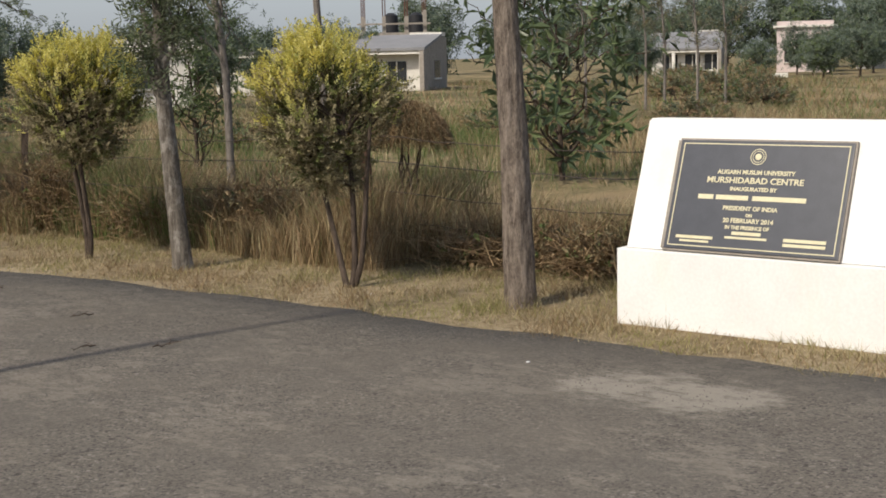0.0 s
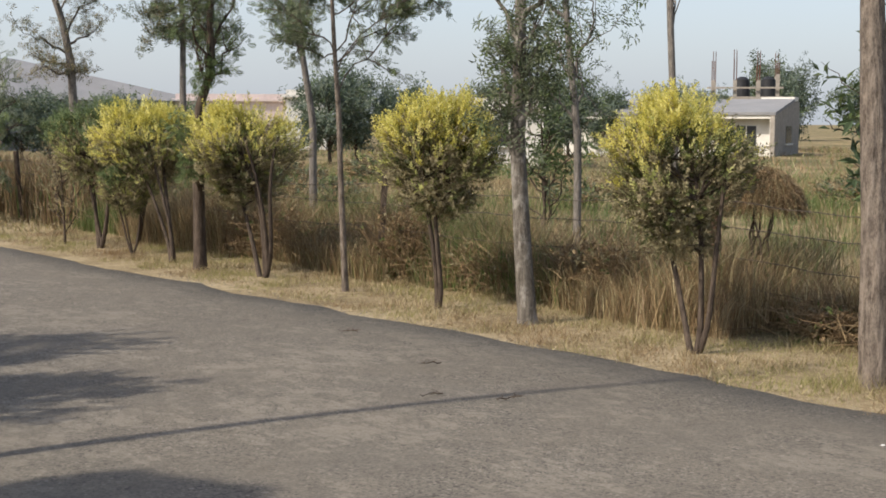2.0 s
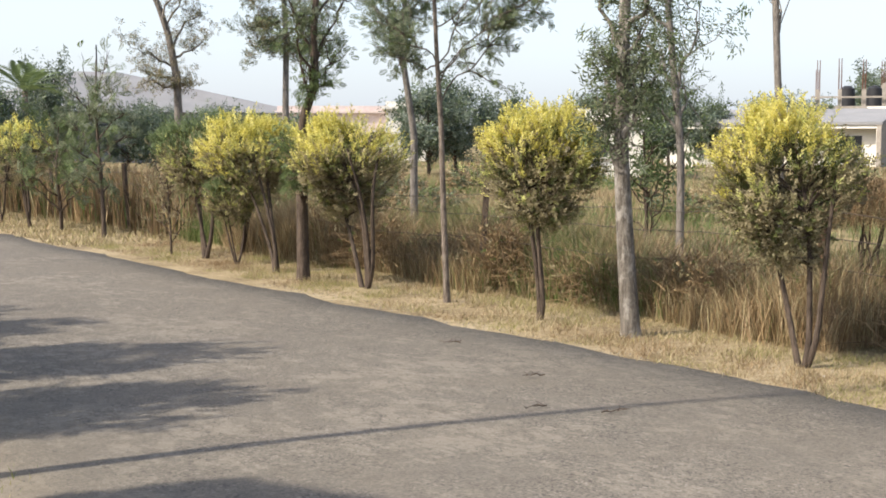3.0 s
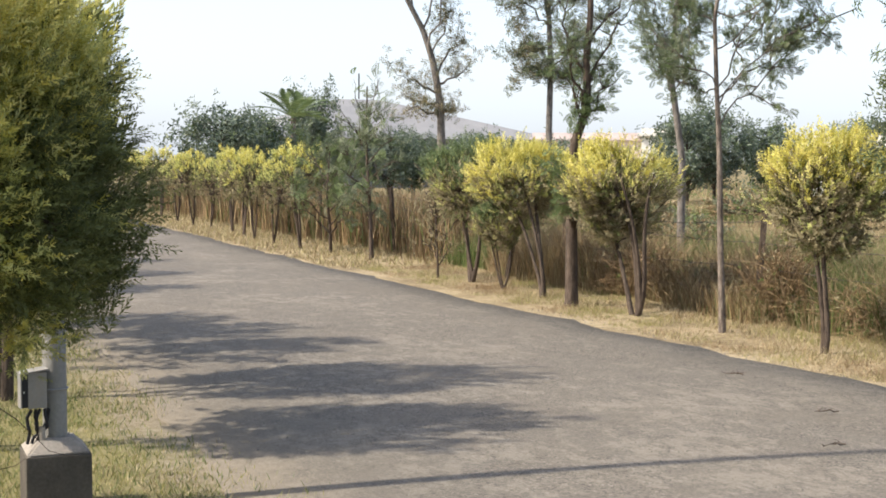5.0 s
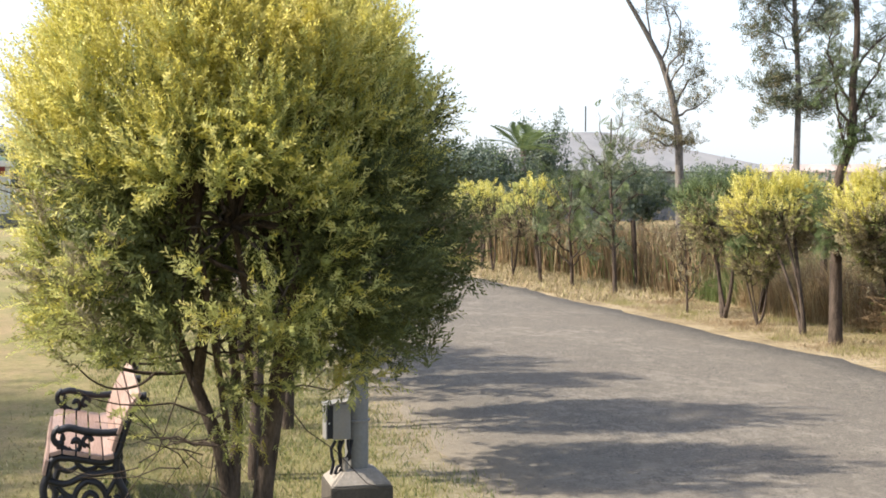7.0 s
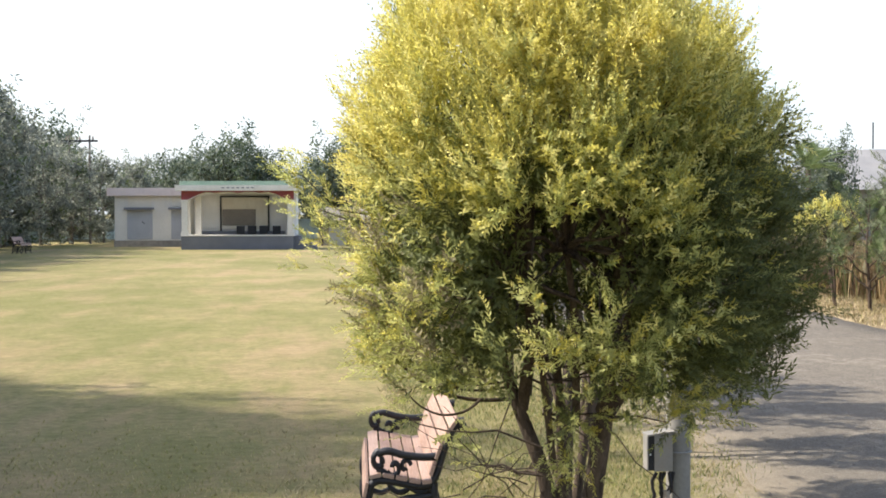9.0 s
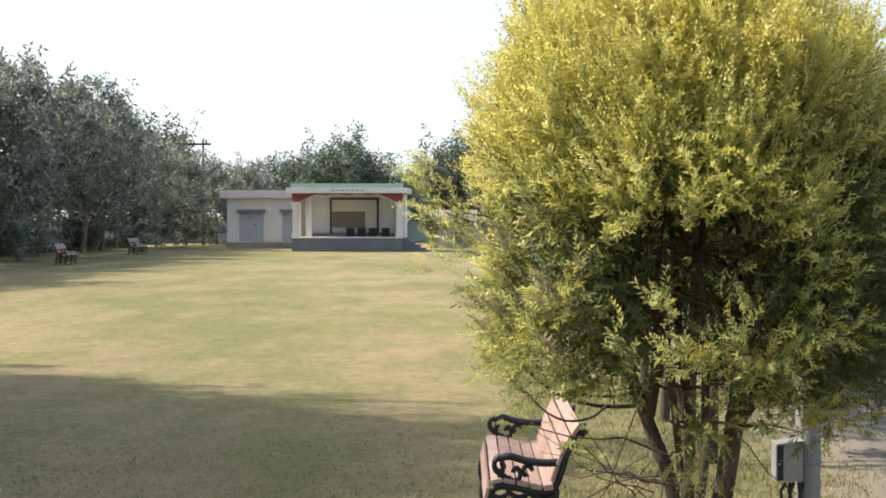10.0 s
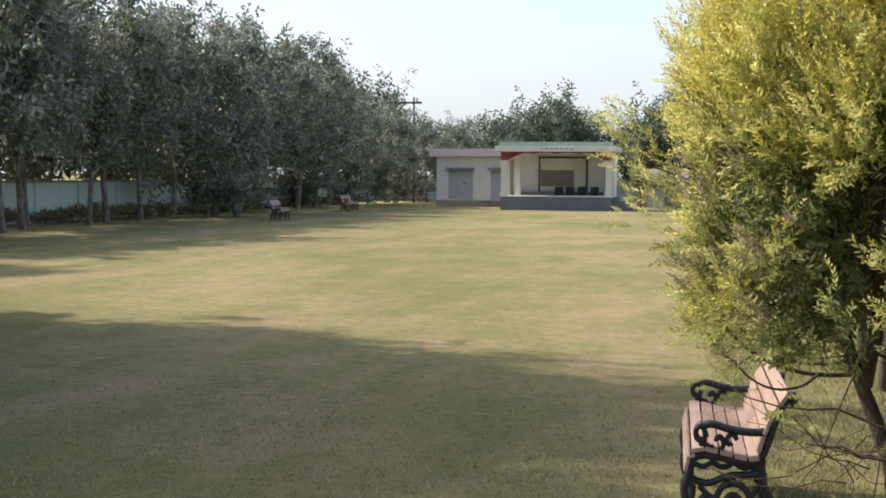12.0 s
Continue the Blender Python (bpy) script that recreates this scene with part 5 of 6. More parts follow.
# withered bush and brush heaps at the fence
def withered_bush(x, y):
    """A dead bush whose dry stems have all bent over and hang in a brown dome."""
    r = np.random.default_rng(81)
    root = thing("withered_bush", x, y, label="dead brown bush with dry stems hanging in a dome", category="shrub")
    bits = [tube(bend((r.normal(0, 0.05), r.normal(0, 0.05), -0.03), (r.normal(0, 0.12), r.normal(0, 0.12), 1.15), 7, 0.0, r), np.linspace(0.018, 0.008, 7), 5, cap=False) for _ in range(7)]
    v, f = join(bits)
    mesh_object("stem", v, f, STEM, parent=root, smooth=True)
    n = 3400
    a, e = r.uniform(0, 2 * np.pi, n), r.random(n) ** 0.7
    R = 0.36 * np.sin(e * 1.5) * r.uniform(0.75, 1.05, n)
    P = np.stack([np.cos(a) * R, np.sin(a) * R * 1.1, 1.06 + 0.40 * np.cos(e * 1.45)], -1)
    way = np.stack([np.cos(a) * 0.35, np.sin(a) * 0.35, -0.9 + 0 * a], -1) + r.normal(0, 0.16, (n, 3))
    v, f = spray(P, way, r.uniform(0.12, 0.22, n), SHOOT_THIN, r)
    mesh_object("crown", v, f, [RUST, DRYLEAF], np.repeat((r.random(n) < 0.22).astype(int), len(SHOOT_THIN[1])), parent=root)


withered_bush(10.35, 8.42)


def brush(x, y, rx, ry, h, seed, label="tangled heap of dead brown brush"):
    r = np.random.default_rng(seed)
    bits = []
    for i in range(420):
        a = np.array([r.normal(0, rx * 0.5), r.normal(0, ry * 0.5), r.uniform(0, h * 0.5)])
        e = a + np.array([r.normal(0, 0.3), r.normal(0, 0.3), r.uniform(-0.1, h * 0.8)])
        e[2] = max(0.01, e[2])
        bits.append(tube(bend(a, e, 5, 0.08, r), np.linspace(0.006, 0.002, 5), 3, cap=False))
    v, f = join(bits)
    root = thing("brush_heap", x, y, label=label, category="brush")
    mesh_object("twig_tangle", v, f, RUST, parent=root)["kind"] = "stuff"
    n = 520
    P = np.stack([r.normal(0, rx * 0.5, n), r.normal(0, ry * 0.5, n), r.uniform(0.0, h * 0.8, n)], -1)
    v, f = spray(P, r.normal(size=(n, 3)) + np.array([0, 0, 0.6]), 0.10 * r.uniform(0.6, 1.3, n), SPRIG_LOW, r)
    mesh_object("dead_leaves", v, f, [RUST, DRYLEAF, REED], np.repeat(r.choice([0, 1, 2], n, p=[0.55, 0.33, 0.12]), len(SPRIG_LOW[1])), parent=root)["kind"] = "stuff"


for i, (x, y, rx, ry, h) in enumerate([(9.6, 5.9, 0.45, 0.6, 0.5), (9.7, 4.6, 0.5, 0.9, 0.5), (9.7, 6.9, 0.4, 0.5, 0.35), (9.5, 9.75, 0.4, 0.55, 0.75), (9.25, 12.85, 0.3, 0.45, 0.95), (9.4, 11.3, 0.35, 0.5, 0.55), (9.3, 16.0, 0.4, 0.7, 0.8), (9.6, 14.8, 0.5, 0.8, 0.6), (10.2, 11.0, 0.6, 0.6, 0.4), (9.8, 17.5, 0.5, 1.0, 0.9), (10.0, 21.0, 0.6, 1.2, 1.1), (10.0, 24.0, 0.6, 1.3, 1.2), (10.0, 27.5, 0.6, 1.5, 1.2), (10.3, 3.0, 0.7, 1.0, 0.6)]):
    brush(x, y, rx, ry, h, 90 + i)


# ---- wire fence ----
def wire_fence():
    ob = thing("wire_fence", 9.35, 10, label="barbed wire fence on rusty iron posts", category="fence", kind="structure")
    r = np.random.default_rng(17)
    posts = [(9.55, -1.6), (9.55, 3.3), (9.78, 8.42), (9.1, 13.1), (9.2, 18.0), (9.3, 22.9), (9.3, 25.4), (9.3, 27.8), (9.3, 30.2), (9.3, 32.7), (9.3, 37.5), (9.3, 42.4)]
    for x, y in posts:
        h = r.uniform(1.2, 1.32)
        bm = box(-0.036, 0.036, -0.005, 0.005, -0.1, h)
        box(-0.036, -0.026, 0.005, 0.066, -0.1, h, bm=bm)
        p = part("post", bm, RUSTIRON if y < 9 else STEM, ob)
        p.matrix_basis = pose(x - 9.35, y - 10, 0, r.normal(0, 2), r.normal(0, 2), r.uniform(0, 90))
    lean = part("post", box(-0.03, 0.03, -0.03, 0.03, -0.05, 1.15, 0.008), STEM, ob, "leaning dark wooden post")
    lean.matrix_basis = pose(8.85 - 9.35, 19.3 - 10, 0, 22, 0, 0)
    for z in (0.35, 0.62, 0.9, 1.14):
        bits = []
        for (x0, y0), (x1, y1) in zip(posts, posts[1:]):
            n = 26
            t = np.linspace(0, 1, n)
            sag = r.uniform(0.02, 0.09)
            pts = np.stack([x0 + (x1 - x0) * t - 9.35, y0 + (y1 - y0) * t - 10, z - sag * np.sin(np.pi * t) + r.normal(0, 0.006, n)], -1)
            bits.append(tube(pts, np.full(n, 0.0042), 4, cap=False))
            if y0 < 20:
                for k in range(int((y1 - y0) / 0.13)):
                    c = pts[0] + (pts[-1] - pts[0]) * (k + 0.5) / ((y1 - y0) / 0.13)
                    c[2] = np.interp(c[1], pts[:, 1], pts[:, 2])
                    d = r.normal(size=3) * 0.014
                    bits.append(tube(np.stack([c - d, c, c + d]), np.full(3, 0.0022), 3, cap=False))
        v, f = join(bits)
        mesh_object("barbed_wire", v, f, WIRE, parent=ob)


wire_fence()


# ---- inauguration stand ----
def mesh_text(words, size, material, parent, name="lettering", bold=0.0):
    cu = bpy.data.curves.new("lettering", "FONT")
    cu.body, cu.size, cu.align_x, cu.align_y, cu.extrude, cu.offset, cu.resolution_u = words, size, "CENTER", "CENTER", 0.0015, bold, 3
    tmp = new("lettering", cu)
    me = bpy.data.meshes.new_from_object(tmp.evaluated_get(bpy.context.evaluated_depsgraph_get()))
    bpy.data.objects.remove(tmp)
    bpy.data.curves.remove(cu)
    me.materials.clear()
    me.materials.append(material)
    ob = new(name, me)
    ob.parent = parent
    return ob


def stand():
    y0, y1 = 2.55, 4.63
    xc, yc = 8.2, (y0 + y1) / 2
    root = thing("memorial_stand", xc, yc, label="white-painted masonry stand with a sloping face on the verge", category="stand")
    bm = bmesh.new()
    low = bmesh.new()
    box(7.96 - xc, 8.66 - xc, y0 - yc, y1 - yc, -0.05, 0.53, 0.012, low)
    part("base", low, WHITE, root)
    side = [(8.0 - xc, 0.525), (8.33 - xc, 1.405), (8.50 - xc, 1.405), (8.60 - xc, 0.525)]
    va = [bm.verts.new((x, y0 + 0.05 - yc, z)) for x, z in side]
    vb = [bm.verts.new((x, y1 - 0.05 - yc, z)) for x, z in side]
    bm.faces.new(va)
    bm.faces.new(vb[::-1])
    for i in range(4):
        j = (i + 1) % 4
        bm.faces.new((va[j], va[i], vb[i], vb[j]))
    bmesh.ops.recalc_face_normals(bm, faces=bm.faces)
    bmesh.ops.bevel(bm, geom=list(bm.edges), offset=0.012, segments=2, affect="EDGES")
    part("sloping_block", bm, WHITE, root)
    # plaque in its own frame: x to the right of the reader, y up the slope, z out of the face
    tilt = math.degrees(math.atan2(0.33, 0.87))
    pl = thing("plaque", label="dark granite plaque with gilded lettering and a double border", category="plaque")
    u = math.radians(tilt)
    cz = 0.905
    cx = 8.0 + 0.33 * (cz - 0.53) / 0.87 - 0.016
    rot = Matrix(((0, math.sin(u), -math.cos(u), 0), (-1, 0, 0, 0), (0, math.cos(u), math.sin(u), 0), (0, 0, 0, 1)))
    pl.matrix_basis = Matrix.Translation((cx, 3.665, cz)) @ rot
    W, H = 1.22, 0.76
    part("slab", box(-W / 2, W / 2, -H / 2, H / 2, -0.02, 0.02, 0.004), GRANITE, pl)
    for x0, x1, ya, yb in ((-0.585, 0.585, 0.352, 0.359), (-0.585, 0.585, -0.359, -0.352), (-0.585, -0.578, -0.352, 0.352), (0.578, 0.585, -0.352, 0.352)):
        part("border_line", box(x0, x1, ya, yb, 0.018, 0.0225), GILT, pl)
    rim = bmesh.new()
    for x0, x1, ya, yb in ((-W / 2 - 0.012, W / 2 + 0.012, H / 2, H / 2 + 0.014), (-W / 2 - 0.012, W / 2 + 0.012, -H / 2 - 0.014, -H / 2)):
        box(x0, x1, ya, yb, -0.02, 0.012, 0.002, rim)
    box(-W / 2 - 0.03, -W / 2, -H / 2, H / 2, -0.02, 0.006, 0.002, rim)
    box(W / 2, W / 2 + 0.014, -H / 2, H / 2, -0.02, 0.012, 0.002, rim)
    part("edging", rim, CONCRETE, pl, "grey mortar edging")
    ring = bmesh.new()
    for r_out, r_in in ((0.055, 0.050), (0.040, 0.036)):
        n = 32
        o = [ring.verts.new((r_out * math.cos(6.2832 * i / n), r_out * math.sin(6.2832 * i / n), 0.0225)) for i in range(n)]
        q = [ring.verts.new((r_in * math.cos(6.2832 * i / n), r_in * math.sin(6.2832 * i / n), 0.0225)) for i in range(n)]
        for i in range(n):
            ring.faces.new((o[i], o[(i + 1) % n], q[(i + 1) % n], q[i]))
    bmesh.ops.create_circle(ring, cap_ends=True, radius=0.022, segments=16, matrix=Matrix.Translation((0, 0, 0.0225)))
    e = part("emblem", ring, GILT, pl, "plain round gilded emblem")
    e.matrix_basis = pose(-0.03, 0.272, 0)
    for words, y, size, wide in (("ALIGARH MUSLIM UNIVERSITY", 0.162, 0.040, 0.55), ("MURSHIDABAD CENTRE", 0.105, 0.057, 0.68), ("INAUGURATED BY", 0.047, 0.036, 0.33), ("PRESIDENT OF INDIA", -0.085, 0.040, 0.385), ("ON", -0.130, 0.028, 0.045), ("20 FEBRUARY 2014", -0.168, 0.042, 0.355), ("IN THE PRESENCE OF", -0.215, 0.034, 0.31)):
        t = mesh_text(words, size, GILT, pl, bold=0.0012)
        xs = [v.co.x for v in t.data.vertices]
        k = wide / (max(xs) - min(xs))
        t.matrix_basis = pose(-0.03, y, 0.0215) @ Matrix.Diagonal((k, 1, 1, 1))
    for x0, x1, y, h in ((-0.415, -0.305, -0.012, 0.032), (-0.285, -0.055, -0.012, 0.032), (-0.025, 0.345, -0.012, 0.032), (-0.13, 0.075, -0.252, 0.022), (-0.175, 0.12, -0.283, 0.015),
                         (-0.53, -0.26, -0.295, 0.020), (-0.50, -0.285, -0.322, 0.014), (0.235, 0.52, -0.278, 0.022), (0.235, 0.52, -0.31, 0.020)):
        part("inscription_bar", box(x0, x1, y - h / 2, y + h / 2, 0.018, 0.0225), GILT, pl)


stand()


# ---- pole with meter box ----
def lamp_pole():
    x, y = 0.545, 7.44
    root = thing("utility_pole", x, y, label="tall grey steel pole on a concrete footing by the lawn edge", category="pole")
    # block painted darker for its shaded front; the cap keeps plain concrete
    part("footing", box(-0.165, 0.165, -0.165, 0.165, -0.1, 0.310, 0.012), FOOT, root, "dirty concrete footing with its shade in the colour")
    cap = bmesh.new()
    bmesh.ops.create_cone(cap, cap_ends=True, segments=4, radius1=0.236, radius2=0.125, depth=0.075, matrix=Matrix.Translation((0, 0, 0.348)) @ Matrix.Rotation(radians(45), 4, "Z"))
    bmesh.ops.bevel(cap, geom=list(cap.edges), offset=0.012, segments=2, affect="EDGES")
    part("cap", cap, CONCRETE, root, "pale chipped sloping cap")
    v, f = tube([(0, 0, 0.25), (0, 0, 2.6), (0, 0, 2.62), (0, 0, 5.2), (0, 0, 5.22), (0, 0, 7.5)], [0.062, 0.060, 0.050, 0.048, 0.038, 0.036], 18, cap=False)
    mesh_object("shaft", v, f, POLE, parent=root, smooth=True)
    v, f = tube([(0, 0, 7.45), (0.35, -0.05, 7.62), (0.9, -0.13, 7.70)], 0.022, 10, cap=False)
    mesh_object("bracket", v, f, POLE, parent=root, smooth=True)
    lamp = box(0.85, 1.35, -0.24, -0.08, 7.66, 7.76, 0.03)
    part("lantern", lamp, STEEL, root)
    bx = part("meter_box", box(-0.042, 0.066, -0.05, 0.05, -0.105, 0.105, 0.005), STEEL, root, "small grey steel meter box with a sloping lid")
    bx.matrix_basis = pose(-0.112, -0.07, 0.645, 0, 0, 6) @ Matrix.Diagonal((0.88, 0.88, 0.88, 1))
    lid = part("lid", box(-0.085, 0.075, -0.065, 0.06, 0.0, 0.010, 0.003), STEEL, bx)
    lid.matrix_basis = pose(0, 0, 0.108, 0, -7, 0)
    part("door", box(-0.086, -0.078, -0.055, 0.03, -0.10, 0.10, 0.003), STEEL, bx, "thin door standing ajar")
    # solid black block imitates the shade inside the door gap
    part("gap_shade_fill", box(-0.078, -0.042, -0.046, 0.045, -0.098, 0.098, 0.002), BLACKTRIM, bx, "black block painted as the shaded gap behind the door")
    part("keyhole", box(-0.068, -0.062, -0.049, -0.045, -0.012, -0.002), WHITE, bx)
    v, f = tube([(-0.075, -0.07, 0.45), (-0.073, -0.068, 0.36)], 0.017, 10, cap=False)
    mesh_object("cable_duct", v, f, CONCRETE, parent=root, smooth=True)
    rr = np.random.default_rng(8)
    for k in range(5):
        x0 = -0.125 + k * 0.022
        v, f = tube(bend((x0, -0.06 + rr.normal(0, 0.008), 0.54), (x0 - 0.02, -0.05, 0.36), 7, 0.0, rr), np.full(7, 0.009), 6, cap=False)
        mesh_object("cable", v, f, DARKMETAL, parent=root, smooth=True)
    for z in (0.635,):
        v, f = tube([(0.066 * math.cos(a), 0.066 * math.sin(a), z) for a in np.linspace(0, 6.2832, 17)], 0.006, 6, cap=False)
        mesh_object("strap", v, f, STEEL, parent=root)


lamp_pole()


# ---- bench ----
def bench():
    """Park bench facing -x, 1.5 m long along y, origin on the ground at its middle."""
    root = thing("park_bench", label="park bench with reddish wooden slats on black scrolled cast iron ends", category="bench", group="park benches")
    L = 1.42

    def curve(pts, n):
        p = np.array(pts, float)
        s = np.linspace(0, 1, len(p))
        t = np.linspace(0, 1, n)
        out = np.stack([np.interp(t, s, p[:, a]) for a in range(2)], -1)
        for _ in range(3):
            out[1:-1] = 0.25 * out[:-2] + 0.5 * out[1:-1] + 0.25 * out[2:]
        return out

    def spiral(cx, cz, r0, r1, a0, a1, n=16):
        a = np.linspace(a0, a1, n)
        r = np.linspace(r0, r1, n)
        return np.stack([cx + r * np.cos(a), cz + r * np.sin(a)], -1)

    seat = [(-0.30, 0.38), (-0.285, 0.455), (-0.21, 0.475), (-0.08, 0.455), (0.06, 0.43), (0.14, 0.435), (0.185, 0.50), (0.225, 0.62), (0.275, 0.72), (0.33, 0.785), (0.365, 0.78)]
    side = [(curve(seat, 30), 0.024),
            (curve([(0.16, 0.45), (0.15, 0.33), (0.22, 0.27), (0.245, 0.17), (0.20, 0.10), (0.25, 0.03), (0.29, 0.0)], 18), 0.027),
            (curve([(-0.29, 0.39), (-0.345, 0.31), (-0.32, 0.21), (-0.25, 0.13), (-0.30, 0.04), (-0.33, 0.0)], 18), 0.027),
            (curve([(0.235, 0.60), (0.10, 0.585), (-0.06, 0.60), (-0.16, 0.63), (-0.235, 0.61)], 18), 0.021),
            (spiral(-0.222, 0.572, 0.052, 0.014, 1.6, 7.4), 0.020),
            (curve([(-0.24, 0.53), (-0.17, 0.51), (-0.15, 0.46)], 8), 0.018),
            (spiral(-0.12, 0.535, 0.052, 0.014, 3.6, 9.2), 0.017),
            (spiral(-0.04, 0.54, 0.040, 0.012, 0.2, 5.4), 0.015),
            (spiral(-0.02, 0.22, 0.110, 0.110, 0, 6.2832, 26), 0.020),
            (spiral(-0.02, 0.22, 0.048, 0.048, 0, 6.2832, 16), 0.019),
            (curve([(-0.31, 0.35), (-0.18, 0.31), (-0.06, 0.37), (0.08, 0.37), (0.17, 0.39)], 16), 0.019),
            (curve([(-0.28, 0.14), (-0.18, 0.10), (-0.10, 0.14)], 10), 0.018),
            (curve([(0.06, 0.14), (0.14, 0.10), (0.22, 0.13)], 10), 0.018),
            (spiral(-0.20, 0.21, 0.055, 0.016, 0.5, 6.4, 14), 0.015),
            (spiral(0.155, 0.22, 0.050, 0.016, 2.6, 8.6, 14), 0.015),
            (spiral(0.36, 0.755, 0.032, 0.008, 1.4, 7.0, 12), 0.018),
            (curve([(-0.24, 0.31), (-0.17, 0.25), (-0.125, 0.25)], 8), 0.016),
            (curve([(0.085, 0.25), (0.12, 0.29), (0.16, 0.35)], 8), 0.016)]
    for yy, full in ((-L / 2 + 0.03, True), (0.0, False), (L / 2 - 0.03, True)):
        bits = []
        for c, rad in (side if full else side[:3]):
            pts = np.stack([c[:, 0], np.full(len(c), yy), c[:, 1]], -1)
            bits.append(tube(pts, np.full(len(c), rad), 8, cap=False))
        v, f = join(bits)
        mesh_object("iron_end" if full else "iron_support", v, f, DARKMETAL, parent=root, smooth=True)
    for x, z, tilt, w in ((-0.318, 0.42, -74, 0.085), (-0.25, 0.495, -10, 0.078), (-0.160, 0.494, 8, 0.080), (-0.068, 0.480, 9, 0.080), (0.024, 0.464, 8, 0.080), (0.108, 0.460, -6, 0.066)):
        s = part("seat_slat", box(-w / 2, w / 2, -L / 2, L / 2, -0.012, 0.012, 0.005), PLANK, root)
        s.matrix_basis = pose(x, 0, z, 0, tilt, 0)
    for x, z, tilt, w in ((0.150, 0.530, -68, 0.085), (0.188, 0.618, -64, 0.085), (0.238, 0.700, -57, 0.085), (0.298, 0.770, -48, 0.08)):
        s = part("back_slat", box(-w / 2, w / 2, -L / 2, L / 2, -0.012, 0.012, 0.005), PLANK, root)
        s.matrix_basis = pose(x, 0, z, 0, tilt, 0)
    return root


b0 = bench()
b0.matrix_basis = pose(-0.825, 8.36, 0, 0, 0, 1.5) @ Matrix.Diagonal((0.75, 1, 0.97, 1))
for x, y, rz in ((-17.45, 51.3, 184), (-18.35, 64.8, 176)):
    copy_thing(b0, pose(x, y, 0, 0, 0, rz))


# ---- stage and annex across the lawn ----
def stage():
    X0, X1, Y0, Y1 = -11.75, -6.0, 70.4, 73.9
    xc = (X0 + X1) / 2
    root = thing("open_air_stage", xc, Y0, label="open stage pavilion with grey plinth, white columns, red arch band", category="stage")
    a, b = X0 - xc, X1 - xc
    D = Y1 - Y0
    part("plinth", box(a, b, 0, D, -0.1, 0.69, 0.01), GREYPAINT, root, "grey painted plinth")
    part("deck", box(a - 0.03, b + 0.03, -0.04, D - 0.3, 0.69, 0.74, 0.008), HOUSE, root)
    for k in range(4):
        part("step", box(b, b + 0.28 * (4 - k), 0.2, 1.9, -0.1 if k == 0 else 0.17 * k, 0.17 * (k + 1), 0.008), GREYPAINT, root)
    for cx in (a + 0.17, b - 0.17):
        col = part("column", box(-0.15, 0.15, -0.15, 0.15, 0.90, 2.45, 0.02), HOUSE, root, "white square column")
        col.matrix_basis = pose(cx, 0.2, 0)
        base = part("base", box(-0.19, 0.19, -0.19, 0.19, 0.74, 0.92, 0.015), HOUSE, col)
        cap = part("capital", box(-0.19, 0.19, -0.19, 0.19, 2.42, 2.56, 0.015), HOUSE, col)
    part("back_wall", box(a, b, D - 0.25, D, 0.69, 3.1), WHITE, root)
    part("side_wall", box(a, a + 0.2, 1.9, D - 0.25, 0.74, 3.1), HOUSE, root)
    part("side_wall", box(b - 0.2, b, 1.9, D - 0.25, 0.74, 3.1), WHITE, root)
    part("wing_panel", box(a + 0.55, a + 0.85, 1.3, 1.5, 0.74, 2.75, 0.01), HOUSE, root)
    part("roof_slab", box(a - 0.25, b + 0.25, -0.4, D + 0.1, 3.02, 3.30, 0.01), HOUSE, root, "white roof slab")
    part("parapet", box(a - 0.05, b + 0.05, -0.12, 0.1, 3.30, 3.52, 0.01), GREENPAINT, root, "faded green parapet")
    for k in range(7):
        part("sign_bar", box(-0.75 + 0.25 * k, -0.60 + 0.25 * k, -0.412, -0.402, 3.14, 3.19), GREYPAINT, root)
    # scalloped arch band between the columns
    bm = bmesh.new()
    n = 90
    xs = np.linspace(a, b, n + 1)
    w = (b - a)
    def under(x):
        t = (x - a) / w
        e = min(t, 1 - t) * w
        if e < 0.34:
            return 2.5
        s = (e - 0.34)
        corner = 2.5 + 0.42 * min(1.0, s / 0.95) ** 0.6
        return corner - 0.05 * abs(math.sin(5 * math.pi * t)) ** 4
    top = [[bm.verts.new((x, y, 3.02)) for x in xs] for y in (0.1, 0.26)]
    low = [[bm.verts.new((x, y, under(x))) for x in xs] for y in (0.1, 0.26)]
    for i in range(n):
        bm.faces.new((low[0][i], low[0][i + 1], top[0][i + 1], top[0][i]))
        bm.faces.new((low[1][i + 1], low[1][i], top[1][i], top[1][i + 1]))
        bm.faces.new((low[0][i + 1], low[0][i], low[1][i], low[1][i + 1]))
    part("arch_band", bm, REDPAINT, root, "dull red scalloped arch band")
    pts = np.array([(x, 0.09, under(x) + 0.02) for x in xs])
    v, f = tube(pts, np.full(len(pts), 0.025), 5, cap=False)
    mesh_object("arch_edging", v, f, HOUSE, parent=root)
    part("screen", box(-1.2, 1.27, D - 0.34, D - 0.28, 1.0, 2.72), CREAM, root, "pale screen cloth")
    part("board", box(-1.16, 0.62, D - 0.40, D - 0.345, 1.22, 2.08, 0.01), SCREENMAT, root, "dull brown board leaning on the screen")
    for x0, x1, z0, z1 in ((-1.28, -1.2, 0.92, 2.8), (1.27, 1.35, 0.92, 2.8), (-1.2, 1.27, 2.72, 2.8)):
        part("board_frame", box(x0, x1, D - 0.38, D - 0.26, z0, z1), BLACKTRIM, root)
    part("platform", box(-2.2, 2.2, D - 1.1, D - 0.4, 0.74, 0.92, 0.01), GREYPAINT, root)
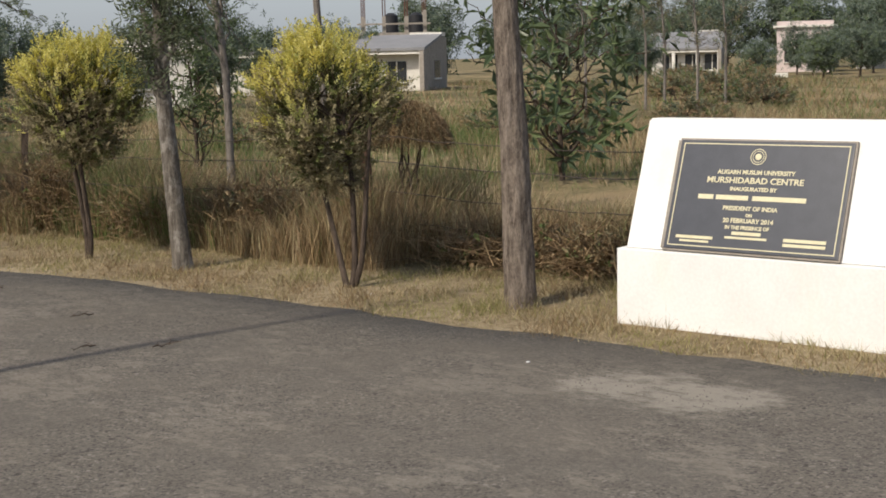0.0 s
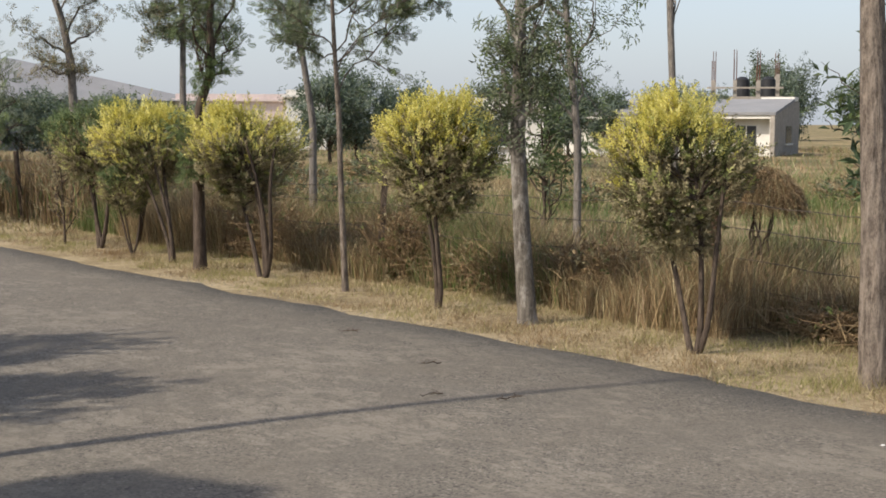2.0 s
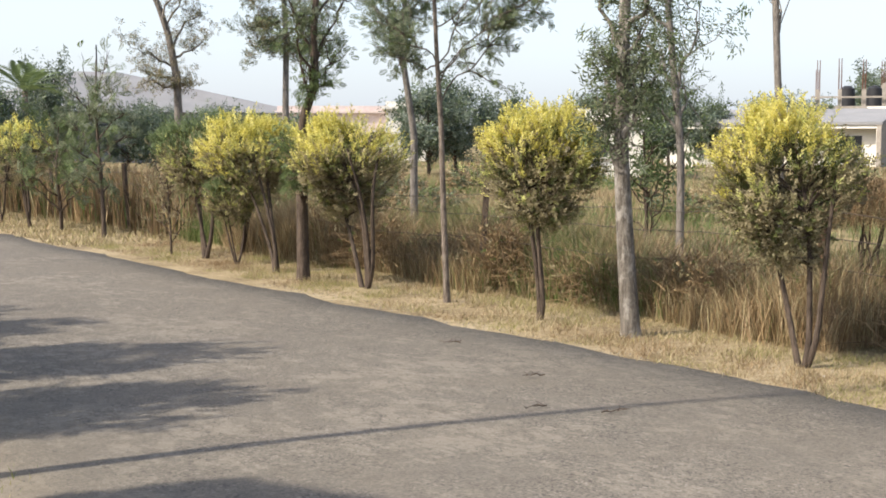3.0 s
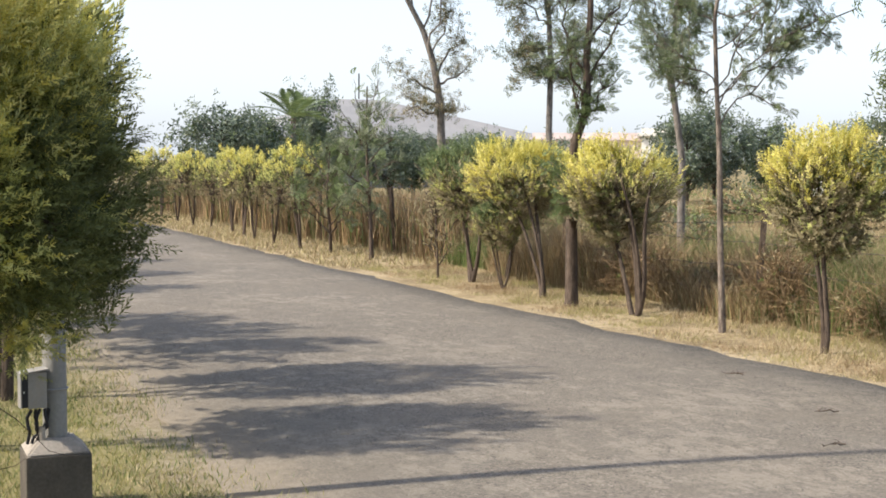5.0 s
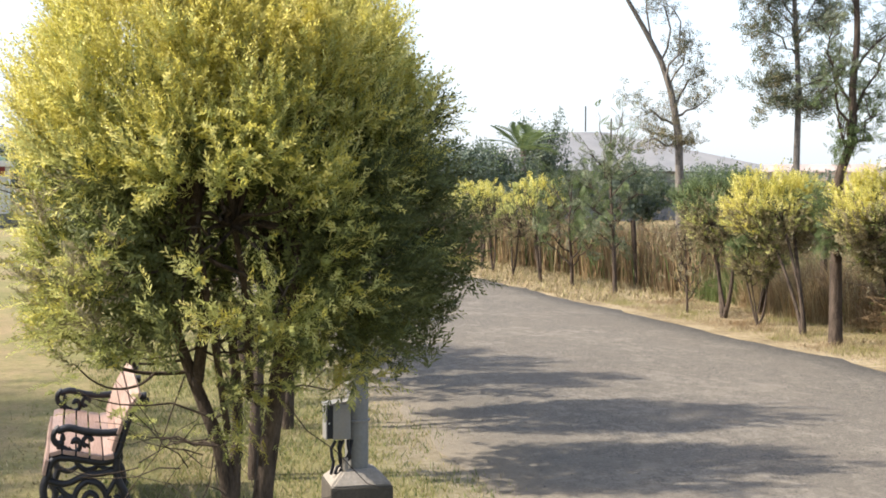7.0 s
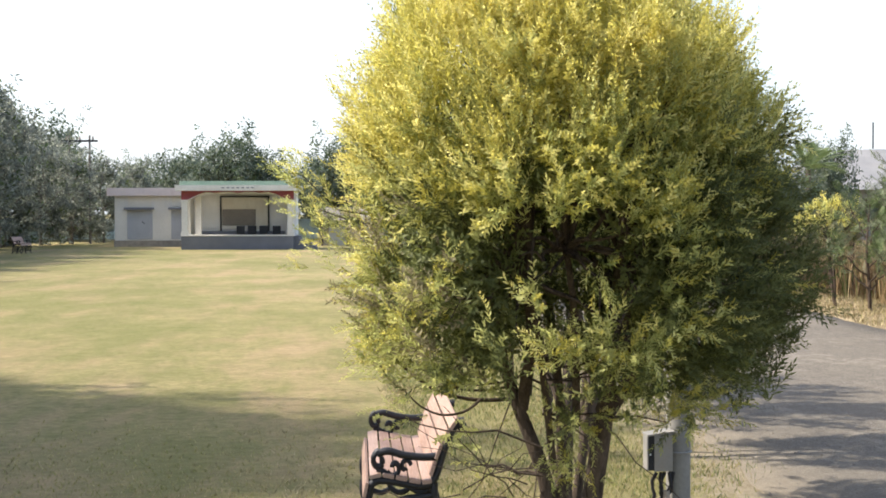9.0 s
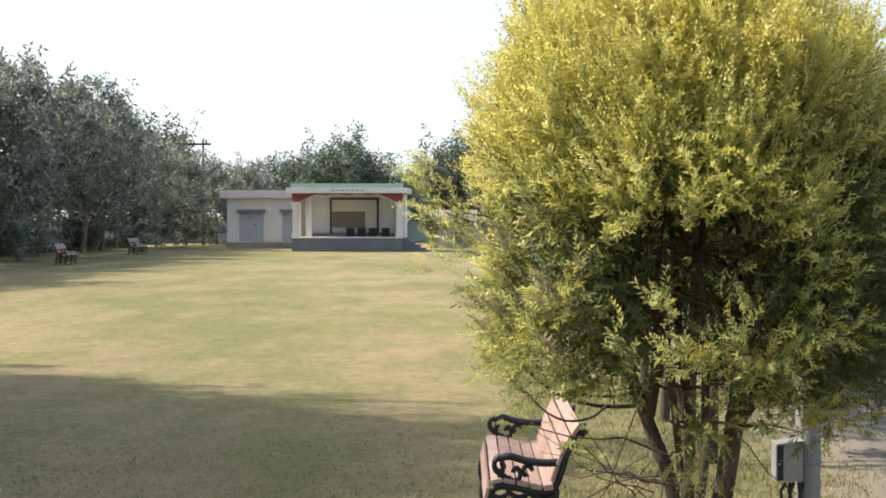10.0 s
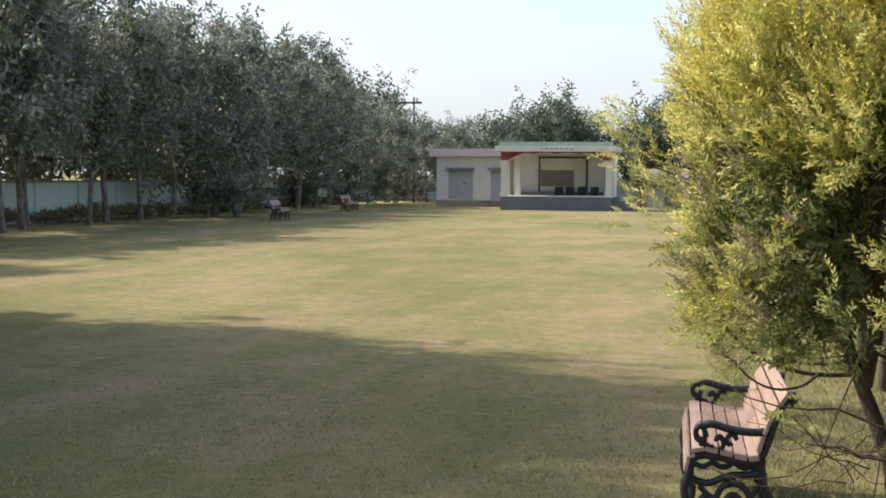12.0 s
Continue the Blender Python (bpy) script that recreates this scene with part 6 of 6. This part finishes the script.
    for x in (-0.3, 0.3, 0.9, 1.6):
        part("stacked_seat", box(x, x + 0.42, D - 1.3, D - 1.0, 0.74, 1.2, 0.03), BLACKTRIM, root)


def annex():
    X0, X1, Y0, Y1 = -16.45, -11.6, 76.9, 82
    xc = (X0 + X1) / 2
    root = thing("annex_building", xc, Y0, label="off-white annex with pinkish flat roof band and grey shutters", category="building")
    a, b = X0 - xc, X1 - xc
    part("wall", box(a, b, 0, Y1 - Y0, -0.1, 2.85), HOUSE, root)
    part("roof", box(a - 0.35, b + 0.3, -0.4, Y1 - Y0 + 0.3, 2.85, 3.28, 0.015), PINK, root, "pinkish flat roof band")
    part("plinth", box(a - 0.03, b + 0.03, -0.05, 0.0, -0.1, 0.35), CONCRETE, root)
    for x0 in (-15.75, -13.3):
        sx = x0 - xc
        w = part("shutter", box(sx, sx + 1.4, -0.03, 0.0, 0.42, 2.1), SHUTTER, root, "grey rolling shutter")
        for k in range(9):
            part("slat", box(sx + 0.02, sx + 1.38, -0.045, -0.03, 0.5 + k * 0.17, 0.62 + k * 0.17), SHUTTER, w)
        part("canopy", box(sx - 0.1, sx + 1.5, -0.45, 0.0, 2.08, 2.2, 0.01), GREYPAINT, root)
        part("upper_panel", box(sx + 0.05, sx + 1.35, -0.02, 0.0, 2.25, 2.8), CREAM, root)
    mark = part("painted_mark", box(-0.10, 0.10, -0.05, -0.047, -0.035, 0.035, 0.0), GREYPAINT, root)
    mark.matrix_basis = pose(-14.85 - xc, 0, 1.35, 0, 40, 0)


def side_shed():
    root = thing("side_shed", -4.0, 79, label="low grey shed with a pitched sheet roof behind the stage", category="shed")
    part("wall", box(-1.2, 1.4, 0, 3, -0.1, 1.5), CONCRETE, root)
    bm = bmesh.new()
    v = [bm.verts.new(c) for c in ((-1.5, -0.3, 1.45), (1.7, -0.3, 1.45), (1.7, 1.5, 2.2), (-1.5, 1.5, 2.2), (1.7, 3.3, 1.45), (-1.5, 3.3, 1.45))]
    for q in ((0, 1, 2, 3), (3, 2, 4, 5), (0, 3, 5), (1, 4, 2)):
        bm.faces.new([v[i] for i in q])
    part("roof", bm, SCREENMAT, root)
    part("door", box(-0.6, 0.4, -0.03, 0, -0.1, 1.4), SHUTTER, root)


stage()
annex()
side_shed()


# ---- boundary wall and tree belt ----
def boundary_wall():
    root = thing("boundary_wall", -25, 45, label="pale mint-green masonry boundary wall behind the trees", category="wall", kind="structure")
    bm = bmesh.new()
    box(-0.12, 0.12, -75, 55, -0.2, 1.45, 0.0, bm)
    part("wall_run", bm, MINT, root)
    bm = bmesh.new()
    box(0.0, 30, 54.8, 55.04, -0.2, 1.45, 0.0, bm)
    part("wall_run", bm, MINT, root)
    for k in range(38):
        part("pilaster", box(0.12, 0.2, -74 + k * 3.4, -73.7 + k * 3.4, -0.2, 1.5), MINT, root)
    part("coping", box(-0.18, 0.22, -75, 55, 1.45, 1.52), CONCRETE, root)


boundary_wall()


def belt_tree(seed, h=7.2, crown=1.9, leaves=1550, low=0.34, label="tall dark-leaved tree with drooping lower boughs beside the boundary wall"):
    r = np.random.default_rng(seed)
    t = [(0, 0, -0.1), (r.normal(0, 0.1), r.normal(0, 0.1), h * 0.3), (r.normal(0, 0.2), r.normal(0, 0.2), h * 0.6), (r.normal(0, 0.3), r.normal(0, 0.3), h * 0.93)]
    L = ring_limbs(seed, 24, low - 0.02, 0.98, h * low, h * 1.0, crown)
    if low < 0.3:
        L += [(0.22, (1.0, 0.3, 0.5)), (0.26, (0.8, -0.7, 0.7)), (0.24, (0.3, 1.1, 0.6)), (0.28, (1.2, 0.8, 1.1)), (0.3, (0.4, -1.2, 1.0))]
    return tree("belt_tree", label, t, 0.11, 0.03, L, seed, leaves, BUNCH_LOW, 0.345, [BELT, FEATHER], lambda P, r: (r.random(len(P)) < 0.10).astype(int), PALEBARK, 0.75, droop=0.35, twigs=5, inner=0.15, group="tree belt by the wall", split=False)


belt = [belt_tree(201, leaves=1200), belt_tree(202, 7.6, 1.7, 1250), belt_tree(203, 7.0, 2.0, 1500, low=0.22)]
r_ = np.random.default_rng(77)
spots = []
y = 17.0
while y < 79:
    spots.append((-22.2 + r_.normal(0, 0.5), y))
    y += r_.uniform(2.0, 3.2)
for k, (x, y) in enumerate(spots):
    s = r_.uniform(0.92, 1.16)
    if k < 3:
        put_first(belt[k], x, y, 40 * k)
    else:
        place(belt[2 if y > 48 and k % 3 == 0 else k % 2], x, y, r_.uniform(0, 360), (s, s, s * r_.uniform(0.92, 1.08)))
scrub = shrub("scrub_bush", "dull brown-green scrub bush in the dry field", [([(0, 0, -0.2), (0.05, 0.1, 0.3), (0.2, 0.1, 0.7)], 0.02, 0.008), ([(0, 0, -0.2), (-0.1, -0.1, 0.3), (-0.3, -0.1, 0.6)], 0.02, 0.008)],
              (0, 0, 0.45), (0.9, 0.9, 0.5), 43, 520, 0.20, SPRIG_LOW, [GREY, RUST, DRYLEAF, REED], lambda d, rel, r, tone: r.choice([0, 1, 2, 3], len(rel), p=[0.3, 0.3, 0.2, 0.2]), boughs=50, group="scrub in the field", low=-0.3)
put_first(scrub, 22, 14)
for k, (x, y, s) in enumerate(((26, 18.5, 0.9), (30, 15.5, 1.0), (28, 24, 1.0), (34, 22, 0.9), (39, 18, 1.2), (33, 11, 0.8), (20, 21, 0.8), (52, 26, 1.3), (56, 29, 1.5), (60, 31.5, 1.4), (64, 34, 1.5), (58, 27, 1.3), (70, 33, 1.4), (47, 25, 1.2), (44, 27, 1.2), (75, 35.5, 1.6), (17, 27, 0.9), (18.5, 30.5, 1.0), (15.5, 24, 0.8), (24, 34, 1.2))):
    place(scrub, x, y, k * 59, (s, s * 1.3, s * 0.75))
for k in range(26):
    s = r_.uniform(0.5, 1.1)
    place(scrub, -23.6 + r_.normal(0, 0.4), 33 + k * 1.9, k * 71, (s, s * 1.2, s * 0.6), "low dull scrub under the trees by the wall")
for k, (x, y, s) in enumerate(((-21.6, 81.0, 0.92), (-20.6, 84.5, 0.80), (-19.4, 88.0, 0.74), (-18.0, 91.0, 0.72))):
    place(belt[2], x, y, k * 83, (s, s, s))
for k, (x, y) in enumerate(((-3.5, 77.6), (-4.9, 77.4))):
    place(lowgreen, x, y, k * 90, (0.9, 0.9, 0.85), "low dark shrub in front of the shed")
# unseen trees in the open, added to shade the near lawn
for x, y, s in ((-11.9, 12.6, 1.15), (-13.5, 14.6, 1.12), (-15.9, 15.6, 1.15), (-12.9, 10.6, 1.1), (-12.3, 8.0, 1.1), (-15.2, 12.2, 1.15), (-15.7, 8.5, 1.2), (-14.2, 14.3, 1.1), (-13.9, 9.6, 1.15), (-17.3, 10.5, 1.15), (-17.3, 14.4, 1.15)):
    place(belt[1], x, y, x * 50 % 360, (s, s, s * 1.18))


def far_tree(seed, h, crown, leaves=900, mats=None, name="background_tree", label="dense dark green tree in the distance", size=0.40):
    t = [(0, 0, -0.2), (0.1, 0.1, h * 0.35), (0.2, 0.1, h * 0.8)]
    L = ring_limbs(seed, 20, 0.25, 0.98, h * 0.28, h * 0.97, crown)
    return tree(name, label, t, 0.16, 0.05, L, seed, leaves, BUNCH_LOW, size, mats or [FAR, DARK], two, STEM, 1.0, droop=0.15, twigs=6, inner=0.34, group="distant trees", split=False)


fa, fb = far_tree(301, 7.0, 2.5, 1700), far_tree(302, 6.2, 2.8, 1700)
fc = far_tree(303, 5.6, 2.4, 1600, [FAR, FEATHER], label="rounded green tree in the distance")
put_first(fa, -12.5, 96)
put_first(fb, -15.8, 101)
put_first(fc, -10.2, 98)
for k, (o, x, y, s) in enumerate([(fa, -3.9, 92, 1.0), (fb, -6.0, 101, 0.9), (fc, -22.5, 92, 1.0), (fa, -26, 99, 1.2), (fa, -30, 96, 1.25), (fc, -20, 104, 0.95), (fb, -0.5, 97, 1.05), (fa, 3, 104, 1.0), (fb, 8, 100, 0.9), (fc, 13, 96, 0.9),
                                  # beyond the lane and field
                                  (fa, 18.9, 62, 0.5), (fc, 15.0, 56, 0.6), (fb, 12.3, 52, 0.6), (fc, 21, 66, 0.5), (fb, 22.5, 61, 0.5), (fc, 24.6, 63, 0.5), (fa, 25.8, 66, 0.45), (fc, 28, 62, 0.45), (fc, 26.5, 60, 0.5), (fb, 30, 66, 0.45), (fc, 24, 50, 0.42), (fb, 20, 44, 0.4), (fc, 17.5, 39, 0.42), (fc, 16.0, 31, 0.38), (fb, 33.5, 52.0, 0.62), (fa, 36.0, 53.5, 0.6), (fc, 40, 55, 0.62), (fc, 43, 52, 0.6), (fb, 47, 54, 0.65), (fa, 52, 56, 0.62), (fc, 57, 58, 0.62),
                                  (fc, 62, 54, 0.6), (fb, 80, 74, 0.75), (fa, 84, 66, 0.8), (fc, 92, 60, 0.8), (fb, 70, 40, 0.5), (fa, 79, 46, 0.55), (fc, 88, 36, 0.5), (fb, 98, 52, 0.8), (fa, 110, 56, 0.9), (fc, 104, 42, 0.6), (fb, 92, 35, 0.55), (fa, 120, 45, 0.9), (fc, 115, 36, 0.8), (fb, 135, 50, 1.1), (fa, 101, 43.5, 0.5), (fc, 97, 40.5, 0.45), (fb, 108, 40.0, 0.55), (fc, 82, 38, 0.42),
                                  # beyond the houses
                                  (fa, 142, 50, 1.3), (fb, 146, 55, 1.35), (fc, 140, 59, 1.3), (fa, 145, 64, 1.25), (fb, 141, 69, 1.3), (fc, 146, 74, 1.4), (fa, 140, 80, 1.2), (fb, 138, 87, 1.3), (fc, 128, 90, 1.2), (fa, 120, 96, 1.2),
                                  # extra unseen trees that thicken the shade on the near lawn
                                  (fc, -13.0, 11.9, 1.25), (fc, -15.0, 13.6, 1.25), (fc, -13.2, 8.6, 1.25), (fb, -16.2, 12.7, 1.2), (fb, -15.0, 10.2, 1.2), (fc, -13.4, 5.6, 1.2),
                                  # behind the boundary wall
                                  (fa, -29, 24, 1.15), (fc, -29.5, 30, 1.35), (fb, -28.8, 36, 1.2), (fa, -29.6, 42, 1.15), (fc, -29, 48, 1.4), (fb, -29.3, 54, 1.25), (fa, -28.8, 60, 1.15), (fc, -29.4, 66, 1.35), (fb, -28.8, 72, 1.25), (fa, -29.2, 79, 1.15)]):
    place(o, x, y, (k * 77) % 360, (s, s, s * (1.4 if (x, y) == (18.9, 62) else 1.2 if -17 < x < -12 and y < 20 else 1.0)))


def palm(x, y, h):
    root = thing("palm", x, y, label="palm with arching fronds beyond the lane", category="palm")
    r = np.random.default_rng(9)
    v, f = tube([(0, 0, -0.1), (0.05, 0, h * 0.5), (0.0, 0.05, h)], [0.16, 0.13, 0.11], 10, cap=False)
    mesh_object("trunk", v, f, BARK, parent=root, smooth=True)
    T = frond(16, 0.26, 0.045, 0.55)
    for k in range(17):
        a = k * 2.4
        e = r.uniform(0.1, 1.1)
        d = np.array([[math.cos(a) * math.cos(e), math.sin(a) * math.cos(e), math.sin(e)]])
        side = np.array([-math.sin(a), math.cos(a), 0])
        upv = np.cross(side, d[0])
        m = np.stack([side, d[0], -upv if upv[2] < 0 else upv], 0) * r.uniform(1.5, 2.1)
        v = (T[0] @ m) + np.array([0, 0.05, h])
        mesh_object("frond", v, np.arange(len(v)).reshape(-1, 3), FEATHER, parent=root)


palm(17.2, 59, 3.7)


# ---- far buildings ----
def hip_hall():
    root = thing("large_hall", 33.5, 92, label="large hall with a grey hipped roof behind trees", category="building")
    part("wall", box(-10.5, 10.5, -6, 6, -0.2, 3.4), ROOFGREY, root, "grey plastered wall")
    bm = bmesh.new()
    v = [bm.verts.new(c) for c in ((-11.3, -6.8, 3.3), (11.3, -6.8, 3.3), (11.3, 6.8, 3.3), (-11.3, 6.8, 3.3), (-3.2, 0, 6.15), (0.0, 0, 6.15))]
    for q in ((0, 1, 5, 4), (1, 2, 5), (2, 3, 4, 5), (3, 0, 4), (3, 2, 1, 0)):
        bm.faces.new([v[i] for i in q])
    part("roof", bm, ROOFGREY, root)
    for k in range(5):
        part("window", box(-7.6 + k * 3.4, -6.2 + k * 3.4, -6.05, -5.95, 1.2, 2.5), GLASSDARK, root)
    v, f = tube([(-1.6, 0, 6.2), (-1.6, 0, 8.0)], 0.05, 6, cap=False)
    mesh_object("mast", v, f, DARKMETAL, parent=root)


def flat_house(x, y, rz, w, d, h, label, wall=HOUSE, par=0.35, windows=3, name="house", top=HOUSE):
    root = thing(name, x, y, 0, rz, label, "building")
    part("wall", box(-w / 2, w / 2, -d / 2, d / 2, -0.4, h), wall, root)
    part("roof", box(-w / 2 - 0.3, w / 2 + 0.3, -d / 2 - 0.3, d / 2 + 0.3, h, h + 0.16), top, root)
    part("parapet", box(-w / 2, w / 2, -d / 2, -d / 2 + 0.15, h + 0.16, h + 0.16 + par), wall, root)
    for k in range(windows):
        cx = -w / 2 + w * (k + 0.5) / windows
        wd = part("window", box(cx - 0.5, cx + 0.5, -d / 2 - 0.04, -d / 2 + 0.02, 0.9, 2.0), GLASSDARK, root)
        part("frame", box(cx - 0.58, cx + 0.58, -d / 2 - 0.06, -d / 2 - 0.02, 2.0, 2.1), HOUSE, wd)
        part("sill", box(cx - 0.6, cx + 0.6, -d / 2 - 0.12, -d / 2 - 0.0, 0.82, 0.9), HOUSE, wd)
    return root


def sloped_house(x, y, rz, w, d, h0, h1, label):
    """White house under a sheet roof that rises to the back; its front corner stands at x, y."""
    root = thing("house", x, y, 0, rz, label, "building")
    part("wall", box(-w, -0.25, 0.9, d, -0.8, h0), HOUSE, root)
    bm = bmesh.new()
    roof = [(0.0, h0), (0.0, h0 + 0.16), (d * 0.75, h1 + 0.16), (d * 0.75, h1)]
    a = [bm.verts.new((-w - 0.4, yy, z)) for yy, z in roof]
    b = [bm.verts.new((0.06, yy, z)) for yy, z in roof]
    bm.faces.new(a)
    bm.faces.new(b[::-1])
    for i in range(4):
        j = (i + 1) % 4
        bm.faces.new((a[j], a[i], b[i], b[j]))
    bmesh.ops.recalc_face_normals(bm, faces=bm.faces)
    part("roof", bm, ROOFGREY, root, "grey sheet roof")
    part("eave_beam", box(-w - 0.3, 0.0, 0.10, 0.28, h0 - 0.20, h0 - 0.02), HOUSE, root)
    for px in (-0.30, -w * 0.36, -w * 0.7):
        part("veranda_post", box(px, px + 0.24, 0.12, 0.36, -0.8, h0 - 0.2), HOUSE, root)
    prof = [(0.02, -0.8), (0.02, h0 - 0.02), (d * 0.75, h1 - 0.02), (d, h1 - 0.02), (d, -0.8)]
    bm = bmesh.new()
    a = [bm.verts.new((-0.25, yy, z)) for yy, z in prof]
    b = [bm.verts.new((0.0, yy, z)) for yy, z in prof]
    bm.faces.new(a)
    bm.faces.new(b[::-1])
    for i in range(5):
        j = (i + 1) % 5
        bm.faces.new((a[j], a[i], b[i], b[j]))
    bmesh.ops.recalc_face_normals(bm, faces=bm.faces)
    part("gable_wall", bm, CONCRETE, root, "grey gable wall")
    part("parapet", box(-1.9, 0.05, d * 0.75, d * 0.75 + 0.9, h1 + 0.02, h1 + 0.26), HOUSE, root, "white roof parapet")
    sw = part("window", box(-0.02, 0.03, d * 0.45, d * 0.68, 0.75, 1.75), GLASSDARK, root)
    part("sill", box(0.0, 0.10, d * 0.43, d * 0.70, 0.66, 0.75), HOUSE, sw)
    for cx in (-0.14, -0.42, -0.74):
        wd = part("window", box(cx * w - 0.55, cx * w + 0.55, 0.85, 0.93, 0.6, 1.75), GLASSDARK, root)
        part("sill", box(cx * w - 0.65, cx * w + 0.65, 0.75, 0.9, 0.5, 0.6), HOUSE, wd)
        part("frame", box(cx * w - 0.03, cx * w + 0.03, 0.83, 0.86, 0.6, 1.75), HOUSE, wd)


def unfinished_block():
    root = thing("unfinished_block", 76, 63.5, 0, -50, "unfinished concrete storey with black water tanks and starter bars", "building")
    part("lower_storey", box(-2.2, 2.2, -2.0, 2.0, -0.4, 3.3), CONCRETE, root)
    part("slab", box(-2.6, 2.6, -2.4, 2.4, 3.3, 3.75), CONCRETE, root)
    for x in (-2.2, -0.7, 0.9, 2.2):
        for y in (-2, 2):
            part("pillar", box(x - 0.13, x + 0.13, y - 0.13, y + 0.13, 3.75, 4.9 if x < 2 else 5.3), CONCRETE, root)
            for dx in (-0.09, 0.09):
                v, f = tube([(x + dx, y, 4.8), (x + dx, y, 6.6 + 0.5 * math.sin(x * 3 + y))], 0.03, 5, cap=False)
                mesh_object("starter_bar", v, f, RUSTIRON, parent=root)
    part("rail", box(-2.6, 2.6, -2.4, -2.3, 4.3, 4.42), CONCRETE, root)
    for x in (-0.2, 1.6):
        bm = bmesh.new()
        bmesh.ops.create_cone(bm, cap_ends=True, segments=20, radius1=0.55, radius2=0.5, depth=1.2, matrix=Matrix.Translation((x, 0, 4.4)))
        bmesh.ops.create_cone(bm, cap_ends=True, segments=20, radius1=0.5, radius2=0.2, depth=0.2, matrix=Matrix.Translation((x, 0, 5.1)))
        part("water_tank", bm, BLACKTRIM, root, "black plastic water tank", smooth=False)


hip_hall()
sloped_house(60, 48, -66, 13, 5.5, 2.35, 3.15, "low white house with shallow grey sheet roof and blank gable")
unfinished_block()
sloped_house(92, 45.5, -68, 5.2, 4.5, 2.1, 3.3, "white house with a grey sloping roof in the field")
flat_house(112, 47.6, -66, 4.6, 6, 3.8, "pale pink house among trees", PINK, windows=2)
flat_house(126, 44, -68, 8, 6, 3.9, "white house among trees")
flat_house(49, 78.6, -32, 3.0, 5, 3.5, "white flat-roofed house beyond the field", windows=1)
flat_house(47.5, 85.5, -32, 8.5, 5, 3.3, "dull pinkish house beside a white one", PINK, windows=3, top=PINK)
flat_house(37.5, 45, -40, 4, 4, 2.4, "low white hut half hidden by shrubs", windows=1, name="hut")
low = thing("low_wall", 88, 41.8, 0, -64, "low white compound wall in the field", "wall")
part("wall_run", box(-3, 3, -0.1, 0.1, -0.5, 0.35), HOUSE, low)


# double power pole beyond the belt
def twin_pole():
    root = thing("power_pole", -20.2, 85, label="twin grey power pole with one crossarm and insulators", category="pole")
    for x in (-0.65, 0.6):
        v, f = tube([(x, 0, -0.2), (x, 0, 6.7)], [0.08, 0.06], 8, cap=False)
        mesh_object("post", v, f, GUMBARK, parent=root)
    for z in (6.35,):
        part("crossarm", box(-1.1, 1.1, -0.06, 0.06, z - 0.06, z + 0.06), DARKMETAL, root)
    for x in (-0.8, 0.0, 0.8):
        bm = bmesh.new()
        bmesh.ops.create_cone(bm, cap_ends=True, segments=8, radius1=0.07, radius2=0.04, depth=0.25, matrix=Matrix.Translation((x, 0, 6.52)))
        part("insulator", bm, CONCRETE, root)


twin_pole()


# small litter on the lane and lawn
def litter():
    r = np.random.default_rng(41)
    for k, (x, y) in enumerate([(5.55, 6.55), (5.9, 7.9), (6.3, 9.6), (5.2, 6.95)]):
        root = thing("dead_twig", x, y, 0.055, r.uniform(0, 360), "dead dark twig lying on the asphalt", "twig")
        bits = [tube(bend((-0.1, 0, 0.01), (0.1, 0.02, 0.015), 6, 0.05, r), np.linspace(0.006, 0.002, 6), 4, cap=False)]
        for j in range(4):
            a = np.array([r.uniform(-0.08, 0.08), 0, 0.012])
            bits.append(tube(bend(a, a + np.array([r.normal(0, 0.05), r.normal(0, 0.05), 0.02]), 4, 0.05, r), np.linspace(0.004, 0.0015, 4), 4, cap=False))
        v, f = join(bits)
        mesh_object("twig_piece", v, f, STEM, parent=root)
    for x, y, z in ((6.45, 4.35, 0.045), (7.95, 6.9, 0.0), (-3.9, 10.9, 0.0)):
        bm = box(-0.007, 0.007, -0.011, 0.011, 0.0, 0.006, 0.0015)
        bmesh.ops.bevel(bm, geom=list(bm.edges), offset=0.0003, segments=1, affect="EDGES")
        ob = part("paper_scrap", bm, WHITE)
        ob.matrix_basis = pose(x, y, z, 0, 0, x * 40)
        tagged(ob, "crumpled white paper scrap on the ground", "litter")


litter()
